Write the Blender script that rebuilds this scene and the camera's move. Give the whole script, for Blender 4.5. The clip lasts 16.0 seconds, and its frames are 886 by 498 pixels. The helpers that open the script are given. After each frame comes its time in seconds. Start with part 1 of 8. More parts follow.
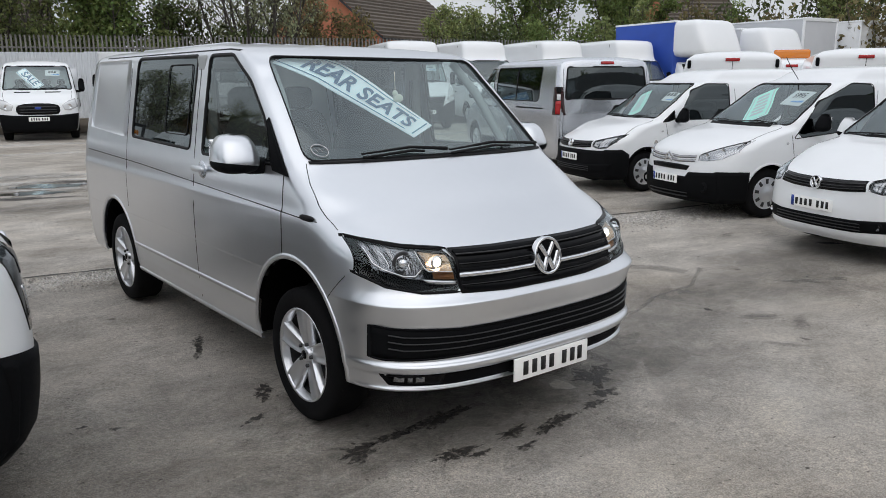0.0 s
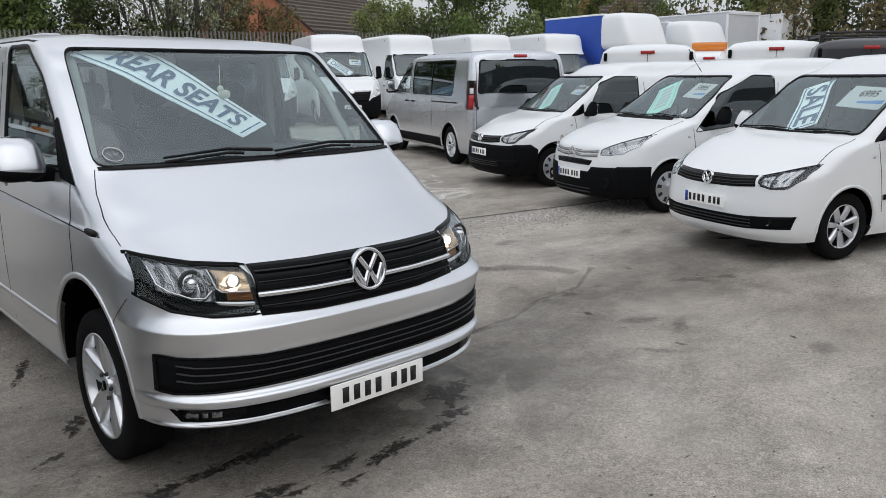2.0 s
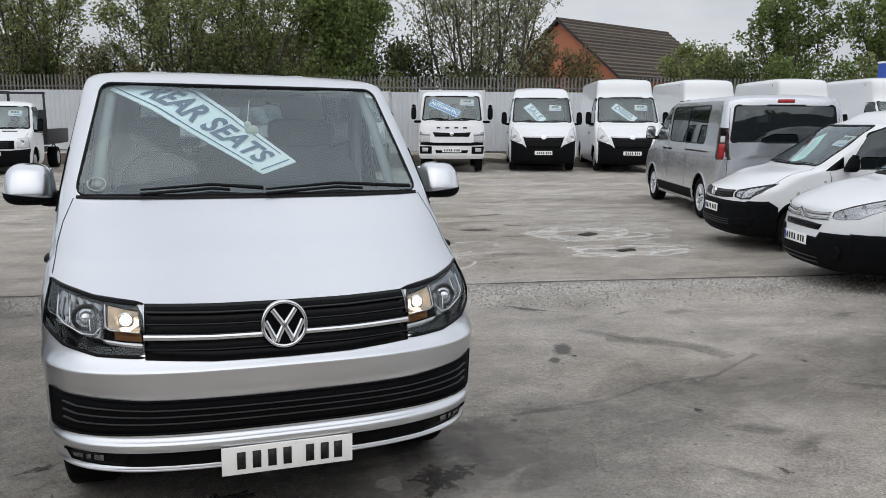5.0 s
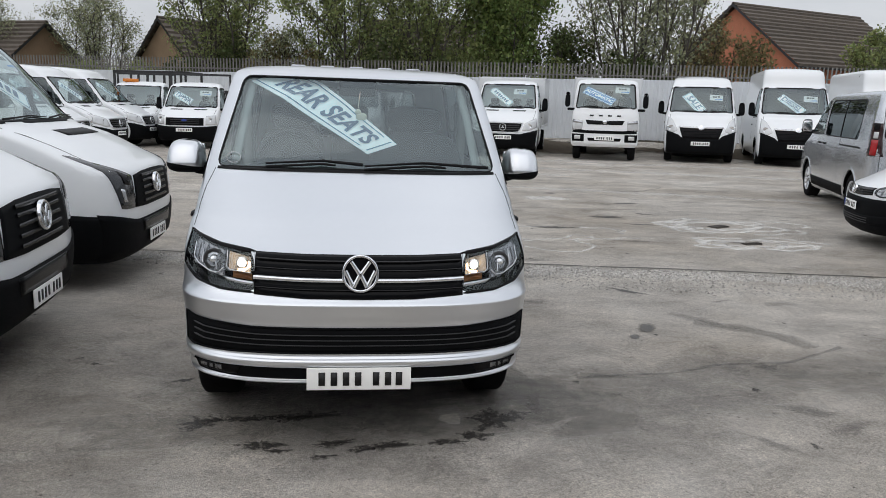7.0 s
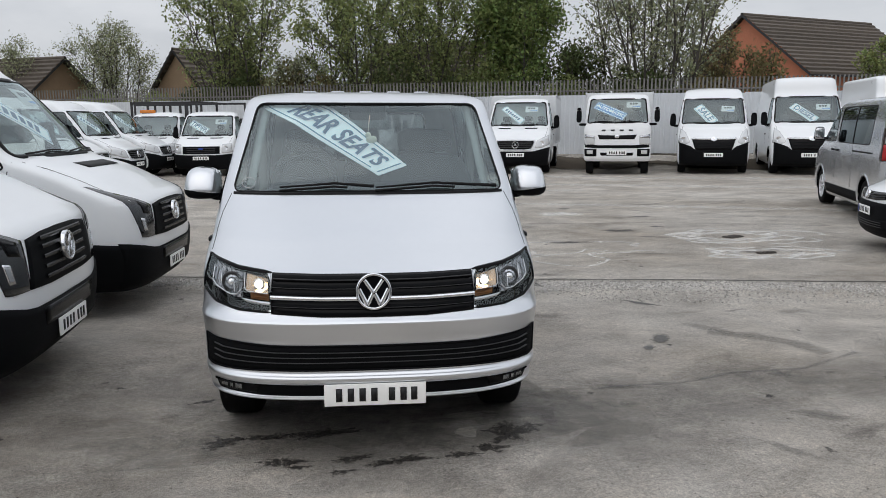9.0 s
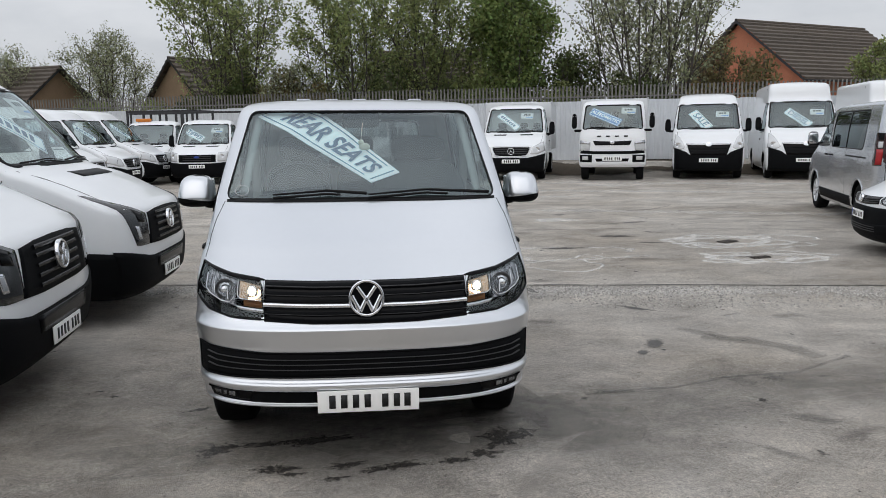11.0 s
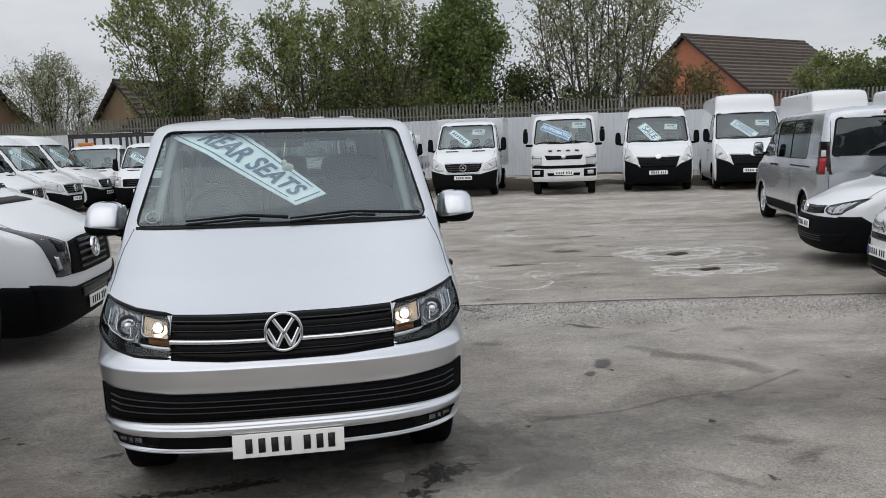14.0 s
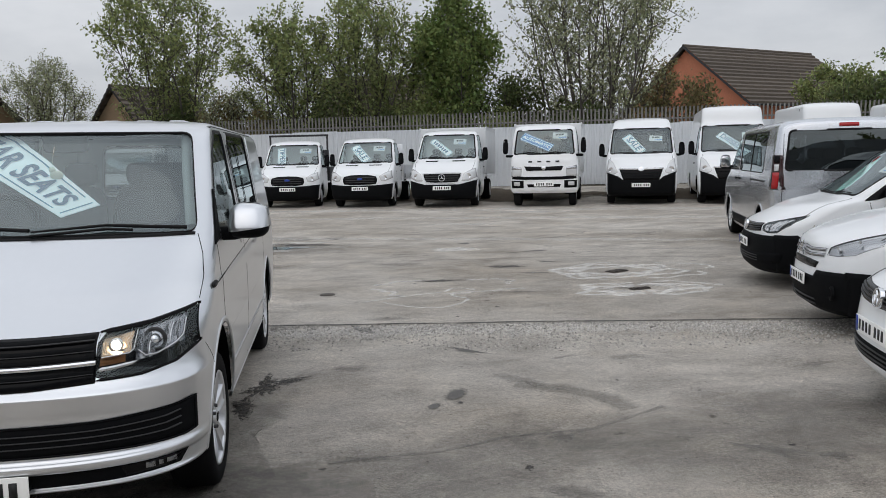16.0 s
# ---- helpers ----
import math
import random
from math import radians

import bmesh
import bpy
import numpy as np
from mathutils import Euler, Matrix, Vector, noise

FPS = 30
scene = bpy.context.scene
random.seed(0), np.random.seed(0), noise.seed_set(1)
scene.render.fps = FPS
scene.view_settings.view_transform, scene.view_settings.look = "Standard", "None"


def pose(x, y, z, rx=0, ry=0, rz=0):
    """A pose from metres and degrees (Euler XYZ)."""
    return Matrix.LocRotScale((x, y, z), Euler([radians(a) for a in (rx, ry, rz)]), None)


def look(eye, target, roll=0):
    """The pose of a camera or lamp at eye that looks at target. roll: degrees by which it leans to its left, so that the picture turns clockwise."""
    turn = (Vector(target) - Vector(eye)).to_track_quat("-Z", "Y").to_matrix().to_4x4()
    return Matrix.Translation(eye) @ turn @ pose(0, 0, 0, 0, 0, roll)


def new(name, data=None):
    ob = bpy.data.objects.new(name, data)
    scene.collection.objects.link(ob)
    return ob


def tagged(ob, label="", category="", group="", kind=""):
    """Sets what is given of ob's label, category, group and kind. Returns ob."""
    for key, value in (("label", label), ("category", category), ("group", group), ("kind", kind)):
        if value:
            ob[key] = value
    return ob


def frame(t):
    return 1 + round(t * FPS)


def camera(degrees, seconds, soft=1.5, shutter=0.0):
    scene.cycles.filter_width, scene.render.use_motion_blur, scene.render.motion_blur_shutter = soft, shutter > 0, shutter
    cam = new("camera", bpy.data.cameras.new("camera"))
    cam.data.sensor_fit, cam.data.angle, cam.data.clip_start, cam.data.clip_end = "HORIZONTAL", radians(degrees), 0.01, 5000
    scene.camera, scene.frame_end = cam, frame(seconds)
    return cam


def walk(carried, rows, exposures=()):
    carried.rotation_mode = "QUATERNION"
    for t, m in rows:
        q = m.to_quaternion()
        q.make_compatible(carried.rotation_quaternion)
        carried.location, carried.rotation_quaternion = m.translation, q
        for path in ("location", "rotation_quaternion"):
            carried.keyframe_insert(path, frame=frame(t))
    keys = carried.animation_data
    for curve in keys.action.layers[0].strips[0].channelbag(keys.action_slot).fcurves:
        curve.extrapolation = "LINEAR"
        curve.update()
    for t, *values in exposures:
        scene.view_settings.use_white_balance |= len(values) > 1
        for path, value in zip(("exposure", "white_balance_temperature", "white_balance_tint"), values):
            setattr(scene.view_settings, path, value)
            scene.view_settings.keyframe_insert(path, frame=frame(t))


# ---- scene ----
cam = camera(59.2, 16.0, soft=0.9)
PATH = [
    (0, (-2.613, -2.329, 1.722), (-1.426, -0.776, 1.298), -0.4),
    (0.5, (-2.54, -2.29, 1.715), (-1.294, -0.786, 1.284), -0.8),
    (1, (-2.413, -2.214, 1.72), (-1.108, -0.762, 1.283), -0.8),
    (1.5, (-2.195, -2.267, 1.704), (-0.898, -0.805, 1.278), -0.7),
    (2, (-1.92, -2.389, 1.712), (-0.628, -0.927, 1.273), -0.7),
    (2.5, (-1.674, -2.402, 1.696), (-0.336, -0.98, 1.263), -0.0),
    (3, (-1.405, -2.422, 1.714), (-0.085, -0.981, 1.288), -0.6),
    (3.5, (-1.116, -2.557, 1.694), (0.063, -0.997, 1.276), -0.7),
    (4, (-0.877, -2.64, 1.685), (0.192, -1.001, 1.268), -0.4),
    (4.5, (-0.619, -2.601, 1.685), (0.344, -0.888, 1.313), -0.2),
    (5, (-0.348, -2.699, 1.673), (0.276, -0.827, 1.348), 0.3),
    (7.5, (-0.021, -3.515, 1.72), (0.186, -1.561, 1.351), 1.3),
    (8, (-0.015, -3.543, 1.716), (0.169, -1.583, 1.364), 0.8),
    (8.5, (-0.014, -3.574, 1.718), (0.151, -1.607, 1.395), 0.2),
    (9, (-0.003, -3.531, 1.716), (0.176, -1.565, 1.398), -0.5),
    (11.5, (0.026, -3.553, 1.716), (0.215, -1.583, 1.426), -0.9),
    (12, (0.038, -3.552, 1.712), (0.229, -1.581, 1.431), -1.0),
    (12.5, (0.054, -3.545, 1.703), (0.224, -1.576, 1.396), -1.3),
    (13, (0.062, -3.566, 1.706), (0.213, -1.597, 1.39), -1.9),
    (13.5, (0.108, -3.472, 1.701), (0.289, -1.502, 1.412), -2.2),
    (14, (0.216, -3.301, 1.71), (0.508, -1.34, 1.45), -2.0),
    (14.5, (0.508, -3.298, 1.69), (0.808, -1.337, 1.432), -2.0),
    (15, (0.851, -3.264, 1.69), (1.179, -1.309, 1.428), -1.7),
    (15.5, (1.173, -3.098, 1.66), (1.548, -1.147, 1.427), -2.3),
    (16, (1.526, -2.966, 1.671), (1.781, -0.996, 1.436), -1.3),
]
SIZE = 1.078            # true metres for each metre of the plan below
walk(cam, [(t, look(eye, aim, lean)) for t, eye, aim, lean in PATH], [(0, -0.21), (5, -0.21), (8, -0.26), (12, -0.28), (13.5, -0.32), (16, -0.33)])

# ---- world, sun and exposure ----
world = bpy.data.worlds.new("overcast_sky")
scene.world = world
world.use_nodes = True
wt = world.node_tree
wt.nodes.clear()
w_out = wt.nodes.new("ShaderNodeOutputWorld")
w_bg = wt.nodes.new("ShaderNodeBackground")
w_sky = wt.nodes.new("ShaderNodeTexSky")
w_sky.sky_type = "NISHITA"
w_sky.sun_disc = False
SUN_ELEV, SUN_TURN = 50.0, -25.0
w_sky.sun_elevation, w_sky.sun_rotation = radians(SUN_ELEV), radians(180.0 - SUN_TURN)
w_sky.dust_density, w_sky.ozone_density = 3.0, 0.6
w_co = wt.nodes.new("ShaderNodeTexCoord")
w_map = wt.nodes.new("ShaderNodeMapping")
w_map.inputs["Scale"].default_value = (1.0, 1.0, 2.6)
w_noise = wt.nodes.new("ShaderNodeTexNoise")
w_noise.inputs["Scale"].default_value = 2.1
w_noise.inputs["Detail"].default_value = 7
w_noise.inputs["Roughness"].default_value = 0.55
w_ramp = wt.nodes.new("ShaderNodeValToRGB")
w_ramp.color_ramp.elements[0].position, w_ramp.color_ramp.elements[0].color = 0.36, (5.6, 5.9, 6.4, 1)
w_ramp.color_ramp.elements[1].position, w_ramp.color_ramp.elements[1].color = 0.66, (8.6, 8.8, 9.2, 1)
w_mix = wt.nodes.new("ShaderNodeMixRGB")
w_mix.inputs[0].default_value = 0.9
wt.links.new(w_co.outputs["Generated"], w_map.inputs[0])
wt.links.new(w_map.outputs[0], w_noise.inputs["Vector"])
wt.links.new(w_noise.outputs["Fac"], w_ramp.inputs[0])
wt.links.new(w_sky.outputs[0], w_mix.inputs[1])
wt.links.new(w_ramp.outputs[0], w_mix.inputs[2])
# an overcast sky is brighter overhead than at the horizon
w_sep = wt.nodes.new("ShaderNodeSeparateXYZ")
wt.links.new(w_co.outputs["Generated"], w_sep.inputs[0])
w_up = wt.nodes.new("ShaderNodeMapRange")
w_up.inputs["To Min"].default_value, w_up.inputs["To Max"].default_value = 1.02, 1.55
wt.links.new(w_sep.outputs["Z"], w_up.inputs["Value"])
w_mul = wt.nodes.new("ShaderNodeMixRGB")
w_mul.blend_type = "MULTIPLY"
w_mul.inputs[0].default_value = 1.0
wt.links.new(w_mix.outputs[0], w_mul.inputs[1])
wt.links.new(w_up.outputs[0], w_mul.inputs[2])
wt.links.new(w_mul.outputs[0], w_bg.inputs[0])
w_bg.inputs[1].default_value = 0.10
wt.links.new(w_bg.outputs[0], w_out.inputs[0])
sun = new("sun", bpy.data.lights.new("sun", "SUN"))
sun.data.energy, sun.data.angle, sun.data.color = 0.5, radians(90), (1.0, 0.97, 0.93)
sun.matrix_world = pose(0, 0, 20, 90 - SUN_ELEV, 0, SUN_TURN)

# ---- materials ----
def mat(name, col, rough=0.5, metal=0.0, coat=0.0, var=0.0, scale=8.0, bump=0.0, bscale=120.0, var2=0.0, spec=0.5, rnd=0.0, dirt=None):
    """A principled material with two scales of colour variation and a fine relief."""
    m = bpy.data.materials.new(name)
    m.use_nodes = True
    nt = m.node_tree
    b = nt.nodes["Principled BSDF"]
    b.inputs["Roughness"].default_value = rough
    b.inputs["Metallic"].default_value = metal
    b.inputs["Specular IOR Level"].default_value = spec
    b.inputs["Coat Weight"].default_value = coat
    b.inputs["Coat Roughness"].default_value = 0.04
    b.inputs["Base Color"].default_value = (*col, 1)
    co = nt.nodes.new("ShaderNodeTexCoord")
    if var or var2 or rnd or dirt:
        hsv = nt.nodes.new("ShaderNodeHueSaturation")
        hsv.inputs["Color"].default_value = (*col, 1)
        val = nt.nodes.new("ShaderNodeMath")
        val.operation = "ADD"
        val.inputs[0].default_value = 1.0
        acc = val
        for amount, sc in ((var, scale), (var2, scale * 9)):
            if not amount:
                continue
            n = nt.nodes.new("ShaderNodeTexNoise")
            n.inputs["Scale"].default_value = sc
            n.inputs["Detail"].default_value = 5
            nt.links.new(co.outputs["Object"], n.inputs["Vector"])
            mr = nt.nodes.new("ShaderNodeMapRange")
            mr.inputs["From Min"].default_value, mr.inputs["From Max"].default_value = 0.25, 0.75
            mr.inputs["To Min"].default_value, mr.inputs["To Max"].default_value = -amount, amount
            nt.links.new(n.outputs["Fac"], mr.inputs["Value"])
            add = nt.nodes.new("ShaderNodeMath")
            add.operation = "ADD"
            nt.links.new(acc.outputs[0], add.inputs[0])
            nt.links.new(mr.outputs[0], add.inputs[1])
            acc = add
        if rnd:
            oi = nt.nodes.new("ShaderNodeObjectInfo")
            mr = nt.nodes.new("ShaderNodeMapRange")
            mr.inputs["To Min"].default_value, mr.inputs["To Max"].default_value = -rnd, rnd
            nt.links.new(oi.outputs["Random"], mr.inputs["Value"])
            add = nt.nodes.new("ShaderNodeMath")
            add.operation = "ADD"
            nt.links.new(acc.outputs[0], add.inputs[0])
            nt.links.new(mr.outputs[0], add.inputs[1])
            acc = add
        nt.links.new(acc.outputs[0], hsv.inputs["Value"])
        nt.links.new(hsv.outputs[0], b.inputs["Base Color"])
    if bump:
        n = nt.nodes.new("ShaderNodeTexNoise")
        n.inputs["Scale"].default_value = bscale
        n.inputs["Detail"].default_value = 4
        nt.links.new(co.outputs["Object"], n.inputs["Vector"])
        bp = nt.nodes.new("ShaderNodeBump")
        bp.inputs["Strength"].default_value = bump
        bp.inputs["Distance"].default_value = 0.01
        nt.links.new(n.outputs["Fac"], bp.inputs["Height"])
        nt.links.new(bp.outputs[0], b.inputs["Normal"])
    return m


def glass_mat(name, tint, gloss=0.06):
    """Thin tinted glass: clear from straight on, with a mirror's gloss that grows at grazing angles."""
    m = bpy.data.materials.new(name)
    m.use_nodes = True
    nt = m.node_tree
    nt.nodes.clear()
    out = nt.nodes.new("ShaderNodeOutputMaterial")
    tr = nt.nodes.new("ShaderNodeBsdfTransparent")
    tr.inputs[0].default_value = (*tint, 1)
    gl = nt.nodes.new("ShaderNodeBsdfGlossy")
    gl.inputs["Roughness"].default_value = 0.015
    gl.inputs["Color"].default_value = (0.88, 0.98, 1.0, 1)
    lw = nt.nodes.new("ShaderNodeLayerWeight")
    lw.inputs["Blend"].default_value = 0.5
    pw = nt.nodes.new("ShaderNodeMath")
    pw.operation = "POWER"
    pw.inputs[1].default_value = 5.0
    nt.links.new(lw.outputs["Facing"], pw.inputs[0])
    fr = nt.nodes.new("ShaderNodeMath")
    fr.operation = "MULTIPLY_ADD"
    fr.inputs[1].default_value, fr.inputs[2].default_value = 0.9, 0.04
    nt.links.new(pw.outputs[0], fr.inputs[0])
    mix = nt.nodes.new("ShaderNodeMixShader")
    ad = nt.nodes.new("ShaderNodeMath")
    ad.operation = "ADD"
    ad.inputs[1].default_value = gloss
    nt.links.new(fr.outputs[0], ad.inputs[0])
    nt.links.new(ad.outputs[0], mix.inputs[0])
    nt.links.new(tr.outputs[0], mix.inputs[1])
    nt.links.new(gl.outputs[0], mix.inputs[2])
    nt.links.new(mix.outputs[0], out.inputs[0])
    return m


def glow_mat(name, col, strength):
    m = bpy.data.materials.new(name)
    m.use_nodes = True
    b = m.node_tree.nodes["Principled BSDF"]
    b.inputs["Base Color"].default_value = (*col, 1)
    b.inputs["Emission Color"].default_value = (*col, 1)
    b.inputs["Emission Strength"].default_value = strength
    return m


SILVER = mat("silver_paint", (0.538, 0.553, 0.575), 0.28, 0.90, 0.45, var=0.015, scale=3, var2=0.01)
SILVER2 = mat("silver_grey_paint", (0.465, 0.482, 0.51), 0.26, 0.85, 0.5, var=0.02, scale=3)
WHITE = mat("white_paint", (0.64, 0.654, 0.666), 0.3, 0.0, 0.6, var=0.02, scale=2.2, var2=0.01)
WHITE_OLD = mat("white_paint_dull", (0.64, 0.652, 0.663), 0.42, 0.0, 0.25, var=0.05, scale=2.0, var2=0.02)
BLACK_PL = mat("black_bumper_plastic", (0.005, 0.0053, 0.006), 0.6, spec=0.05, var=0.15, scale=5, bump=0.12, bscale=400)
GLOSS_BLACK = mat("gloss_black_trim", (0.004, 0.004, 0.005), 0.2, spec=0.16)
RUBBER = mat("tyre_rubber", (0.007, 0.007, 0.0075), 0.85, spec=0.08, var=0.2, scale=9, bump=0.2, bscale=90)
SEAL = mat("black_rubber_seal", (0.006, 0.006, 0.007), 0.55, spec=0.25)
CHROME = mat("chrome", (0.82, 0.83, 0.85), 0.10, 1.0)
ALLOY = mat("silver_alloy", (0.52, 0.53, 0.55), 0.30, 0.85, var=0.04, scale=12)
STEEL_DK = mat("dark_steel", (0.028, 0.028, 0.03), 0.5, 0.3, var=0.1, scale=9)
REFLECTOR = mat("lamp_reflector", (0.75, 0.76, 0.78), 0.12, 0.9)
DARK_RED = mat("dark_red_lens", (0.035, 0.004, 0.005), 0.15, coat=0.4)
LAMP_GREY = mat("dull_lamp_reflector", (0.52, 0.53, 0.55), 0.15, 0.9)
RED_LENS = mat("red_lens", (0.42, 0.010, 0.012), 0.2, coat=0.3)
CLEAR_LENS = mat("clear_lens_white", (0.74, 0.75, 0.76), 0.15, 0.3, coat=0.6)
BULB = glow_mat("lit_bulb", (1.0, 0.86, 0.64), 12.0)
WARM_REFL = mat("warm_lamp_reflector", (0.46, 0.36, 0.26), 0.22, 0.85)
AMBER_REFL = mat("amber_lamp_floor", (0.26, 0.12, 0.04), 0.3, 0.5)
LAMP_DEEP = mat("fluted_lamp_reflector", (0.30, 0.31, 0.33), 0.12, 0.95)
INTERIOR = mat("dark_interior_plastic", (0.022, 0.023, 0.025), 0.75, spec=0.2, var=0.1, scale=8, bump=0.1, bscale=200)
SEAT = mat("grey_seat_cloth", (0.07, 0.073, 0.08), 0.9, spec=0.15, var=0.15, scale=14, bump=0.2, bscale=300)
PALE_TRIM = mat("pale_grey_pillar_trim", (0.27, 0.28, 0.28), 0.75, var=0.05, scale=6)
UNDER = mat("underbody", (0.004, 0.004, 0.004), 0.95, spec=0.03)
PLATE_W = mat("white_number_plate", (0.78, 0.78, 0.76), 0.35, var=0.04, scale=14)
PLATE_B = mat("plate_blue_band", (0.02, 0.06, 0.36), 0.4)
INK = mat("black_ink", (0.012, 0.012, 0.013), 0.5)
GLASS = glass_mat("windscreen_glass", (0.82, 0.90, 0.89), 0.115)
GLASS_FRONT = glass_mat("pale_windscreen_glass", (0.82, 0.92, 0.91), 0.135)
GLASS_DK = glass_mat("privacy_glass", (0.045, 0.052, 0.06), 0.065)
GLASS_TINT = glass_mat("tinted_glass", (0.22, 0.24, 0.24), 0.05)
GLASS_SIDE = glass_mat("side_glass", (0.70, 0.76, 0.75), 0.08)
GLASS_LAMP = glass_mat("lamp_cover_glass", (0.93, 0.93, 0.93), 0.02)
SIGN_W = mat("white_sign_board", (0.84, 0.90, 0.93), 0.5, var=0.03, scale=9)
SIGN_BLUE = mat("blue_grey_sign_ink", (0.10, 0.16, 0.28), 0.5)
SIGN_GREEN = mat("mint_green_sign_board", (0.42, 0.78, 0.68), 0.5, var=0.03, scale=9)
SIGN_MID = mat("blue_sign_board", (0.10, 0.24, 0.50), 0.5, var=0.03, scale=9)
PAPER = mat("white_price_card", (0.78, 0.79, 0.80), 0.6)
YELLOW = mat("pale_yellow_freshener", (0.88, 0.86, 0.74), 0.6)
CHALK = mat("white_grease_pencil", (0.75, 0.77, 0.79), 0.8)
ORANGE = mat("orange_beacon_lens", (0.72, 0.22, 0.02), 0.25, coat=0.6)

# ---- building tools ----
def part(name, bm, material, parent=None, label="", smooth=True, mats=()):
    """Links a bmesh as one mesh object under a thing or a part."""
    me = bpy.data.meshes.new(name)
    bm.normal_update()
    bm.to_mesh(me)
    bm.free()
    for m in ([material] + list(mats)):
        me.materials.append(m)
    if smooth:
        for p in me.polygons:
            p.use_smooth = True
    ob = new(name, me)
    if parent is not None:
        ob.parent = parent
    if label:
        ob["label"] = label
    return ob


def thing(name, label, category, m=None, group="", kind=""):
    ob = new(name)
    ob.empty_display_size = 0.2
    if m is not None:
        ob.matrix_world = m
    return tagged(ob, label, category, group, kind)


def grid_bm(pts, closed_u=False, bm=None, closed_v=False):
    """Faces over a grid of points: pts[v][u]."""
    bm = bm or bmesh.new()
    vs = [[bm.verts.new(p) for p in row] for row in pts]
    nv, nu = len(vs), len(vs[0])
    for j in range(nv if closed_v else nv - 1):
        for i in range(nu if closed_u else nu - 1):
            q = (vs[j][i], vs[j][(i + 1) % nu], vs[(j + 1) % nv][(i + 1) % nu], vs[(j + 1) % nv][i])
            if len({v.co.to_tuple(6) for v in q}) >= 3:
                try:
                    bm.faces.new(q)
                except ValueError:
                    pass
    return bm


def lathe(profile, n=32, axis="x", bm=None):
    """Turns (along, radius) pairs round an axis."""
    rows = []
    for a, r in profile:
        row = []
        for k in range(n):
            c, s = math.cos(2 * math.pi * k / n) * r, math.sin(2 * math.pi * k / n) * r
            row.append({"x": (a, c, s), "y": (c, a, s), "z": (c, s, a)}[axis])
        rows.append(row)
    return grid_bm(rows, closed_u=True, bm=bm)


def box_bm(x0, x1, y0, y1, z0, z1, bev=0.0, bm=None, seg=2):
    own = bm is None
    bm = bm or bmesh.new()
    r = bmesh.ops.create_cube(bm, size=1.0)
    for v in r["verts"]:
        v.co = Vector(((x0 + x1) / 2 + v.co.x * (x1 - x0), (y0 + y1) / 2 + v.co.y * (y1 - y0), (z0 + z1) / 2 + v.co.z * (z1 - z0)))
    if bev:
        es = list({e for v in r["verts"] for e in v.link_edges})
        bmesh.ops.bevel(bm, geom=es, offset=bev, segments=seg, affect="EDGES", profile=0.6)
    return bm


def blob_bm(cx, cy, cz, ax, ay, az, e1=0.4, e2=0.4, nu=20, nv=12, shear=None, bm=None):
    """A superellipsoid: small e gives a box with round edges, 1 an ellipsoid. shear(p) may bend it."""
    def f(v, e):
        return math.copysign(abs(v) ** e, v)
    rows = []
    for j in range(nv + 1):
        b = -math.pi / 2 + math.pi * j / nv
        row = []
        for i in range(nu):
            a = 2 * math.pi * i / nu
            p = Vector((ax * f(math.cos(b), e1) * f(math.cos(a), e2), ay * f(math.cos(b), e1) * f(math.sin(a), e2), az * f(math.sin(b), e1)))
            if shear:
                p = shear(p)
            row.append((cx + p.x, cy + p.y, cz + p.z))
        rows.append(row)
    return grid_bm(rows, closed_u=True, bm=bm)


def tube_bm(pts, r, n=8, bm=None):
    rows = []
    pts = [Vector(p) for p in pts]
    for i, p in enumerate(pts):
        d = (pts[min(i + 1, len(pts) - 1)] - pts[max(i - 1, 0)]).normalized()
        a = d.orthogonal().normalized() if abs(d.z) > 0.95 else d.cross(Vector((0, 0, 1))).normalized()
        b = d.cross(a)
        rr = r[i] if isinstance(r, (list, tuple)) else r
        rows.append([p + a * math.cos(2 * math.pi * k / n) * rr + b * math.sin(2 * math.pi * k / n) * rr for k in range(n)])
    return grid_bm(rows, closed_u=True, bm=bm)


def smooth_curve(xs, ys):
    """A monotone cubic through the given pairs."""
    xs, ys = np.array(xs, float), np.array(ys, float)
    h, d = np.diff(xs), np.diff(ys) / np.diff(xs)
    m = np.zeros(len(xs))
    for i in range(1, len(xs) - 1):
        if d[i - 1] * d[i] > 0:
            w1, w2 = 2 * h[i] + h[i - 1], h[i] + 2 * h[i - 1]
            m[i] = (w1 + w2) / (w1 / d[i - 1] + w2 / d[i])
    m[0], m[-1] = d[0], d[-1]

    def f(x):
        x = min(max(x, xs[0]), xs[-1])
        i = int(min(max(np.searchsorted(xs, x) - 1, 0), len(h) - 1))
        t = (x - xs[i]) / h[i]
        return float(ys[i] * (1 + 2 * t) * (1 - t) ** 2 + m[i] * h[i] * t * (1 - t) ** 2 + ys[i + 1] * t * t * (3 - 2 * t) + m[i + 1] * h[i] * t * t * (t - 1))
    return f


def rounded(poly, r=0.25, times=2):
    """Cuts the corners of a closed outline."""
    pts = [Vector((p[0], p[1])) for p in poly]
    for _ in range(times):
        res = []
        for i, p in enumerate(pts):
            a, b = pts[i - 1], pts[(i + 1) % len(pts)]
            res += [p.lerp(a, r), p.lerp(b, r)]
        pts, r = res, 0.25
    return [(p.x, p.y) for p in pts]


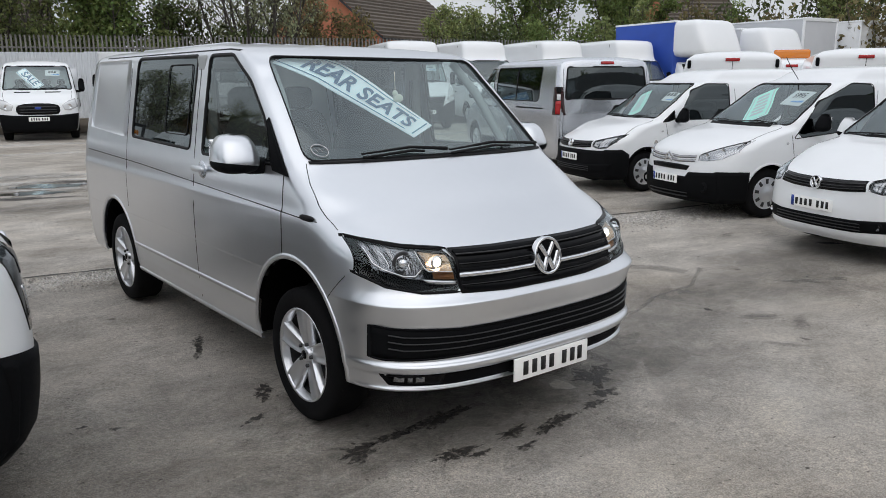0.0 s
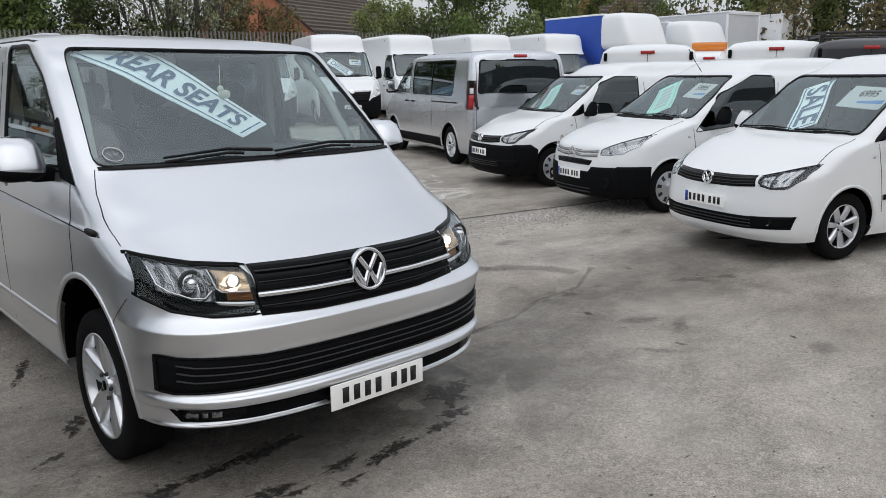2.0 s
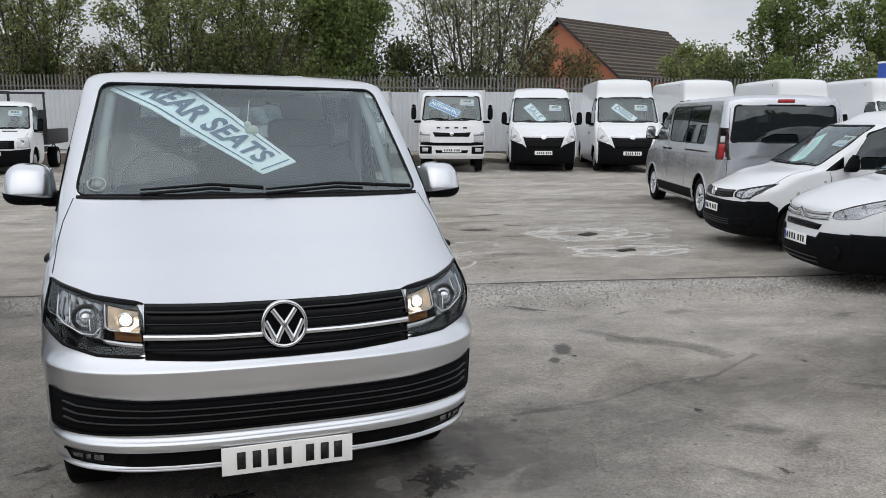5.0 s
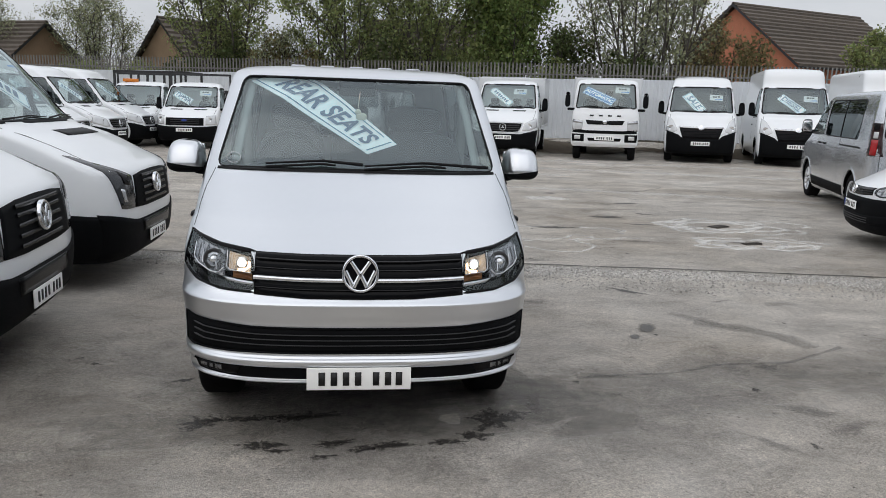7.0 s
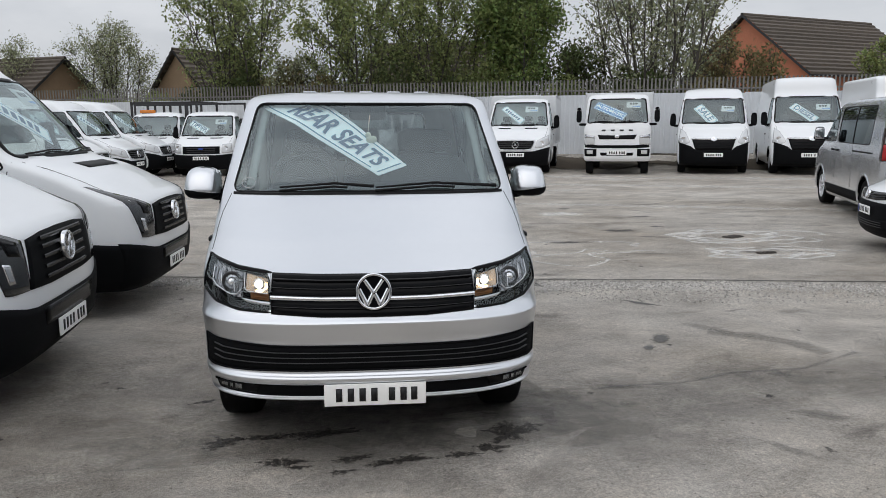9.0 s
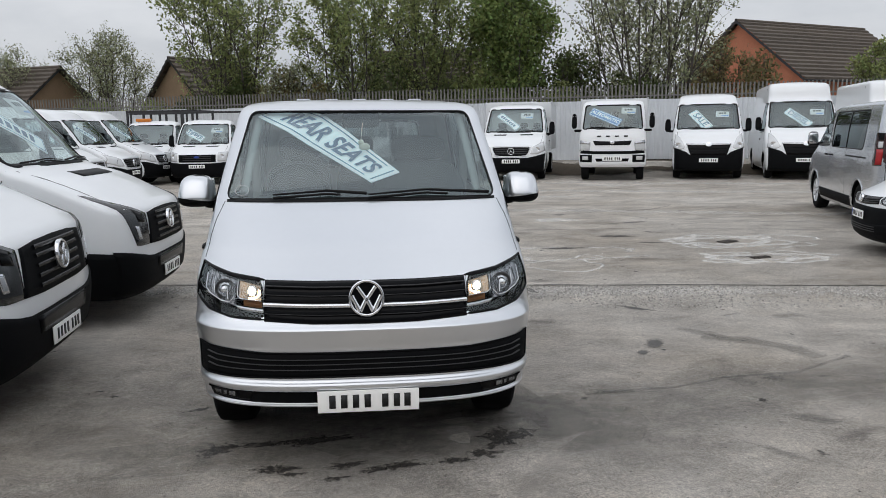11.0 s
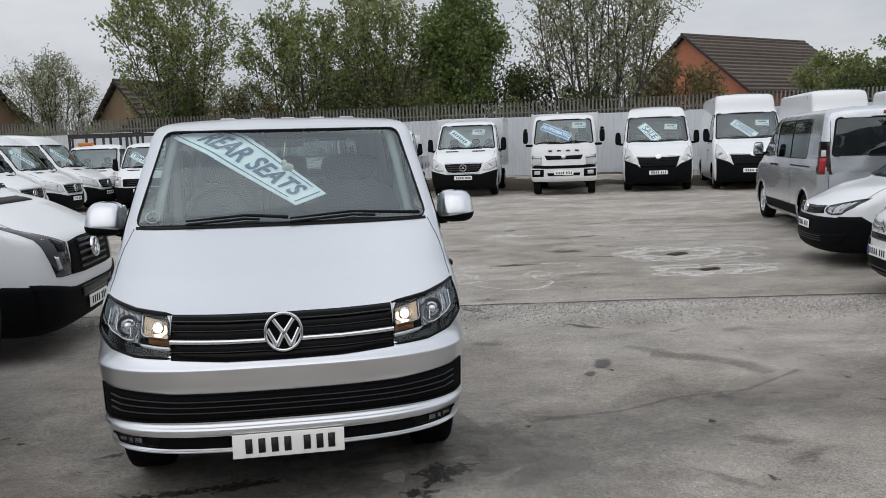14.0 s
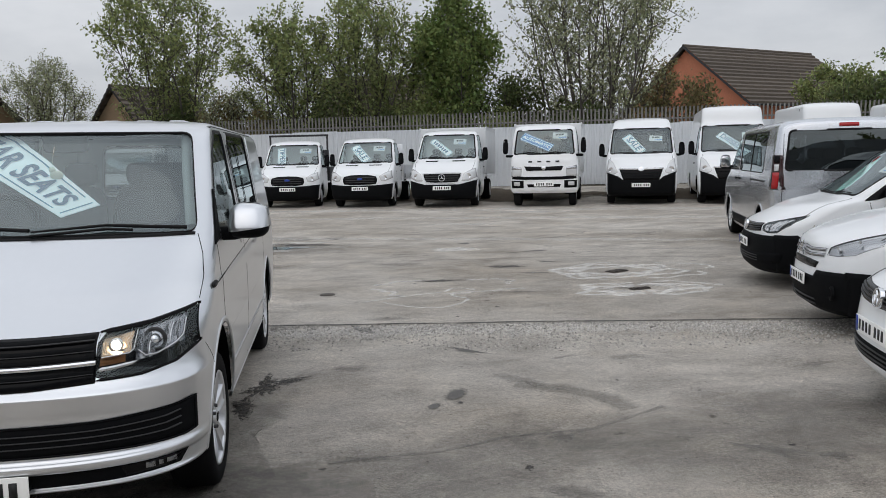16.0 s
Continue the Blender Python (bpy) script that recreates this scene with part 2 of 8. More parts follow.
def fillet(poly, rad, n=4):
    """Rounds every corner of a closed outline with about the given radius."""
    pts = [Vector((p[0], p[1])) for p in poly]
    res = []
    for i, p in enumerate(pts):
        a, b = pts[i - 1], pts[(i + 1) % len(pts)]
        ra, rb = min(rad, (a - p).length * 0.45), min(rad, (b - p).length * 0.45)
        s, e = p + (a - p).normalized() * ra, p + (b - p).normalized() * rb
        for k in range(n + 1):
            t = k / n
            q = s * (1 - t) ** 2 + p * 2 * t * (1 - t) + e * t * t
            res.append((q.x, q.y))
    return res


def inside(poly, a, z):
    hit = False
    for i in range(len(poly)):
        (x1, y1), (x2, y2) = poly[i - 1], poly[i]
        if (y1 > z) != (y2 > z) and a < (x2 - x1) * (z - y1) / (y2 - y1) + x1:
            hit = not hit
    return hit


def nearest(poly, a, z):
    best, q = 1e9, (a, z)
    for i in range(len(poly)):
        (x1, y1), (x2, y2) = poly[i - 1], poly[i]
        dx, dy = x2 - x1, y2 - y1
        t = max(0, min(1, ((a - x1) * dx + (z - y1) * dy) / (dx * dx + dy * dy + 1e-12)))
        px, py = x1 + dx * t, y1 + dy * t
        d = (px - a) ** 2 + (py - z) ** 2
        if d < best:
            best, q = d, (px, py)
    return q


class Hull:
    """A vehicle's skin as stacked plan outlines. Rows: z, front y, front depth, front power, half width, rear y, rear depth.
    The front faces -y; the front's middle is the origin."""

    def __init__(self, rows):
        rows = list(zip(*rows))
        self.z0, self.z1 = rows[0][0], rows[0][-1]
        self.f = [smooth_curve(rows[0], c) for c in rows[1:]]

    def at(self, z):
        return [f(z) for f in self.f]

    def front(self, x, z):
        yf, D, p, w, yr, Dr = self.at(z)
        k = min(abs(x) / w, 0.9999)
        return Vector((x, yf + D * (1 - (1 - k ** p) ** (1 / p)), z))

    def rear(self, x, z):
        yf, D, p, w, yr, Dr = self.at(z)
        k = min(abs(x) / w, 0.9999)
        return Vector((x, yr - Dr * (1 - (1 - k ** 3.2) ** (1 / 3.2)), z))

    def side(self, y, z, s=1):
        yf, D, p, w, yr, Dr = self.at(z)
        x = w
        if y < yf + D:
            k = min(max((yf + D - y) / D, 0), 0.9999)
            x = w * (1 - k ** p) ** (1 / p)
        elif y > yr - Dr:
            k = min(max((y - yr + Dr) / Dr, 0), 0.9999)
            x = w * (1 - k ** 3.2) ** (1 / 3.2)
        return Vector((s * x, y, z))

    def on(self, kind, a, z, off=0.0):
        """A point of the skin, off metres proud of it. kind: front, rear, left (x > 0), right."""
        def g(a, z):
            return self.front(a, z) if kind == "front" else self.rear(a, z) if kind == "rear" else self.side(a, z, 1 if kind == "left" else -1)
        p = g(a, z)
        if off:
            e = 0.004
            n = (g(a + e, z) - g(a - e, z)).cross(g(a, z + e) - g(a, z - e))
            if n.length > 1e-9:
                n.normalize()
                ref = {"front": Vector((0, -1, 0.3)), "rear": Vector((0, 1, 0.3)), "left": Vector((1, 0, 0.1)), "right": Vector((-1, 0, 0.1))}[kind]
                if n.dot(ref) < 0:
                    n = -n
                p = p + n * off
        return p

    def skin(self, holes=(), arches=(), nz=46, nf=16, ns=44, nr=8, step=0.0, extra=()):
        """The skin as one bmesh with openings. holes: (kind, outline); arches: (y, z, radius)."""
        zs = list(np.linspace(self.z0, self.z1, nz)) if not step else list(np.arange(self.z0, self.z1, step)) + [self.z1]
        zs = [z for z in zs if all(abs(z - e) > 0.003 for e in extra)]
        zs = sorted(zs + list(extra))
        bm = bmesh.new()
        for s in (1, -1):
            rows, info = [], []
            for z in zs:
                yf, D, p, w, yr, Dr = self.at(z)
                row, inf = [], []
                for i in range(nf + 1):
                    th = math.pi / 2 * i / nf
                    row.append((s * w * math.sin(th) ** (2 / p), yf + D * (1 - max(math.cos(th), 0.0) ** (2 / p)), z))
                    inf.append("front" if i < nf else "side")
                for i in range(1, ns):
                    row.append((s * w, yf + D + (yr - Dr - yf - D) * i / ns, z))
                    inf.append("side")
                for i in range(nr + 1):
                    th = math.pi / 2 * i / nr
                    row.append((s * w * max(math.cos(th), 0.0) ** (2 / 3.2), yr - Dr * (1 - math.sin(th) ** (2 / 3.2)), z))
                    inf.append("side" if i == 0 else "rear")
                rows.append([list(q) for q in row])
                info.append(inf)
            nu = len(rows[0])
            flag = [[0] * nu for _ in rows]
            shapes = []
            for kind, poly in holes:
                if kind in ("front", "rear") or (kind == "left") == (s > 0):
                    shapes.append((kind, poly))
            for ay, az, ar in arches:
                shapes.append(("side", [(ay + ar * math.cos(t), az + ar * math.sin(t)) for t in np.linspace(0, 2 * math.pi, 40, endpoint=False)]))
            for n, (kind, poly) in enumerate(shapes, 1):
                zlo, zhi = min(q[1] for q in poly), max(q[1] for q in poly)
                for j, z in enumerate(zs):
                    if not zlo < z < zhi:
                        continue
                    for i in range(nu):
                        x, y, _ = rows[j][i]
                        k = info[j][i]
                        ok = (k == kind) if kind in ("front", "rear") else k != "rear" and (k == "side" or abs(x) > 0.7 * self.at(z)[3])
                        if ok and inside(poly, x if kind in ("front", "rear") else y, z):
                            flag[j][i] = n
            cells = {}
            for j in range(len(zs) - 1):
                for i in range(nu - 1):
                    fl = {flag[j][i], flag[j][i + 1], flag[j + 1][i + 1], flag[j + 1][i]}
                    cells[j, i] = not (len(fl) == 1 and 0 not in fl)
            vs = {}
            for j in range(len(zs)):
                for i in range(nu):
                    x, y, z = rows[j][i]
                    fl = flag[j][i]
                    if fl:
                        kind, poly = shapes[fl - 1]
                        if kind in ("front", "rear"):
                            a, zz = nearest(poly, x, z)
                            q = self.on(kind, a, zz)
                        else:
                            a, zz = nearest(poly, y, z)
                            q = self.side(a, max(zz, self.z0), s)
                        x, y, z = q
                    vs[j, i] = (x, y, z)
            made = {}
            for (j, i), keep in cells.items():
                if not keep:
                    continue
                q = []
                for key in ((j, i), (j, i + 1), (j + 1, i + 1), (j + 1, i)):
                    if key not in made:
                        made[key] = bm.verts.new(vs[key])
                    q.append(made[key])
                try:
                    bm.faces.new(q if s > 0 else q[::-1])
                except ValueError:
                    pass
        # close the top
        yf, D, p, w, yr, Dr = self.at(self.z1)
        bmesh.ops.remove_doubles(bm, verts=bm.verts, dist=0.0015)
        top = [e for e in bm.edges if e.is_boundary and all(v.co.z > self.z1 - 0.002 for v in e.verts)]
        if top:
            bmesh.ops.holes_fill(bm, edges=top, sides=0)
        bmesh.ops.recalc_face_normals(bm, faces=bm.faces)
        return bm

    def panel(self, kind, poly, off=0.004, depth=0.012, nv=10, nu=14, bm=None):
        """A plate that follows the skin inside an outline, with an edge that goes depth inwards."""
        zs = [q[1] for q in poly]
        z0, z1 = min(zs), max(zs)
        rows = []
        for j in range(nv + 1):
            t = j / nv
            t = 0.5 - 0.5 * math.cos(math.pi * t) if nv > 3 else t
            z = z0 + (z1 - z0) * (0.002 + 0.996 * t)
            cut = []
            for i in range(len(poly)):
                (x1, y1), (x2, y2) = poly[i - 1], poly[i]
                if (y1 > z) != (y2 > z):
                    cut.append(x1 + (x2 - x1) * (z - y1) / (y2 - y1))
            if len(cut) < 2:
                continue
            a0, a1 = min(cut), max(cut)
            rows.append([(a0 + (a1 - a0) * i / nu, z) for i in range(nu + 1)])
        bm = bm or bmesh.new()
        outer = [[self.on(kind, a, z, off) for a, z in r] for r in rows]
        grid_bm(outer, bm=bm)
        self.face_out(bm)
        if depth:
            rim = [(r, 0) for r in range(len(rows))] + [(len(rows) - 1, c) for c in range(1, nu + 1)] + [(r, nu) for r in range(len(rows) - 2, -1, -1)] + [(0, c) for c in range(nu - 1, 0, -1)]
            a = [outer[r][c] for r, c in rim]
            b = [self.on(kind, *rows[r][c], off - depth) for r, c in rim]
            grid_bm([a, b], closed_u=True, bm=bm)
        bmesh.ops.remove_doubles(bm, verts=bm.verts, dist=0.0008)
        return bm

    def face_out(self, bm):
        """Turns an open patch so that it faces away from the middle of the vehicle."""
        bm.normal_update()
        mid = Vector((0, (self.at(self.z0)[0] + self.at(self.z0)[4]) / 2, 0.9))
        if sum((f.calc_center_median() - mid).dot(f.normal) * f.calc_area() for f in bm.faces) < 0:
            bmesh.ops.reverse_faces(bm, faces=bm.faces[:])

    def strip(self, kind, line, width, off=0.003, closed=False, depth=0.006, bm=None):
        """A band of the given width along a line on the skin, a little proud of it."""
        pts = [Vector((q[0], q[1])) for q in line]
        n = len(pts)
        rows = [[], [], [], []]
        for i, p in enumerate(pts):
            a = pts[(i - 1) % n] if closed or i else p
            b = pts[(i + 1) % n] if closed or i < n - 1 else p
            d = (b - a)
            d = d.normalized() if d.length > 1e-9 else Vector((1, 0))
            nn = Vector((-d.y, d.x)) * width / 2
            for r, (q, o) in enumerate(((p - nn, off - depth), (p - nn, off), (p + nn, off), (p + nn, off - depth))):
                rows[r].append(self.on(kind, q.x, q.y, o))
        return grid_bm(rows, closed_u=closed, bm=bm)


def dense(line, n=6):
    res = []
    for a, b in zip(line[:-1], line[1:]):
        for k in range(n):
            t = k / n
            res.append((a[0] + (b[0] - a[0]) * t, a[1] + (b[1] - a[1]) * t))
    return res + [line[-1]]


def text_bm(text, height, bold=0.0, depth=0.0):
    """Letters of the built-in font, lying in x and z, centred, as a bmesh."""
    cu = bpy.data.curves.new("letters", "FONT")
    cu.body, cu.size, cu.align_x, cu.align_y, cu.offset, cu.extrude = text, height / 0.72, "CENTER", "CENTER", bold, depth
    cu.resolution_u = 3
    ob = bpy.data.objects.new("letters", cu)
    me = ob.to_mesh()
    bm = bmesh.new()
    bm.from_mesh(me)
    ob.to_mesh_clear()
    bpy.data.objects.remove(ob)
    bpy.data.curves.remove(cu)
    bmesh.ops.rotate(bm, verts=bm.verts, cent=(0, 0, 0), matrix=Matrix.Rotation(radians(90), 3, "X"))
    return bm


def moved(bm, m):
    bmesh.ops.transform(bm, matrix=m, verts=bm.verts)
    return bm

def _band(self, kind, top, bot, off=0.004, depth=0.012, nv=4, n=5, bm=None):
    """A plate between an upper and a lower line on the skin."""
    t, b = dense(top, n), dense(bot, n)
    m = max(len(t), len(b))
    t = [t[round(i * (len(t) - 1) / (m - 1))] for i in range(m)]
    b = [b[round(i * (len(b) - 1) / (m - 1))] for i in range(m)]
    rows = [[(p[0] + (q[0] - p[0]) * j / nv, p[1] + (q[1] - p[1]) * j / nv) for p, q in zip(t, b)] for j in range(nv + 1)]
    outer = [[self.on(kind, a, z, off) for a, z in r] for r in rows]
    bm = grid_bm(outer, bm=bm)
    if depth:
        rim = [(0, c) for c in range(m)] + [(r, m - 1) for r in range(1, nv + 1)] + [(nv, c) for c in range(m - 2, -1, -1)] + [(r, 0) for r in range(nv - 1, 0, -1)]
        grid_bm([[outer[r][c] for r, c in rim], [self.on(kind, *rows[r][c], off - depth) for r, c in rim]], closed_u=True, bm=bm)
    bmesh.ops.remove_doubles(bm, verts=bm.verts, dist=0.0008)
    bmesh.ops.recalc_face_normals(bm, faces=bm.faces)
    if not depth:
        self.face_out(bm)
    return bm


Hull.band = _band


def both(line):
    """An outline given for x > 0 with its mirror image, as one line from left to right."""
    return [(-a, z) for a, z in reversed(line)] + [q for q in line if q[0] > 0 or True][(1 if line[0][0] == 0 else 0):]


def wheel(parent, x, y, r, width, style, side):
    """A wheel whose outer face is at x; side is 1 for x > 0."""
    hub = new("wheel")
    hub.parent = parent
    hub.matrix_local = pose(x, y, r) @ (pose(0, 0, 0) if side > 0 else pose(0, 0, 0, 0, 0, 180))
    rr = r * style["rim"]
    w = width
    prof = [(-w, rr * 0.98), (-w, r * 0.9), (-w + 0.012, r * 0.97), (-w + 0.03, r), (-0.03, r), (-0.012, r * 0.975), (-0.004, r * 0.94), (0.002, (r + rr) * 0.52), (-0.004, rr * 1.03), (-0.012, rr * 0.985)]
    part("tyre", lathe(prof, 40), RUBBER, hub)
    part("barrel", lathe([(-0.045, rr * 0.925), (-w * 0.9, rr * 0.9)], 40), STEEL_DK, hub)
    bm = lathe([(-0.012, rr * 1.0), (-0.004, rr * 0.985), (-0.012, rr * 0.95), (-0.05, rr * 0.92)], 40)
    n = style["spokes"]
    if style.get("cover"):
        lathe([(0.0, 0.001), (0.004, rr * 0.2), (-0.008, rr * 0.25), (-0.004, rr * 0.55), (-0.014, rr * 0.97)], 40, bm=bm)
    elif style.get("star"):
        for k in range(n):        # broad flat spokes with raised edges
            a = 2 * math.pi * k / n + 0.3
            c, s = math.cos(a), math.sin(a)
            rows = []
            for t in np.linspace(0, 1, 5):
                rad, ww, dep = rr * (0.12 + 0.85 * t), style["w"][0] + (style["w"][1] - style["w"][0]) * t ** 0.7, -0.010 - 0.028 * (1 - t) ** 2
                rows.append([(dep + d, c * rad - s * ww * f, s * rad + c * ww * f) for f, d in ((-1, -0.04), (-0.96, 0.0), (-0.78, 0.001), (-0.70, -0.007), (0.70, -0.007), (0.78, 0.001), (0.96, 0.0), (1, -0.04))])
            grid_bm(rows, bm=bm)
        lathe([(-0.02, 0.001), (-0.018, rr * 0.12), (-0.026, rr * 0.17), (-0.05, rr * 0.19)], 24, bm=bm)
    else:
        for k in range(n):
            a = 2 * math.pi * k / n + 0.3
            for da in ((-0.19, 0.19) if style.get("twin") else (0,)):
                w0, w1 = style["w"]
                pts = []
                for t in np.linspace(0, 1, 5):
                    rad = rr * (0.14 + 0.83 * t)
                    ang = a + da * (0.35 + 0.9 * t)
                    ww = w0 + (w1 - w0) * t
                    c, s = math.cos(ang), math.sin(ang)
                    dep = -0.012 - 0.03 * (1 - t) ** 2
                    pts.append([(dep - 0.03, c * rad - s * ww, s * rad + c * ww), (dep, c * rad - s * ww * 0.8, s * rad + c * ww * 0.8), (dep, c * rad + s * ww * 0.8, s * rad - c * ww * 0.8), (dep - 0.03, c * rad + s * ww, s * rad - c * ww)])
                grid_bm(pts, bm=bm)
        lathe([(-0.02, 0.001), (-0.018, rr * 0.12), (-0.026, rr * 0.17), (-0.05, rr * 0.19)], 24, bm=bm)
    if style.get("slots"):
        for k in range(style["slots"]):
            a = 2 * math.pi * k / style["slots"]
            part("rim_slot", moved(box_bm(-0.011, -0.004, -rr * 0.10, rr * 0.10, rr * 0.58, rr * 0.88, 0.003), Matrix.Rotation(a, 4, "X")), STEEL_DK, hub)
    part("rim", bm, ALLOY, hub)
    part("brake_drum", lathe([(-0.09, 0.001), (-0.09, rr * 0.6), (-0.13, rr * 0.62)], 28), STEEL_DK, hub)
    part("hub_cap", lathe([(-0.012, 0.001), (-0.013, rr * 0.085), (-0.02, rr * 0.1)], 20), GLOSS_BLACK if style.get("dark") else ALLOY, hub)
    if not style.get("cover"):
        for k in range(5):
            a = 2 * math.pi * k / 5
            part("wheel_nut", moved(lathe([(-0.016, 0.001), (-0.018, 0.009), (-0.03, 0.01)], 8), Matrix.Translation((0, math.cos(a) * rr * 0.24, math.sin(a) * rr * 0.24))), STEEL_DK, hub)
    return hub


ALLOY5 = dict(rim=0.71, spokes=5, star=True, w=(0.026, 0.056), dark=True)
ALLOY7 = dict(rim=0.66, spokes=7, twin=False, w=(0.022, 0.03))
COVER = dict(rim=0.62, spokes=0, cover=True)
COVER_S = dict(rim=0.66, spokes=0, cover=True, slots=9)
ALLOY_T = dict(rim=0.66, spokes=6, twin=True, w=(0.016, 0.016))


def number_plate(parent, h, kind, x, z, band=True, off=0.012, width=0.52, k=1.0):
    """A plate with its characters as plain dark bars, facing as the skin does at its middle."""
    c = h.on(kind, x, z, off)
    bm = bmesh.new()
    box_bm(-width / 2, width / 2, -0.004, 0.004, -0.0555, 0.0555, 0.002, bm)
    m = Matrix.Translation(c) @ Matrix.Scale(k, 4) @ (pose(0, 0, 0) if kind == "front" else pose(0, 0, 0, 0, 0, 180))
    pl = part("number_plate", moved(bm, m), PLATE_W, parent)
    xs = [-0.185, -0.125, -0.065, -0.005, 0.085, 0.145, 0.2]
    for a in xs:
        part("character_bar", moved(box_bm(a - 0.0165, a + 0.0165, -0.006, -0.003, -0.034, 0.034, 0, None), m), INK, pl)
    if band:
        part("blue_band", moved(box_bm(-0.255, -0.218, -0.0055, -0.003, -0.052, 0.052), m), PLATE_B, pl)
    return pl


def badge(parent, h, x, z, r, off=0.01, style="roundel"):
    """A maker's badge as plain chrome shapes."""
    c = h.on("front", x, z, off)
    e = 0.02
    n = (h.front(x + e, z) - h.front(x - e, z)).cross(h.front(x, z + e) - h.front(x, z - e)).normalized()
    if n.y > 0:
        n = -n
    n = (n + Vector((0, -0.6, 0))).normalized()
    m = Matrix.Translation(c) @ n.to_track_quat("-Y", "Z").to_matrix().to_4x4()
    if style == "roundel":
        bm = lathe([(0.012, r * 1.0), (-0.012, r * 1.0), (-0.018, r * 0.95), (-0.016, r * 0.86), (-0.006, r * 0.83)], 36, "y")
        ob = part("badge", moved(bm, m), CHROME, parent, "chrome ring badge")
        part("badge_disc", moved(lathe([(-0.006, 0.001), (-0.006, r * 0.85)], 36, "y"), m), GLOSS_BLACK, ob)
        for (x0, z0), (x1, z1) in (((-0.5, 0.62), (0, -0.08)), ((0.5, 0.62), (0, -0.08)), ((-0.8, 0.15), (-0.36, -0.72)), ((0.8, 0.15), (0.36, -0.72)), ((-0.36, -0.72), (0, 0.0)), ((0.36, -0.72), (0, 0.0))):
            d = Vector((x1 - x0, 0, z1 - z0)).normalized()
            q = Vector((-d.z, 0, d.x)) * r * 0.125
            a, b = Vector((x0 * r, 0, z0 * r)), Vector((x1 * r, 0, z1 * r))
            f, k = Vector((0, -0.015, 0)), Vector((0, -0.004, 0))
            bm = grid_bm([[a - q + k, b - q + k], [a - q * 0.7 + f, b - q * 0.7 + f], [a + q * 0.7 + f, b + q * 0.7 + f], [a + q + k, b + q + k]])
            part("badge_bar", moved(bm, m), CHROME, ob)
    elif style == "star":
        bm = lathe([(0.01, r), (-0.01, r), (-0.014, r * 0.93), (-0.01, r * 0.86)], 32, "y")
        for k in range(3):
            a = radians(90 + 120 * k)
            t = Vector((math.cos(a) * r * 0.9, -0.012, math.sin(a) * r * 0.9))
            s = Vector((-math.sin(a), 0, math.cos(a))) * r * 0.14
            o = Vector((0, -0.02, 0))
            grid_bm([[s, t, t], [o, o, t], [-s, t, t]], bm=bm)
        ob = part("badge", moved(bm, m), CHROME, parent, "chrome ring badge")
    elif style == "chevrons":
        bm = bmesh.new()
        for dz in (-0.35, 0.25):
            for s in (-1, 1):
                a, b = Vector((0, -0.012, (dz + 0.5) * r)), Vector((s * r, -0.004, (dz - 0.3) * r))
                u = Vector((0, 0, r * 0.3))
                grid_bm([[a, b], [a - u + Vector((0, -0.01, 0)), b - u + Vector((0, -0.01, 0))], [a - u * 1.2, b - u * 1.2]], bm=bm)
        ob = part("badge", moved(bm, m), CHROME, parent, "chrome chevron badge")
    else:
        bm = lathe([(-0.012, 0.001), (-0.012, r * 0.7), (-0.004, r)], 30, "y")
        for v in bm.verts:
            v.co.z *= style
        ob = part("badge", moved(bm, m), CHROME if style > 0.7 else PLATE_B, parent, "oval badge")
    return ob


def mirror(parent, x, y, z, ax, az, paint, s, arm=0.1, ay=0.075, base_z=None):
    """A door mirror: painted shell, black lower half with its arm, and the glass behind."""
    def sh(p):
        k = p.z / az
        return Vector((p.x * (1 - 0.10 * k), p.y + 0.10 * abs(p.x) + (0.42 * (p.z + 0.5 * az) if p.y < 0 and p.z > -0.5 * az else 0.0), p.z))
    mi = part("mirror", blob_bm(s * x, y, z, ax, ay, az, 0.62, 0.62, 26, 16, sh), paint, parent)
    bm = blob_bm(s * x, y + 0.001, z, ax * 1.012, ay * 1.025, az * 1.02, 0.62, 0.62, 26, 24, sh)
    bmesh.ops.bisect_plane(bm, geom=bm.verts[:] + bm.edges[:] + bm.faces[:], plane_co=(s * x, 0, z - az * 0.50), plane_no=(-0.12 * s, 0, 1), clear_outer=True)
    part("lower_shell", bm, BLACK_PL, mi)
    bm = blob_bm(s * (x - ax - arm / 2 + 0.02), y + 0.02, (base_z or z - az * 0.75), arm / 2 + 0.05, 0.045, 0.035, 0.5, 0.5, 14, 8)
    part("arm", bm, BLACK_PL, mi)
    bm = box_bm(s * x - ax * 0.86, s * x + ax * 0.86, y + ay * 0.80, y + ay * 1.0 + 0.004, z - az * 0.75, z + az * 0.72, 0.01)
    part("mirror_glass", bm, CHROME, mi)
    return mi


def seat(parent, x, y, z, w=0.24, mat_=None, head=True, rz=0):
    st = new("seat")
    st.parent = parent
    st.matrix_local = pose(x, y, z)
    mm = mat_ or SEAT
    part("cushion", blob_bm(0, 0, 0.06, w, 0.25, 0.09, 0.45, 0.45, 16, 8), mm, st)
    part("backrest", blob_bm(0, 0.24, 0.42, w, 0.08, 0.36, 0.5, 0.45, 16, 10, lambda p: Vector((p.x * (1 - 0.12 * p.z / 0.36), p.y + 0.16 * p.z, p.z))), mm, st)
    if head:
        part("headrest", blob_bm(0, 0.37, 0.86, w * 0.56, 0.055, 0.085, 0.55, 0.5, 14, 8), mm, st)
    return st


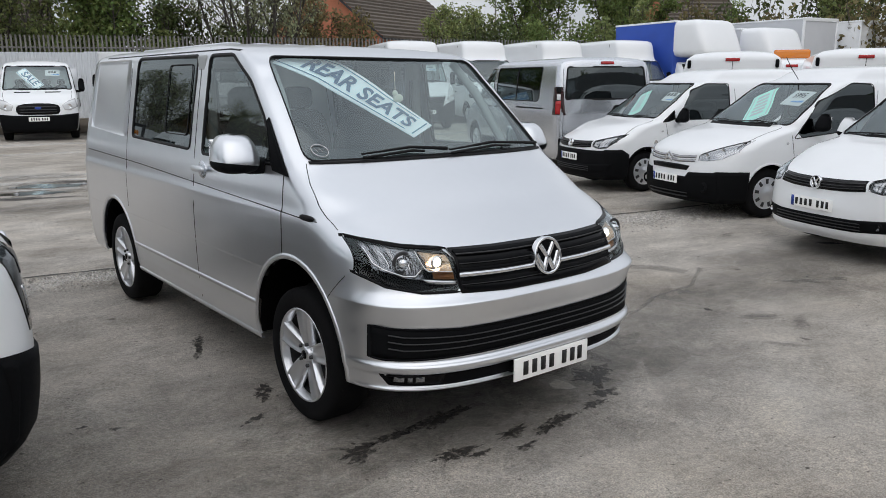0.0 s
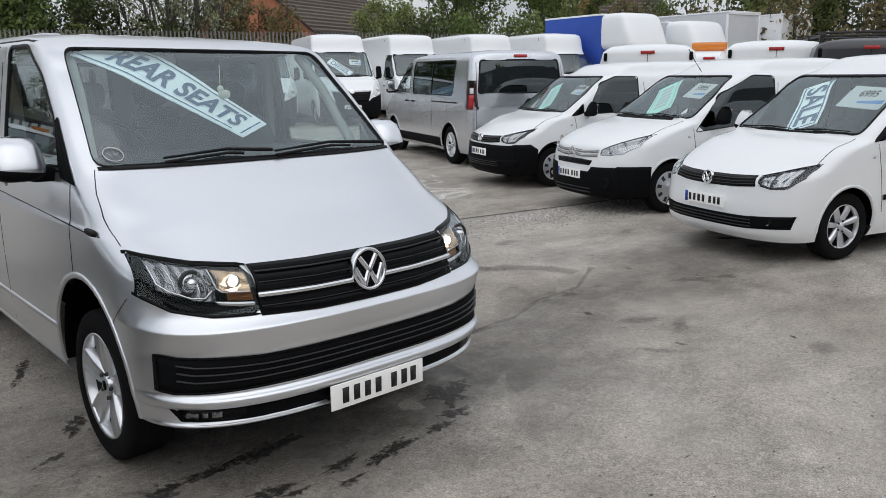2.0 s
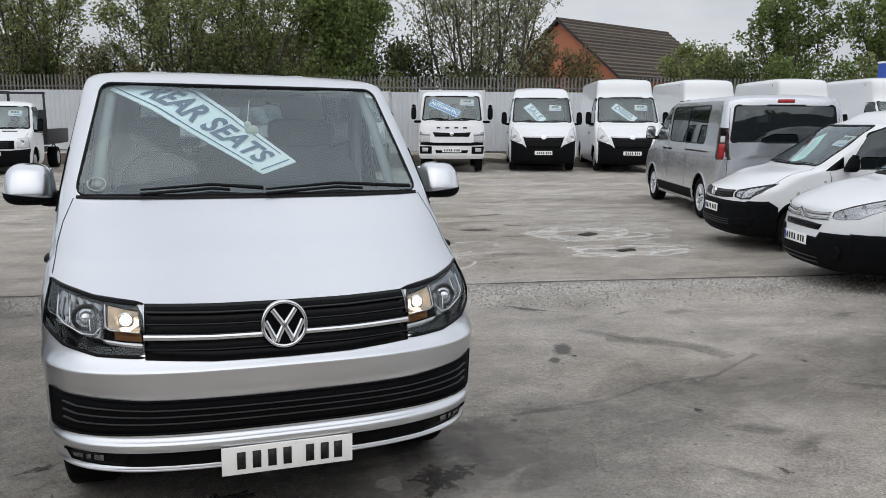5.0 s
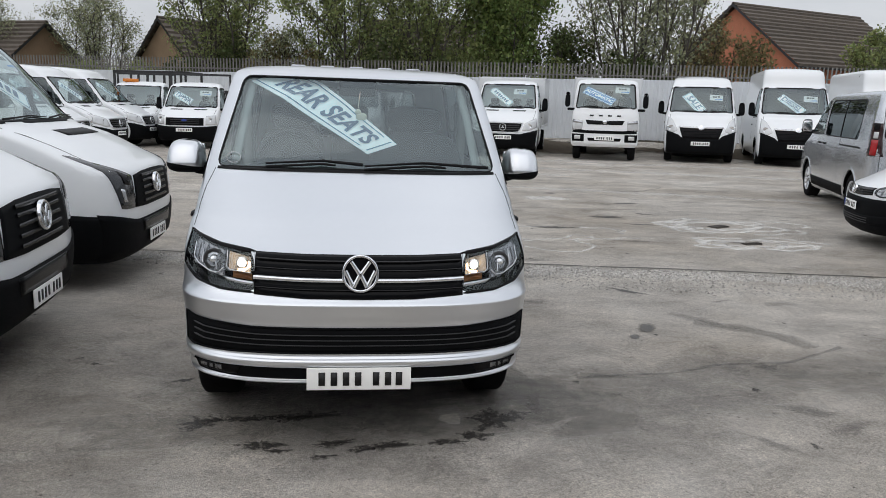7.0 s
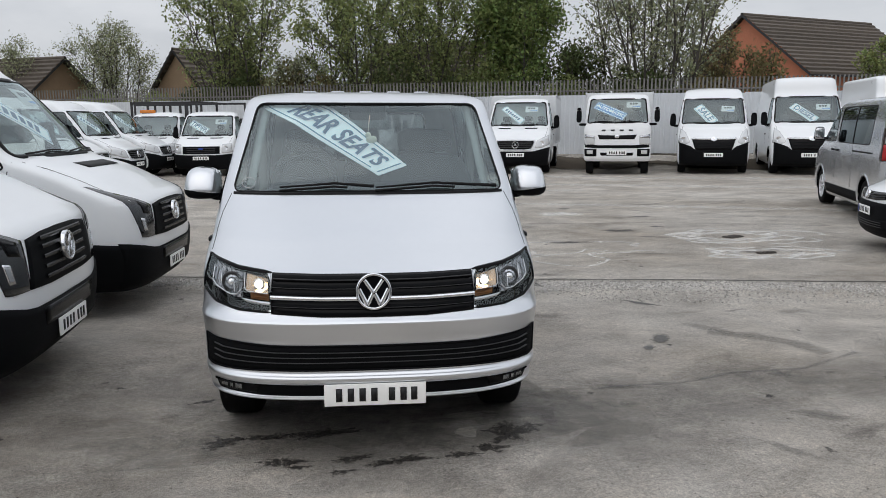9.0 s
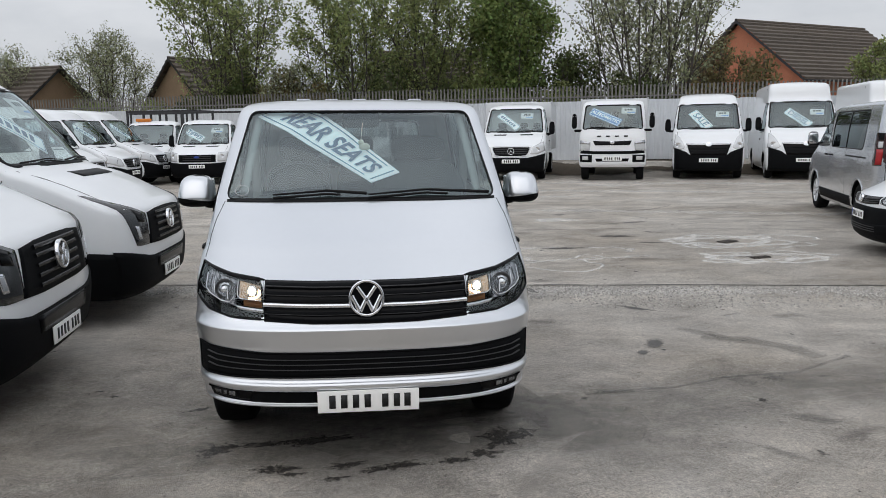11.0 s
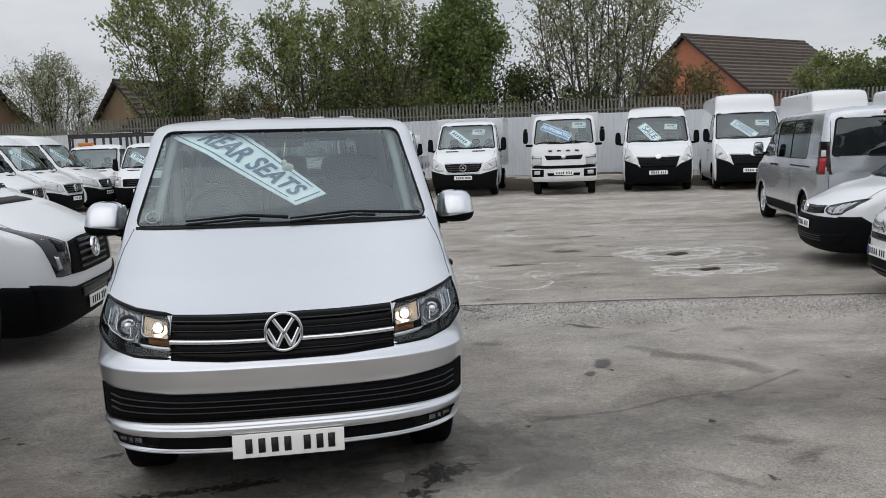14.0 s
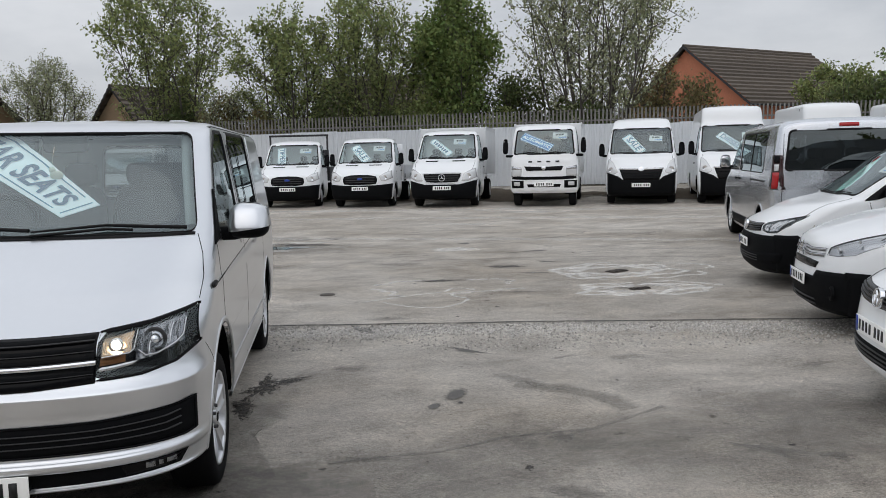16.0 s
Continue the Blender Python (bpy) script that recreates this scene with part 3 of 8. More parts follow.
def steering_wheel(parent, x, y, z, r=0.19):
    bm = bmesh.new()
    pts = [(x + r * math.cos(a), y + r * math.sin(a) * 0.55, z + r * math.sin(a) * 0.83) for a in np.linspace(0, 2 * math.pi, 28)]
    tube_bm(pts, 0.014, 6, bm)
    for a in (0.0, math.pi, -math.pi / 2):
        tube_bm([(x, y, z), (x + r * math.cos(a), y + r * math.sin(a) * 0.55, z + r * math.sin(a) * 0.83)], 0.016, 6, bm)
    lathe([(-0.02, 0.001), (-0.02, 0.06), (0.01, 0.07)], 16, "y", bm)
    vs = list(bm.verts)[-48:]
    bmesh.ops.translate(bm, verts=vs, vec=(x, y, z))
    part("steering_wheel", bm, INTERIOR, parent)


def wiper(parent, h, pts, off=0.02):
    """A wiper arm and blade lying on the glass."""
    line = dense(pts, 6)
    bm = tube_bm([h.on("front", a, z, off) for a, z in line], [0.010 - 0.005 * i / (len(line) - 1) for i in range(len(line))], 6)
    wp = part("wiper", bm, SEAL, parent)
    k = len(line) // 3
    part("blade", tube_bm([h.on("front", a, z - 0.012, off - 0.006) for a, z in line[k:]], 0.007, 6), SEAL, wp)


def board(vm, h, x, z, u, v, ang, text, base=SIGN_W, ink=SIGN_BLUE, th=None, label="", name="sale_sign", bend=0.0, border=True, off=-0.04, sub="", kind="front"):
    """A printed card that leans on the inside of a windscreen, with its letters."""
    a = radians(ang)
    k = 0.75

    def put(p, q, o):
        q = q + bend * (p / u) ** 2
        X = x + p * math.cos(a) - q * math.sin(a)
        Z = z + (p * math.sin(a) + q * math.cos(a)) * k
        return h.on("front", X, Z, o)
    rows = [[put(p, q, off) for p in np.linspace(-u, u, 13)] for q in np.linspace(-v, v, 4)]
    bm = grid_bm(rows)
    back = [[put(p, q, off - 0.004) for p in np.linspace(-u, u, 13)] for q in np.linspace(v, -v, 4)]
    grid_bm(back, bm=bm)
    ob = part(name, bm, base, None)
    ob.matrix_world = vm
    tagged(ob, label or "white sale sign card behind a van windscreen", "sign")
    if border:
        bm = bmesh.new()
        e = min(u, v) * 0.1
        for p0, p1, q0, q1 in ((-u + e, u - e, v - 2.4 * e, v - 1.4 * e), (-u + e, u - e, -v + 1.4 * e, -v + 2.4 * e), (-u + e, -u + 2 * e, -v + 1.4 * e, v - 1.4 * e), (u - 2 * e, u - e, -v + 1.4 * e, v - 1.4 * e)):
            grid_bm([[put(p, q, off + 0.002) for p in np.linspace(p0, p1, 10)] for q in (q0, q1)], bm=bm)
        part("border_line", bm, ink, ob)
    if text:
        tb = text_bm(text, th or v * 1.3, 0.007)
        xs = [q.co.x for q in tb.verts]
        fit = min(1.0, 1.86 * u / (max(xs) - min(xs) + 1e-6)) if not th else 1.0
        for q in tb.verts:
            q.co = put(q.co.x * fit, q.co.z * (fit if not th else 1.0), off + 0.004)
        part("letters", tb, ink, ob, smooth=False)
    return ob


def price_card(vm, h, x, z, text="", w=0.17, hh=0.09, off=-0.04):
    """A white price card with a blue swoosh, stuck to the inside of the glass."""
    ob = board(vm, h, x, z, w, hh, -4, "", PAPER, INK, label="white price card behind a windscreen", name="price_card", border=False, off=off)
    bm = bmesh.new()
    if text:
        tb = text_bm(text, 0.075, 0.002)
        for q in tb.verts:
            q.co = h.on("front", x + 0.01 + q.co.x * 0.95, z + 0.028 + q.co.z * 0.8, off + 0.004)
        part("letters", tb, INK, ob, smooth=False)
    else:
        for a0, a1 in ((-0.11, -0.05), (-0.035, 0.02), (0.035, 0.1)):
            grid_bm([[h.on("front", x + a, z + q, off + 0.004) for a in np.linspace(a0, a1, 3)] for q in (0.005, 0.05)], bm=bm)
        part("print_bar", bm, INK, ob)
    bm = grid_bm([[h.on("front", x + a, z - 0.05 + q * (0.2 + (a + w) * 2), off + 0.004) for a in np.linspace(-w * 0.2, w * 0.9, 6)] for q in (-0.012, 0.02)])
    part("swoosh", bm, SIGN_MID, ob)


def wells(parent, arches, w, liner=True):
    for ay, az, ar in arches:
        for s in (1, -1):
            rows = []
            for xx in (w * 0.985, w - 0.32):
                rows.append([(s * xx, ay + (ar + 0.004) * math.cos(t), az + (ar + 0.004) * math.sin(t)) for t in np.linspace(-0.10, math.pi + 0.10, 22)])
            bm = grid_bm(rows)
            rows = [[(s * (w - 0.32), ay + r * math.cos(t), az + r * math.sin(t)) for t in np.linspace(-0.10, math.pi + 0.10, 22)] for r in (ar, ar * 0.5, 0.01)]
            grid_bm(rows, bm=bm)
            part("wheel_well", bm, UNDER, parent)


def base_vehicle(name, label, category, m, h, paint, arches, tyre_r, tyre_w, style, ws, side_wins, glass_side=GLASS_SIDE, track=None, rear_win=None, rear_glass=GLASS_DK, skin_args=None, group="", floor=(0.3, None), extra_holes=(), seal_w=0.03, side_seal=0.016, glass=None):
    """What every vehicle has: skin with openings, glass and seals, wheels in their wells, floor."""
    v = thing(name, label, category, m, group)
    holes = [("front", ws)] if ws else []
    for kind, poly, g in side_wins:
        holes.append((kind, poly))
    if rear_win:
        holes.append(("rear", rear_win))
    part("body", h.skin(holes + list(extra_holes), arches, **(skin_args or {})), paint, v)
    if ws:
        part("windscreen", h.panel("front", ws, -0.004, 0, 14, 22), glass or GLASS, v)
        part("windscreen_seal", h.strip("front", dense(ws + [ws[0]], 4)[:-1], seal_w, 0.006, True, 0.012), SEAL, v)
    for kind, poly, g in side_wins:
        part("window", h.panel(kind, poly, -0.004, 0, 8, 10), g or glass_side, v)
        part("window_seal", h.strip(kind, dense(poly + [poly[0]], 3)[:-1], side_seal, 0.003, True, 0.02), SEAL, v)
    if rear_win:
        part("rear_window", h.panel("rear", rear_win, -0.004, 0, 8, 10), rear_glass, v)
        part("rear_window_seal", h.strip("rear", dense(rear_win + [rear_win[0]], 3)[:-1], 0.026, 0.003, True, 0.02), SEAL, v)
    w = h.at(arches[0][1])[3]
    wells(v, arches, w)
    for ay, az, ar in arches:
        for s in (1, -1):
            wheel(v, s * (w - 0.015), ay, tyre_r, tyre_w, style, s)
    yr = h.at(0.6)[4]
    part("underbody", box_bm(-w + 0.33, w - 0.33, 0.25, floor[1] or yr - 0.12, floor[0], floor[0] + 0.22, 0.04), UNDER, v)
    return v


def cabin(v, h, y_dash, z_dash, w, y_seat, z_seat, seats=((-0.42, 0.24), (0.42, 0.24)), wheel_x=0.38, bulk=None, z_roof=None):
    """Dashboard, seats and steering wheel; the driver sits at x > 0's far side, as in Britain."""
    def sh(p):
        return p
    part("dashboard", blob_bm(0, y_dash, z_dash - 0.15, w, 0.24, 0.15, 0.35, 0.35, 24, 10), INTERIOR, v)
    for x, ww in seats:
        seat(v, x, y_seat, z_seat, ww)
    steering_wheel(v, -wheel_x, y_dash + 0.36, z_dash - 0.02)
    if bulk:
        y, z0, z1 = bulk
        part("bulkhead", box_bm(-w, w, y, y + 0.03, z0, z1, 0.01), INTERIOR, v)


# ---- silver crew van in the middle of the yard ----
T6_ROWS = [
    (0.312, 0.08, 0.5, 2.9, 0.835, 4.45, 0.25), (0.320, 0.050, 0.52, 3, 0.842, 4.46, 0.25), (0.333, 0.030, 0.53, 3, 0.846, 4.47, 0.25), (0.340, 0.046, 0.53, 3, 0.848, 4.475, 0.25), (0.400, 0.042, 0.54, 3, 0.858, 4.5, 0.25), (0.408, 0.006, 0.54, 3, 0.859, 4.5, 0.25),
    (0.440, -0.006, 0.54, 3, 0.861, 4.505, 0.25), (0.455, 0.020, 0.54, 3, 0.862, 4.51, 0.25),
    (0.6, 0.024, 0.54, 3, 0.869, 4.52, 0.25), (0.640, 0.0105, 0.54, 3, 0.870, 4.52, 0.25), (0.690, -0.0064, 0.54, 3, 0.871, 4.52, 0.25), (0.698, -0.009, 0.54, 3, 0.871, 4.52, 0.25), (0.703, -0.005, 0.54, 3, 0.872, 4.52, 0.25), (0.716, 0.013, 0.54, 3, 0.872, 4.52, 0.25), (0.720, 0.018, 0.54, 3, 0.872, 4.52, 0.25), (0.74, 0.042, 0.54, 3, 0.872, 4.52, 0.25), (0.87, 0.09, 0.52, 3, 0.872, 4.52, 0.25),
    (0.9, 0.13, 0.5, 3, 0.871, 4.52, 0.25), (0.95, 0.235, 0.46, 2.95, 0.871, 4.52, 0.25), (1, 0.345, 0.42, 2.9, 0.869, 4.52, 0.25), (1.015, 0.38, 0.41, 2.9, 0.863, 4.52, 0.25),
    (1.1, 0.535, 0.34, 2.9, 0.856, 4.51, 0.25), (1.2, 0.72, 0.26, 3, 0.844, 4.49, 0.25), (1.25, 0.80, 0.21, 3.1, 0.836, 4.48, 0.25),
    (1.4, 0.98, 0.175, 3.2, 0.813, 4.44, 0.25), (1.6, 1.215, 0.155, 3.2, 0.779, 4.39, 0.25), (1.735, 1.39, 0.155, 3.2, 0.753, 4.36, 0.25),
    (1.765, 1.49, 0.2, 3, 0.731, 4.34, 0.25), (1.790, 1.67, 0.3, 2.6, 0.683, 4.3, 0.27), (1.808, 1.94, 0.4, 2.4, 0.594, 4.24, 0.33), (1.820, 2.35, 0.5, 2.2, 0.396, 4.09, 0.43)]


def crew_van(m):
    h = Hull(T6_ROWS)
    ws = fillet([(-0.768, 1.234), (0.768, 1.234), (0.676, 1.717), (-0.676, 1.717)], 0.05)
    dw = fillet([(1.02, 1.212), (1.926, 1.203), (1.922, 1.735), (1.62, 1.733), (1.37, 1.595), (1.18, 1.425)], 0.035)
    qw = fillet([(2.11, 1.215), (3.17, 1.235), (3.15, 1.745), (2.09, 1.738)], 0.04)
    arches = [(0.85, 0.375, 0.415), (3.60, 0.36, 0.405)]
    up = both
    wins = []
    for k in ("left", "right"):
        wins += [(k, dw, GLASS_SIDE), (k, qw, GLASS_DK)]
    lamp_top = [(0.492, 0.909), (0.66, 0.926), (0.78, 0.950), (0.826, 0.962)]
    lamp_bot = [(0.480, 0.742), (0.65, 0.748), (0.765, 0.772), (0.842, 0.822)]
    lamp_holes = [("front", [(s * a, z) for a, z in dense(lamp_top, 3) + dense(lamp_bot, 3)[::-1]]) for s in (-1, 1)]
    v = base_vehicle("crew_van", "metallic silver crew van with sidelights on, standing in the yard", "van", m, h, SILVER, arches, 0.322, 0.21, ALLOY5, ws, wins, glass=GLASS_FRONT,
                     rear_win=fillet([(-0.66, 1.25), (0.66, 1.25), (0.6, 1.7), (-0.6, 1.7)], 0.06), rear_glass=GLASS_TINT, skin_args=dict(nz=100, nf=40, ns=90, nr=10, extra=(0.316, 0.320, 0.326, 0.332, 0.336, 0.341, 0.399, 0.404, 0.409, 0.424, 0.440, 0.447, 0.455, 0.680, 0.686, 0.692, 0.698, 0.7005, 0.703, 0.707, 0.712, 0.716, 0.720)), extra_holes=lamp_holes, seal_w=0.0045)
    # upper grille
    g_top = up([(0, 0.902), (0.25, 0.903), (0.485, 0.908)])
    g_bot = up([(0, 0.722), (0.25, 0.724), (0.485, 0.734)])
    gr = part("upper_grille", h.band("front", g_top, g_bot, 0.004, 0.02, 6), GLOSS_BLACK, v)
    for f in (0.12, 0.30, 0.48, 0.78):
        line = [(a[0] * 0.985, a[1] + (b[1] - a[1]) * f) for a, b in zip(g_top, g_bot)]
        part("slat", h.strip("front", dense(line, 6), 0.016, 0.014, False, 0.012), BLACK_PL, gr)
        # a paler strip drawn in for the highlight along each slat
        part("slat_highlight", h.strip("front", dense([(a, z - 0.007) for a, z in line], 6), 0.003, 0.0165, False, 0.004), STEEL_DK, gr)
    line = [(a[0], a[1] + (b[1] - a[1]) * 0.58) for a, b in zip(g_top, g_bot)]
    part("chrome_bar", h.strip("front", dense(line, 6), 0.017, 0.02, False, 0.018), CHROME, gr)
    badge(v, h, 0, 0.829, 0.086, 0.022)
    # lower grille
    l_top = up([(0, 0.586), (0.5, 0.588), (0.77, 0.604), (0.822, 0.614)])
    l_bot = up([(0, 0.474), (0.5, 0.473), (0.78, 0.468), (0.820, 0.476)])
    lg = part("lower_grille", h.band("front", l_top, l_bot, 0.003, 0.02, 4), BLACK_PL, v)
    part("grille_frame", h.strip("front", dense(l_top, 5) + dense(l_bot, 5)[::-1], 0.008, 0.006, True, 0.014), BLACK_PL, lg)
    for f in (0.27, 0.48, 0.69):
        line = [(a[0] * 0.94, a[1] + (b[1] - a[1]) * f) for a, b in zip(l_top, l_bot)]
        part("slat", h.strip("front", dense(line, 6), 0.0035, 0.010, False, 0.012), STEEL_DK, lg)
    # lower black band with fog lamps
    lb = part("lower_band", h.band("front", up([(0, 0.399), (0.5, 0.398), (0.79, 0.400)]), up([(0, 0.342), (0.5, 0.342), (0.76, 0.350)]), 0.003, 0.02, 3), BLACK_PL, v)
    for s in (-1, 1):
        fg = part("fog_lamp", h.band("front", [(s * 0.55, 0.400), (s * 0.78, 0.408)], [(s * 0.57, 0.352), (s * 0.74, 0.362)], 0.008, 0.02, 4, 6), GLOSS_BLACK, lb)
        for a0, a1 in ((0.640, 0.672), (0.684, 0.700), (0.712, 0.745)):
            rows = [[h.on("front", s * (a0 + (a1 - a0) * p), 0.366 + 0.026 * q + 0.03 * (a0 - 0.6) * 1.0, 0.010 + 0.004 * math.sin(math.pi * p) * math.sin(math.pi * q)) for p in np.linspace(0, 1, 6)] for q in np.linspace(0, 1, 4)]
            part("fog_lens", grid_bm(rows), LAMP_DEEP, fg, smooth=False)
    number_plate(v, h, "front", 0.0, 0.398, False, 0.058, k=0.93)
    part("plate_holder", moved(box_bm(-0.238, 0.238, -0.006, 0.012, -0.012, 0.008, 0.003), Matrix.Translation(h.on("front", 0, 0.336, 0.026))), BLACK_PL, v)
    bm = bmesh.new()
    for a in np.arange(-0.21, 0.20, 0.05):
        moved(box_bm(a, a + 0.036, -0.0075, -0.0065, -0.007, 0.0, 0, bm), Matrix())
    part("holder_print", moved(bm, Matrix.Translation(h.on("front", 0, 0.336, 0.026))), CHALK, v)
    # headlamps
    for s in (-1, 1):
        top = [(s * a, z) for a, z in lamp_top]
        bot = [(s * a, z) for a, z in lamp_bot]
        hl = part("headlamp", h.band("front", top, bot, -0.055, -0.06, 8, 8), GLOSS_BLACK, v, "headlamp with its sidelight lit")
        part("lamp_rim", h.strip("front", dense(top, 6) + dense(bot, 6)[::-1], 0.010, 0.003, True, 0.03), GLOSS_BLACK, hl)

        def lerp(u, w_):
            t = Vector((0.492 + 0.334 * u, 0.902 + 0.060 * u))
            b = Vector((0.480 + 0.362 * u, 0.742 + 0.02 * u + 0.06 * max(0, u - 0.6) / 0.4))
            q = t.lerp(b, w_)
            return s * q.x, q.y
        # box of the sidelight with its amber floor, fluted main reflector with a round bulb shield
        for nm, u0, u1, v0, v1, mt, n, deep in (("turn_reflector", 0.05, 0.36, 0.08, 0.50, WARM_REFL, 6, 0.035), ("amber_reflector", 0.04, 0.30, 0.52, 0.70, AMBER_REFL, 4, 0.02), ("main_reflector", 0.41, 0.90, 0.08, 0.72, LAMP_DEEP, 11, 0.040)):
            rows = [[h.on("front", *lerp(u0 + (u1 - u0) * p, v0 + (v1 - v0) * q), -0.010 - deep * math.sin(math.pi * q) * math.sin(math.pi * p) - (0.006 * (i % 2) if nm == "main_reflector" else 0.0)) for i, p in enumerate(np.linspace(0, 1, n + 1))] for q in np.linspace(0, 1, 7)]
            part(nm, grid_bm(rows), mt, hl, smooth=(nm == "turn_reflector"))
        c = h.on("front", *lerp(0.19, 0.22), -0.026)
        part("sidelight_bulb", blob_bm(*c, 0.021, 0.014, 0.021, 1, 1, 12, 8), BULB, hl, "lit warm sidelight")
        part("bulb_ring", moved(lathe([(-0.004, 0.019), (-0.008, 0.026), (0.004, 0.028)], 16, "y"), Matrix.Translation(c)), CHROME, hl)
        c = h.on("front", *lerp(0.60, 0.34), -0.022)
        part("main_bulb", moved(lathe([(-0.022, 0.001), (-0.020, 0.014), (-0.006, 0.02), (0.01, 0.03)], 16, "y"), Matrix.Translation(c)), CHROME, hl)
        part("bowl_ring", moved(lathe([(0.004, 0.034), (-0.004, 0.042), (0.006, 0.05)], 20, "y"), Matrix.Translation(c)), STEEL_DK, hl)
        for i, u in enumerate((0.47, 0.54, 0.70, 0.77, 0.84)):
            part("reflector_rib", tube_bm([h.on("front", *lerp(u + 0.015 * math.sin(3 * q + i), q), -0.014) for q in np.linspace(0.16, 0.60, 5)], 0.0025, 5), CHROME if i % 2 else STEEL_DK, hl)
        part("reflector_frame", tube_bm([h.on("front", *lerp(u, q), -0.008) for u, q in ((0.43, 0.50), (0.50, 0.66), (0.62, 0.69), (0.80, 0.67), (0.88, 0.58), (0.89, 0.20))], 0.0035, 6), CHROME, hl)
        part("box_frame", tube_bm([h.on("front", *lerp(u, q), -0.008) for u, q in ((0.39, 0.08), (0.385, 0.46), (0.34, 0.53), (0.05, 0.51))], 0.003, 6), REFLECTOR, hl)
        part("day_strip", h.band("front", [lerp(0.01, 0.73), lerp(0.20, 0.735), lerp(0.43, 0.72)], [lerp(0.02, 0.83), lerp(0.20, 0.83), lerp(0.38, 0.80)], -0.004, 0.01, 2, 5), REFLECTOR, hl)
        part("lamp_fin", h.band("front", [lerp(0.40, 0.84), lerp(0.66, 0.84)], [lerp(0.30, 0.96), lerp(0.56, 0.97)], -0.006, 0.02, 2, 5), BLACK_PL, hl)
        ob = part("lamp_cover", h.band("front", top, bot, -0.001, 0, 6, 6), GLASS_LAMP, hl)
        ob.visible_shadow = False
    # shut lines of the bonnet, doors and sides
    for s, k in ((-1, "right"), (1, "left")):
        part("bonnet_line", h.strip("front", dense([(s * 0.824, 0.975), (s * 0.822, 1.06), (s * 0.806, 1.14), (s * 0.772, 1.225)], 14), 0.003, 0.0008, False, 0.004), SEAL, v)
        part("wing_line", h.strip(k, dense([(0.40, 0.80), (0.47, 0.735), (0.545, 0.665)], 6), 0.003, 0.0008, False, 0.004), SEAL, v)
        part("side_crease", h.strip(k, dense([(0.62, 0.995), (1.5, 1.02), (3.0, 1.066), (4.36, 1.09)], 10), 0.0045, 0.001, False, 0.004), SEAL, v)
        part("door_line", h.strip(k, dense([(0.94, 0.785), (0.935, 1.0), (0.93, 1.20)], 10), 0.007, 0.001, False, 0.004), SEAL, v)
        part("door_line", h.strip(k, dense([(2.03, 0.36), (2.03, 1.2), (2.03, 1.78)], 6), 0.007, 0.001, False, 0.004), SEAL, v)
        part("door_line", h.strip(k, dense([(3.27, 0.75), (3.27, 1.2), (3.27, 1.78)], 6), 0.006, 0.001, False, 0.004), SEAL, v)
        part("roof_gutter", h.strip(k, dense([(1.56, 1.752), (1.70, 1.762), (4.25, 1.766)], 8), 0.007, 0.001, False, 0.004), SEAL, v)
        part("sill", h.strip(k, dense([(1.26, 0.315), (3.20, 0.315)], 12), 0.028, 0.006, False, 0.02), SILVER, v)
        part("swage", h.strip(k, dense([(1.26, 0.50), (3.19, 0.50)], 12), 0.022, 0.006, False, 0.012), SILVER, v)
        for ay, az, ar in arches:
            part("arch_lip", h.strip(k, [(ay + (ar + 0.015) * math.cos(t), az + (ar + 0.015) * math.sin(t)) for t in np.linspace(-0.12, math.pi + 0.12, 26)], 0.022, 0.004, False, 0.012), SILVER, v)
        c = h.on(k, 1.90, 1.115, 0.0)
        part("handle_cup", blob_bm(c.x, c.y, c.z, 0.012, 0.06, 0.05, 0.9, 0.9, 14, 8), SILVER2, v)
        part("door_handle", blob_bm(c.x + s * 0.03, c.y, c.z + 0.008, 0.014, 0.085, 0.018, 0.6, 0.5, 14, 8), SILVER, v)
        c = h.on(k, 0.70, 1.012, 0.004)
        part("side_repeater", blob_bm(c.x, c.y, c.z - 0.010, 0.010, 0.062, 0.014, 0.7, 0.6, 12, 6), SEAL, v)
        part("sail_panel", h.panel(k, [(0.885, 1.165), (1.06, 1.185), (1.155, 1.42), (1.135, 1.425)], 0.006, 0.012, 6, 5), BLACK_PL, v)
        mirror(v, 0.985, 1.150, 1.262, 0.104, 0.090, SILVER, s, 0.07, 0.11)
        # sliding pane in the quarter window, blank rear panel
        sl = fillet([(2.17, 1.29), (2.54, 1.29), (2.54, 1.692), (2.16, 1.692)], 0.04)
        part("sliding_pane_frame", h.strip(k, dense(sl + [sl[0]], 2)[:-1], 0.006, 0.002, True, 0.004), SEAL, v)
        pn = fillet([(3.28, 1.225), (4.18, 1.24), (4.12, 1.745), (3.28, 1.745)], 0.05)
        part("rear_quarter_panel", h.panel(k, pn, 0.003, 0.006, 6, 10), SILVER, v)
    # cowl, wipers, roof ribs
    part("cowl", h.strip("front", dense(up([(0, 1.226), (0.4, 1.226), (0.76, 1.228)]), 8), 0.011, 0.004, False, 0.02), SEAL, v)
    wiper(v, h, [(0.72, 1.243), (0.36, 1.262), (0.03, 1.240)])
    wiper(v, h, [(0.02, 1.246), (-0.2, 1.262), (-0.50, 1.243)])
    for a in (-0.42, -0.21, 0.0, 0.21, 0.42):
        z = h.z1
        part("roof_rib", box_bm(a - 0.05, a + 0.05, 2.35, 3.9, z - 0.004, z + 0.012, 0.01), SILVER, v)
    # inside
    cabin(v, h, 1.23, 1.24, 0.70, 1.72, 0.62, ((-0.45, 0.25), (0.42, 0.36)), 0.42)
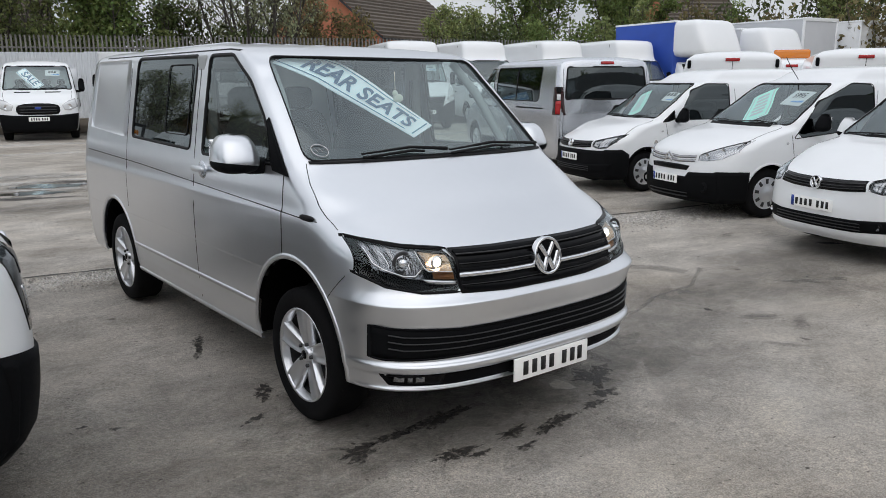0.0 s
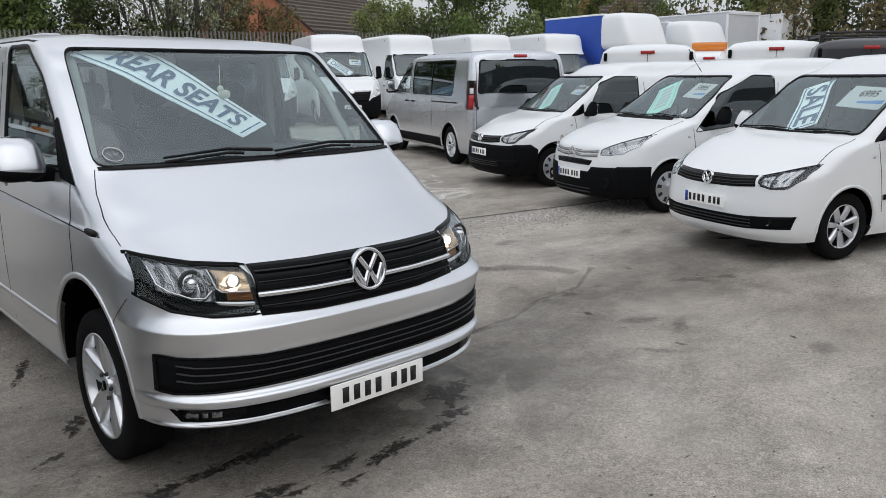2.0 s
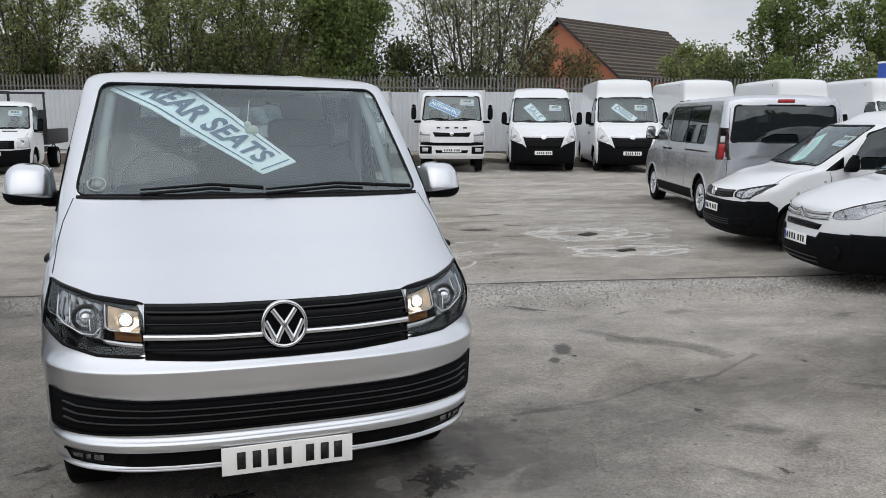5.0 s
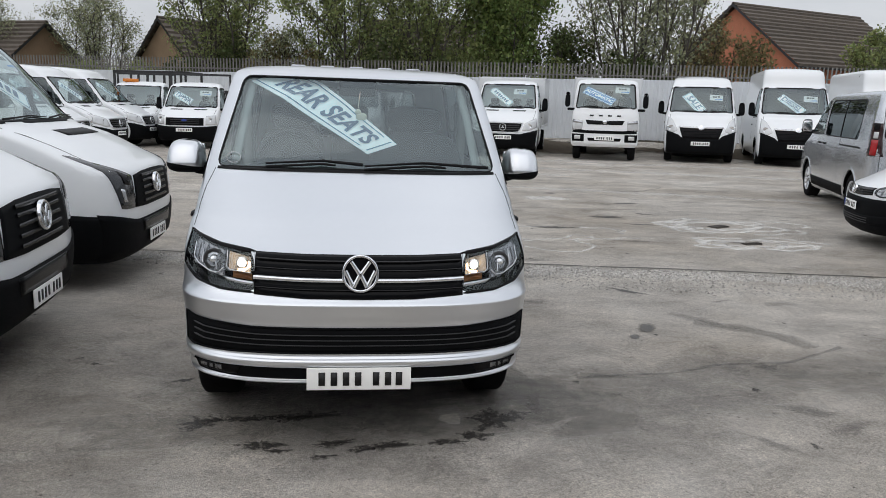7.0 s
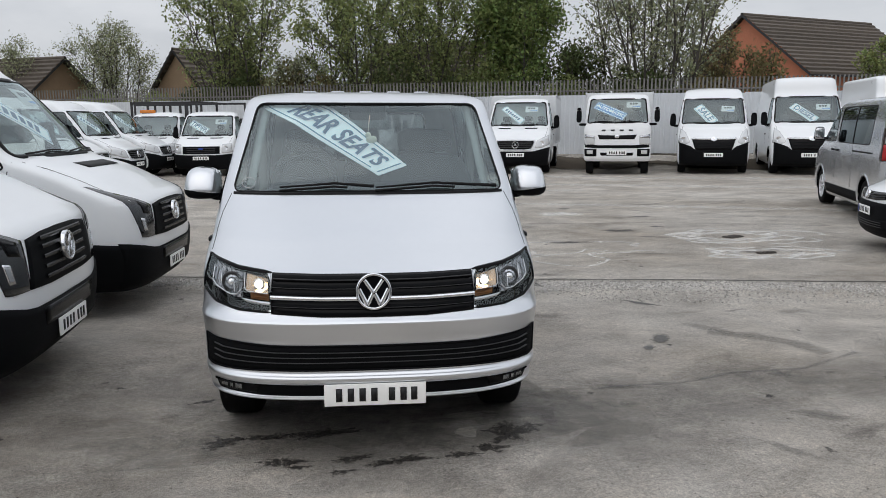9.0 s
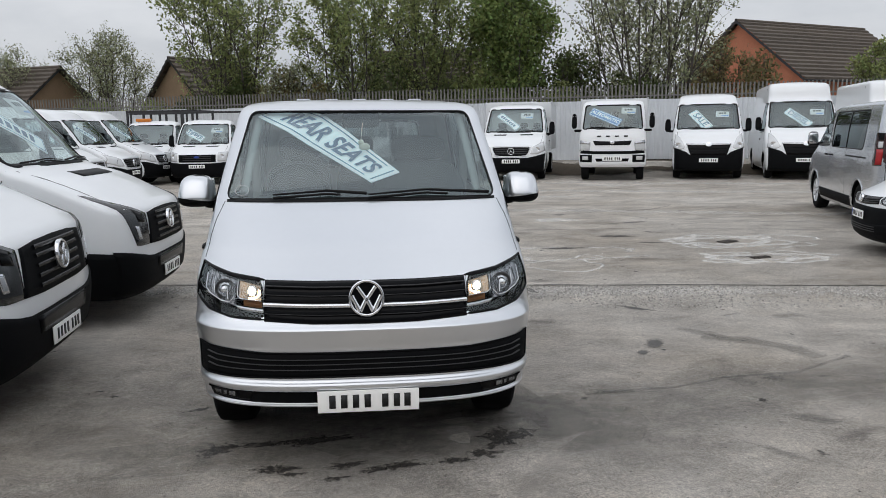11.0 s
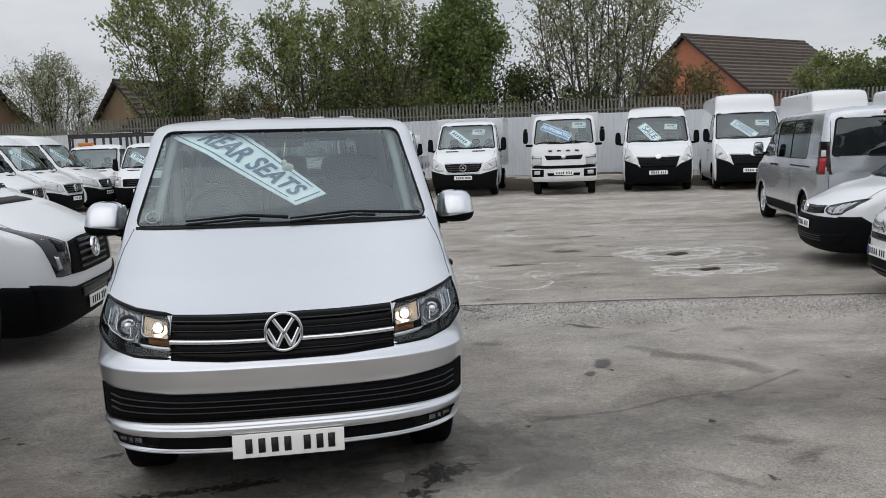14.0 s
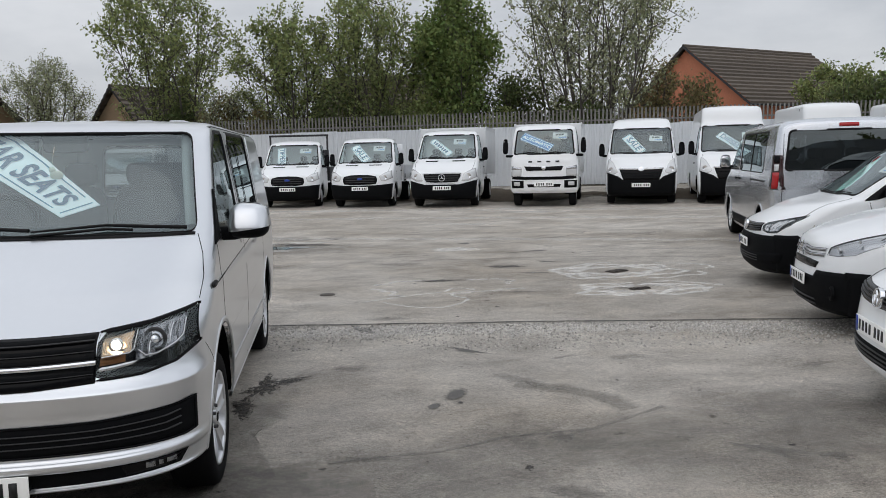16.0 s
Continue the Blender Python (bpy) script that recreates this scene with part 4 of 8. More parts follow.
    for x in (-0.44, 0.0, 0.44):
        seat(v, x, 2.75, 0.62, 0.21)
    part("cabin_floor", box_bm(-0.58, 0.58, 0.6, 3.3, 0.50, 0.56, 0.01), INTERIOR, v)
    part("roof_lining", box_bm(-0.60, 0.60, 1.66, 3.3, 1.745, 1.765, 0.01), PALE_TRIM, v)
    for s in (-1, 1):
        part("sun_visor", box_bm(s * 0.36 - 0.22, s * 0.36 + 0.22, 1.50, 1.64, 1.70, 1.72, 0.008), SEAT, v)
    part("mirror_pod", blob_bm(0, 1.44, 1.690, 0.12, 0.03, 0.025, 0.4, 0.4, 14, 8), INTERIOR, v)
    part("interior_mirror", blob_bm(0.0, 1.44, 1.650, 0.12, 0.018, 0.032, 0.5, 0.4, 16, 8), INTERIOR, v)
    for s in (-1, 1):
        part("pillar_trim", tube_bm([(s * 0.70, 1.08, 1.24), (s * 0.66, 1.28, 1.52), (s * 0.63, 1.47, 1.70)], 0.026, 8), PALE_TRIM, v)
        part("b_pillar_trim", box_bm(s * 0.74 - 0.03, s * 0.74 + 0.03, 1.97, 2.09, 0.6, 1.74, 0.02), PALE_TRIM, v)
        part("seat_belt", box_bm(s * 0.70 - 0.012, s * 0.70 + 0.012, 2.0, 2.003, 0.9, 1.6), SEAT, v)
    return v, h



BOX_GREY = mat("pale_grey_box_panel", (0.50, 0.51, 0.52), 0.5, var=0.06, scale=1.5, var2=0.03)
SMOKED = mat("smoked_lamp_cover", (0.022, 0.024, 0.027), 0.12, coat=0.6, spec=0.5)

# ---- small vans of the row beside the yard ----
def small_van_rows(w, h, L, zc, yc, zt, yt, zh=0.80, yh=0.10, D=0.52):
    """Rows for a small van: cowl (zc, yc), head of the windscreen (zt, yt), bonnet's front edge (zh, yh)."""
    return [(0.20, 0.10, D * 0.9, 2.7, w * 0.93, L - 0.12, 0.18), (0.28, 0.02, D, 2.6, w * 0.965, L - 0.05, 0.2), (0.45, 0.0, D, 2.5, w * 0.99, L, 0.2), (0.62, 0.02, D, 2.5, w, L, 0.2),
            (zh - 0.04, yh - 0.05, D, 2.4, w, L, 0.2), (zh, yh, D * 0.96, 2.4, w, L, 0.2), (zh + 0.08, yh + 0.17, D * 0.9, 2.4, w * 0.995, L, 0.2),
            (zc - 0.08, yc - 0.36, D * 0.75, 2.5, w * 0.985, L, 0.2), (zc, yc, D * 0.6, 2.7, w * 0.965, L - 0.01, 0.2), (zc + 0.05, yc + 0.07, D * 0.56, 2.8, w * 0.955, L - 0.01, 0.2),
            ((zc + zt) / 2, (yc + yt) / 2, D * 0.5, 2.9, w * 0.90, L - 0.04, 0.2), (zt, yt, D * 0.46, 2.9, w * 0.83, L - 0.09, 0.2), (zt + 0.05, yt + 0.17, D * 0.5, 2.7, w * 0.78, L - 0.12, 0.22),
            (h - 0.03, yt + 0.5, D * 0.7, 2.5, w * 0.66, L - 0.2, 0.3), (h, yt + 1.1, D * 0.9, 2.2, w * 0.42, L - 0.4, 0.4)]


def small_van(m, name, label, kind):
    cad = kind != "berlingo"
    if cad:
        w, hh, L, zc, yc, zt, yt, yw, wb = 0.885, 1.905, 4.40, 1.112, 0.96, 1.672, 1.80, 0.89, 2.70
        h = Hull(small_van_rows(w, hh, L, zc, yc, zt, yt, 0.80, 0.09))
    else:
        w, hh, L, zc, yc, zt, yt, yw, wb = 0.895, 1.915, 4.38, 1.138, 1.06, 1.68, 1.94, 0.92, 2.73
        h = Hull(small_van_rows(w, hh, L, zc, yc, zt, yt, 0.86, 0.12, 0.62))
    arches = [(yw, 0.325, 0.36), (yw + wb, 0.325, 0.36)]
    wb_, wt_ = (0.85, 0.745) if cad else (0.90, 0.74)
    ws = fillet([(-w * wb_, zc + 0.03), (w * wb_, zc + 0.03), (w * wt_, zt), (-w * wt_, zt)], 0.06)
    if cad:
        dw = fillet([(1.45, zc - 0.005), (2.46, zc + 0.01), (2.46, zt - 0.005), (2.02, zt + 0.0), (1.74, zt - 0.10)], 0.04)
        tri = fillet([(1.15, zc - 0.035), (1.40, zc - 0.01), (1.40, zc + 0.16)], 0.02)
        extra = []
    else:
        dw = fillet([(1.25, zc - 0.14), (2.62, zc - 0.02), (2.64, zt - 0.005), (2.28, zt + 0.01), (1.72, zt - 0.22)], 0.06)
        extra = []
    style = ALLOY7 if kind == "caddy_a" else COVER_S
    if cad:
        lt, lb_ = [(0.53, 0.80), (0.64, 0.840), (0.75, 0.885), (0.824, 0.912)], [(0.54, 0.716), (0.65, 0.688), (0.76, 0.696), (0.832, 0.790)]
    else:
        lt, lb_ = [(0.50, 0.80), (0.66, 0.90), (0.78, 0.975), (0.82, 0.99)], [(0.50, 0.735), (0.62, 0.735), (0.75, 0.76), (0.845, 0.85)]
    lamp_holes = [("front", [(s * a, z) for a, z in dense(lt, 3) + dense(lb_, 3)[::-1]]) for s in (-1, 1)]
    v = base_vehicle(name, label, "van", m, h, WHITE, arches, 0.315, 0.2, style, ws, [("left", dw, None), ("right", dw, None)] + extra, glass_side=GLASS_DK, skin_args=dict(nz=84, nf=32, ns=60), group="small vans in a row", extra_holes=lamp_holes, seal_w=0.016, side_seal=0.012)
    if cad:
        for k in ("left", "right"):
            part("corner_window", h.panel(k, tri, 0.003, 0.008, 6, 6), GLOSS_BLACK, v)
    up = both
    black = kind != "caddy_a"
    if cad:
        if black:
            part("bumper", h.band("front", up([(0, 0.655), (0.55, 0.655), (0.8, 0.66), (0.878, 0.68)]), up([(0, 0.205), (0.5, 0.205), (0.8, 0.205), (0.82, 0.205)]), 0.012, 0.03, 8, 8), BLACK_PL, v)
        g_top = up([(0, 0.785), (0.3, 0.79), (0.50, 0.80)])
        g_bot = up([(0, 0.678), (0.3, 0.684), (0.52, 0.704)])
        gr = part("upper_grille", h.band("front", g_top, g_bot, 0.004, 0.02, 4), GLOSS_BLACK, v)
        for f in (0.28, 0.52, 0.76):
            part("slat", h.strip("front", dense([(a[0], a[1] + (b[1] - a[1]) * f) for a, b in zip(g_top, g_bot)], 5), 0.008, 0.012, False, 0.01), STEEL_DK, gr)
        badge(v, h, 0, 0.742, 0.065, 0.018)
        lg = part("lower_grille", h.band("front", up([(0, 0.43), (0.45, 0.43), (0.83, 0.455)]), up([(0, 0.315), (0.45, 0.315), (0.80, 0.335)]), 0.016 if black else 0.004, 0.03, 4, 6), BLACK_PL, v)
        for f in (0.34, 0.37, 0.40):
            part("slat", h.strip("front", dense(up([(0, f), (0.52, f)]), 6), 0.008, 0.024 if black else 0.012, False, 0.01), STEEL_DK, lg)
        for s in (-1, 1):
            top = [(s * a, z) for a, z in lt]
            bot = [(s * a, z) for a, z in lb_]
            hl = part("headlamp", h.band("front", top, bot, -0.03, -0.034, 6, 6), STEEL_DK, v)
            part("lamp_rim", h.strip("front", dense(top, 5) + dense(bot, 5)[::-1], 0.0045, 0.002, True, 0.03), SEAL, hl)
            for t0, t1, b0, b1 in (((0.565, 0.790), (0.645, 0.812), (0.570, 0.728), (0.640, 0.708)), ((0.662, 0.834), (0.782, 0.876), (0.656, 0.704), (0.768, 0.728))):
                q = [[Vector((s * (a[0] + (b[0] - a[0]) * u), a[1] + (b[1] - a[1]) * u)) for u in np.linspace(0, 1, 7)] for a, b in ((t0, t1), (b0, b1))]
                rows = [[h.on("front", *p.lerp(r, w_), -0.006 - 0.022 * math.sin(math.pi * w_) * math.sin(math.pi * i / 6) - 0.007 * (i % 2)) for i, (p, r) in enumerate(zip(*q))] for w_ in np.linspace(0, 1, 6)]
                part("reflector", grid_bm(rows), LAMP_GREY, hl, smooth=False)
            ob = part("lamp_cover", h.band("front", top, bot, -0.001, 0, 5, 5), GLASS_LAMP, hl)
            ob.visible_shadow = False
            if not black:
                c = h.on("front", s * 0.66, 0.385, 0.004)
                part("fog_lamp", moved(lathe([(0.006, 0.001), (0.002, 0.022), (-0.004, 0.026)], 18, "y"), Matrix.Translation(c)), REFLECTOR, v)
                part("fog_ring", moved(lathe([(-0.004, 0.026), (-0.008, 0.034), (0.012, 0.044)], 18, "y"), Matrix.Translation(c)), BLACK_PL, v)
        number_plate(v, h, "front", 0, 0.532, True, 0.03)
        wiper(v, h, [(-0.62, zc + 0.035), (-0.2, zc + 0.05), (0.05, zc + 0.04)])
        wiper(v, h, [(0.10, zc + 0.035), (0.4, zc + 0.05), (0.66, zc + 0.045)])
        mz = 1.19
    else:
        part("bumper", h.band("front", up([(0, 0.52), (0.36, 0.52), (0.40, 0.58), (0.7, 0.592), (0.885, 0.605)]), up([(0, 0.205), (0.3, 0.205), (0.42, 0.205), (0.7, 0.205), (0.83, 0.205)]), 0.012, 0.03, 8, 6), BLACK_PL, v)
        part("upper_grille", h.band("front", up([(0, 0.67), (0.2, 0.67), (0.40, 0.66)]), up([(0, 0.60), (0.2, 0.60), (0.36, 0.60)]), 0.006, 0.02, 3), GLOSS_BLACK, v)
        for dz in (0.0, 0.05):
            part("chrome_bar", h.strip("front", dense(up([(0, 0.775 - dz), (0.2, 0.762 - dz), (0.46, 0.78 - dz)]), 5), 0.02, 0.012, False, 0.014), LAMP_GREY, v)
            for e in (-0.013, 0.013):
                part("bar_shadow_gap", h.strip("front", dense(up([(0, 0.775 - dz + e), (0.2, 0.762 - dz + e), (0.47, 0.78 - dz + e)]), 5), 0.0035, 0.008, False, 0.01), STEEL_DK, v)
        badge(v, h, 0, 0.76, 0.085, 0.02, "chevrons")
        for s in (-1, 1):
            top = [(s * a, z) for a, z in lt]
            bot = [(s * a, z) for a, z in lb_]
            hl = part("headlamp", h.band("front", top, bot, -0.016, -0.02, 6, 6), LAMP_GREY, v)
            part("lamp_rim", h.strip("front", dense(top, 5) + dense(bot, 5)[::-1], 0.003, 0.002, True, 0.012), STEEL_DK, hl)
            for cx, cz, r in ((0.60, 0.795, 0.032), (0.73, 0.86, 0.045)):
                c = h.on("front", s * cx, cz, -0.002)
                part("reflector", moved(lathe([(0.02, 0.001), (0.012, r * 0.5), (-0.005, r)], 18, "y"), Matrix.Translation(c)), CHROME, hl)
            ob = part("lamp_cover", h.band("front", top, bot, -0.001, 0, 5, 5), GLASS_LAMP, hl)
            ob.visible_shadow = False
            c = h.on("front", s * 0.62, 0.40, 0.014)
            part("fog_surround", moved(lathe([(-0.002, 0.03), (-0.012, 0.05), (-0.004, 0.068), (0.012, 0.07)], 20, "y"), Matrix.Translation(c)), BLACK_PL, v)
        for f in (0.27, 0.31):
            part("slat", h.strip("front", dense(up([(0, f), (0.4, f)]), 6), 0.01, 0.024, False, 0.01), STEEL_DK, v)
        number_plate(v, h, "front", 0, 0.478, True, 0.03)
        part("cowl", h.strip("front", dense(up([(0, zc + 0.015), (0.6, zc + 0.015)]), 8), 0.03, 0.004, False, 0.02), SEAL, v)
        wiper(v, h, [(-0.7, zc + 0.035), (-0.3, zc + 0.05), (0.0, zc + 0.035)])
        wiper(v, h, [(0.0, zc + 0.035), (0.35, zc + 0.055), (0.66, zc + 0.04)])
        mz = 1.20
        part("aerial", tube_bm([(0, yt + 0.14, zt + 0.06), (0, yt + 0.0, zt + 0.22), (0, yt - 0.1, zt + 0.36)], 0.005, 5), SEAL, v)
    for s, k in ((-1, "right"), (1, "left")):
        if black:
            y1_ = yw - 0.352
            part("bumper_end", h.band(k, [(0.20, 0.672 if cad else 0.605), (y1_ - 0.1, 0.675 if cad else 0.606), (y1_ + 0.02, 0.60)], [(0.24, 0.206), (y1_ - 0.1, 0.206), (y1_ + 0.02, 0.206)], 0.013, 0.03, 8, 6), BLACK_PL, v)
        mirror(v, 1.0, yc + (0.46 if cad else 0.52), mz, 0.10, 0.11, BLACK_PL if kind != "caddy_a" else WHITE, s, 0.09, 0.07)
        part("door_line", h.strip(k, dense([(1.34, 0.42), (1.27, 0.8), (1.22, zc - 0.05)], 5), 0.007, 0.001, False, 0.004), SEAL, v)
        part("door_line", h.strip(k, dense([(2.56, 0.34), (2.60, 1.0), (2.56 if cad else 2.72, zt + 0.02)], 6), 0.007, 0.001, False, 0.004), SEAL, v)
        part("door_line", h.strip(k, dense([(3.42, 0.75), (3.42, 1.0), (3.42, zt + 0.02)], 6), 0.006, 0.001, False, 0.004), SEAL, v)
        if kind == "caddy_a":
            for y0_, y1_ in ((1.32, 2.52), (2.64, 3.20)):
                part("rub_strip", h.strip(k, dense([(y0_, 0.565), (y1_, 0.575)], 8), 0.045, 0.012, False, 0.02), BLACK_PL, v)
        c = h.on(k, 1.16, 0.945, 0.002)
        part("side_repeater", blob_bm(*c, 0.006, 0.022, 0.014, 0.7, 0.6, 12, 6), CLEAR_LENS, v)
        part("side_rail", h.strip(k, dense([(2.62, 1.02), (4.2, 1.03)], 8), 0.012, 0.001, False, 0.004), SEAL, v)
        part("bonnet_line", h.strip("front", dense([(s * 0.80, 0.90), (s * 0.78, 1.0), (s * 0.74, zc)], 5), 0.006, 0.001, False, 0.004), SEAL, v)
        c = h.on(k, 2.40, 0.98, 0.012)
        part("door_handle", blob_bm(*c, 0.014, 0.08, 0.018, 0.6, 0.5, 12, 6), BLACK_PL, v)
        for ay, az, ar in arches:
            part("arch_lip", h.strip(k, [(ay + (ar + 0.012) * math.cos(t), az + (ar + 0.012) * math.sin(t)) for t in np.linspace(-0.1, math.pi + 0.1, 24)], 0.028, 0.005, False, 0.02), BLACK_PL if black and cad else WHITE, v)
    cabin(v, h, yc + 0.40, zc + 0.03, w * 0.8, 2.05, 0.42, ((-0.36, 0.22), (0.36, 0.22)), 0.36, (2.75, 0.3, zt))
    return v, h


# ---- silver minibus seen from behind ----
def minibus(m):
    w = 0.965
    rows = [(0.22, 0.12, 0.5, 2.6, 0.90, 4.90, 0.18), (0.32, 0.02, 0.5, 2.5, 0.94, 4.96, 0.2), (0.6, 0.0, 0.5, 2.5, w, 4.99, 0.2), (0.9, 0.10, 0.5, 2.4, w, 4.99, 0.2), (1.0, 0.3, 0.42, 2.5, w, 4.99, 0.2),
            (1.15, 0.72, 0.34, 2.6, 0.955, 4.98, 0.2), (1.25, 0.9, 0.3, 2.8, 0.945, 4.975, 0.2), (1.8, 1.65, 0.26, 2.9, 0.865, 4.92, 0.2), (1.88, 1.85, 0.3, 2.7, 0.82, 4.90, 0.22), (1.93, 2.2, 0.4, 2.4, 0.70, 4.85, 0.28), (1.955, 2.7, 0.5, 2.2, 0.45, 4.7, 0.4)]
    h = Hull(rows)
    arches = [(0.93, 0.34, 0.39), (4.03, 0.34, 0.39)]
    ws = fillet([(-0.80, 1.26), (0.80, 1.26), (0.72, 1.79), (-0.72, 1.79)], 0.06)
    d = fillet([(1.10, 1.22), (1.98, 1.22), (1.98, 1.79), (1.66, 1.79)], 0.05)
    q = fillet([(2.14, 1.20), (4.18, 1.20), (4.22, 1.80), (2.14, 1.80)], 0.10)
    rw = fillet([(-0.79, 1.245), (0.79, 1.245), (0.735, 1.79), (-0.735, 1.79)], 0.06)
    wins = [(k, p, g) for k in ("left", "right") for p, g in ((d, GLASS_SIDE), (q, GLASS_DK))]
    v = base_vehicle("minibus", "metallic silver minibus with dark tinted windows, parked", "minibus", m, h, SILVER2, arches, 0.335, 0.215, ALLOY_T, ws, wins, rear_win=rw, skin_args=dict(nz=60, nf=14, ns=70, nr=14))
    for s, k in ((-1, "right"), (1, "left")):
        lamp = [(s * 0.87, 0.90), (s * 0.955, 0.90), (s * 0.925, 1.50), (s * 0.84, 1.48)]
        tl = part("tail_lamp", h.band("rear", [(s * 0.845, 1.455), (s * 0.915, 1.46)], [(s * 0.885, 0.985), (s * 0.952, 0.985)], 0.012, 0.03, 10, 5), DARK_RED, v, "tall dark red tail lamp")
        part("red_lens", h.band("rear", [(s * 0.862, 1.22), (s * 0.930, 1.22)], [(s * 0.882, 1.00), (s * 0.947, 1.00)], 0.016, 0.01, 4, 4), RED_LENS, tl)
        part("lamp_side", h.band(k, [(4.78, 1.455), (4.90, 1.455)], [(4.80, 0.985), (4.95, 0.985)], 0.006, 0.02, 8, 3), DARK_RED, tl)
        part("clear_lens", h.band("rear", [(s * 0.862, 1.33), (s * 0.912, 1.33)], [(s * 0.868, 1.24), (s * 0.918, 1.24)], 0.016, 0.01, 4, 4), CLEAR_LENS, tl)
        part("dark_lens", h.band("rear", [(s * 0.850, 1.45), (s * 0.912, 1.452)], [(s * 0.856, 1.35), (s * 0.914, 1.35)], 0.016, 0.01, 4, 4), GLOSS_BLACK, tl)
        part("window_bar", h.strip(k, dense([(3.15, 1.21), (3.15, 1.79)], 5), 0.03, 0.003, False, 0.01), SEAL, v)
        part("door_line", h.strip(k, dense([(2.06, 0.4), (2.06, 1.85)], 8), 0.007, 0.001, False, 0.004), SEAL, v)
        part("door_line", h.strip(k, dense([(3.20, 0.4), (3.20, 1.19)], 8), 0.007, 0.001, False, 0.004), SEAL, v)
        part("door_line", h.strip(k, dense([(1.05, 0.45), (1.05, 1.2)], 8), 0.007, 0.001, False, 0.004), SEAL, v)
        part("slide_rail", h.strip(k, dense([(3.2, 1.08), (4.4, 1.08)], 8), 0.025, 0.003, False, 0.01), SEAL, v)
        part("sill", h.strip(k, dense([(1.34, 0.36), (3.6, 0.36)], 10), 0.16, 0.006, False, 0.02), BLACK_PL, v)
        part("corner_line", h.strip("rear", dense([(s * 0.83, 0.5), (s * 0.83, 0.9), (s * 0.80, 1.86)], 8), 0.007, 0.001, False, 0.004), SEAL, v)
        for y in (1.85, 2.2):
            c = h.on(k, y, 1.06, 0.012)
            part("door_handle", blob_bm(*c, 0.014, 0.08, 0.018, 0.6, 0.5, 12, 6), BLACK_PL, v)
        mirror(v, 1.05, 1.05, 1.33, 0.09, 0.13, SILVER2, s, 0.1, 0.07)
        for ay, az, ar in arches:
            part("arch_lip", h.strip(k, [(ay + (ar + 0.014) * math.cos(t), az + (ar + 0.014) * math.sin(t)) for t in np.linspace(-0.1, math.pi + 0.1, 24)], 0.032, 0.006, False, 0.02), SILVER2, v)
    part("brake_light", h.band("rear", both([(0, 1.875), (0.12, 1.872)]), both([(0, 1.83), (0.12, 1.832)]), 0.02, 0.03, 2, 4), RED_LENS, v)
    part("rear_bumper", h.band("rear", both([(0, 0.55), (0.9, 0.58)]), both([(0, 0.24), (0.88, 0.24)]), 0.03, 0.04, 4, 8), BLACK_PL, v)
    bm = bmesh.new()
    for x in np.arange(-0.28, 0.2, 0.06):
        box_bm(x, x + 0.04, -0.003, 0.003, -0.015, 0.015, 0, bm)
    part("name_bars", moved(bm, Matrix.Translation(h.on("rear", -0.45, 1.02, 0.006)) @ pose(0, 0, 0, 0, 0, 180)), CHROME, v)
    cabin(v, h, 1.3, 1.26, 0.78, 1.9, 0.6, ((-0.45, 0.24), (0.4, 0.34)), 0.42)
    for y in (2.8, 3.7):
        for x in (-0.55, 0.0, 0.55):
            seat(v, x, y, 0.6, 0.22)
    return v, h


# ---- large panel vans ----


def big_rows(w, H, L, zb, zc, yc, zt, yt, zh, yh, D=0.5, Dr=0.12):
    return [(0.24, 0.14, D * 0.9, 2.8, w * 0.93, L - 0.1, Dr), (0.34, 0.03, D, 2.6, w * 0.97, L - 0.03, Dr), (0.6, 0.0, D, 2.5, w, L, Dr), (zh - 0.08, yh - 0.05, D, 2.5, w, L, Dr), (zh, yh, D * 0.95, 2.5, w, L, Dr),
            (zh + 0.06, yh + 0.14, D * 0.85, 2.5, w, L, Dr), (zc - 0.07, yc - 0.26, D * 0.7, 2.6, w * 0.99, L, Dr), (zc, yc, D * 0.6, 2.8, w * 0.975, L, Dr), ((zc + zt) / 2, (yc + yt) / 2, D * 0.55, 2.9, w * 0.93, L, Dr),
            (zt, yt, D * 0.5, 2.9, w * 0.86, L, Dr), (zt + 0.06, yt + 0.10, D * 0.5, 2.8, w * 0.845, L, Dr), (H - 0.12, yt + 0.32, D * 0.6, 2.6, w * 0.80, L - 0.02, Dr), (H - 0.03, yt + 0.7, D * 0.8, 2.4, w * 0.68, L - 0.1, 0.2), (H, yt + 1.2, D, 2.2, w * 0.42, L - 0.3, 0.3)]


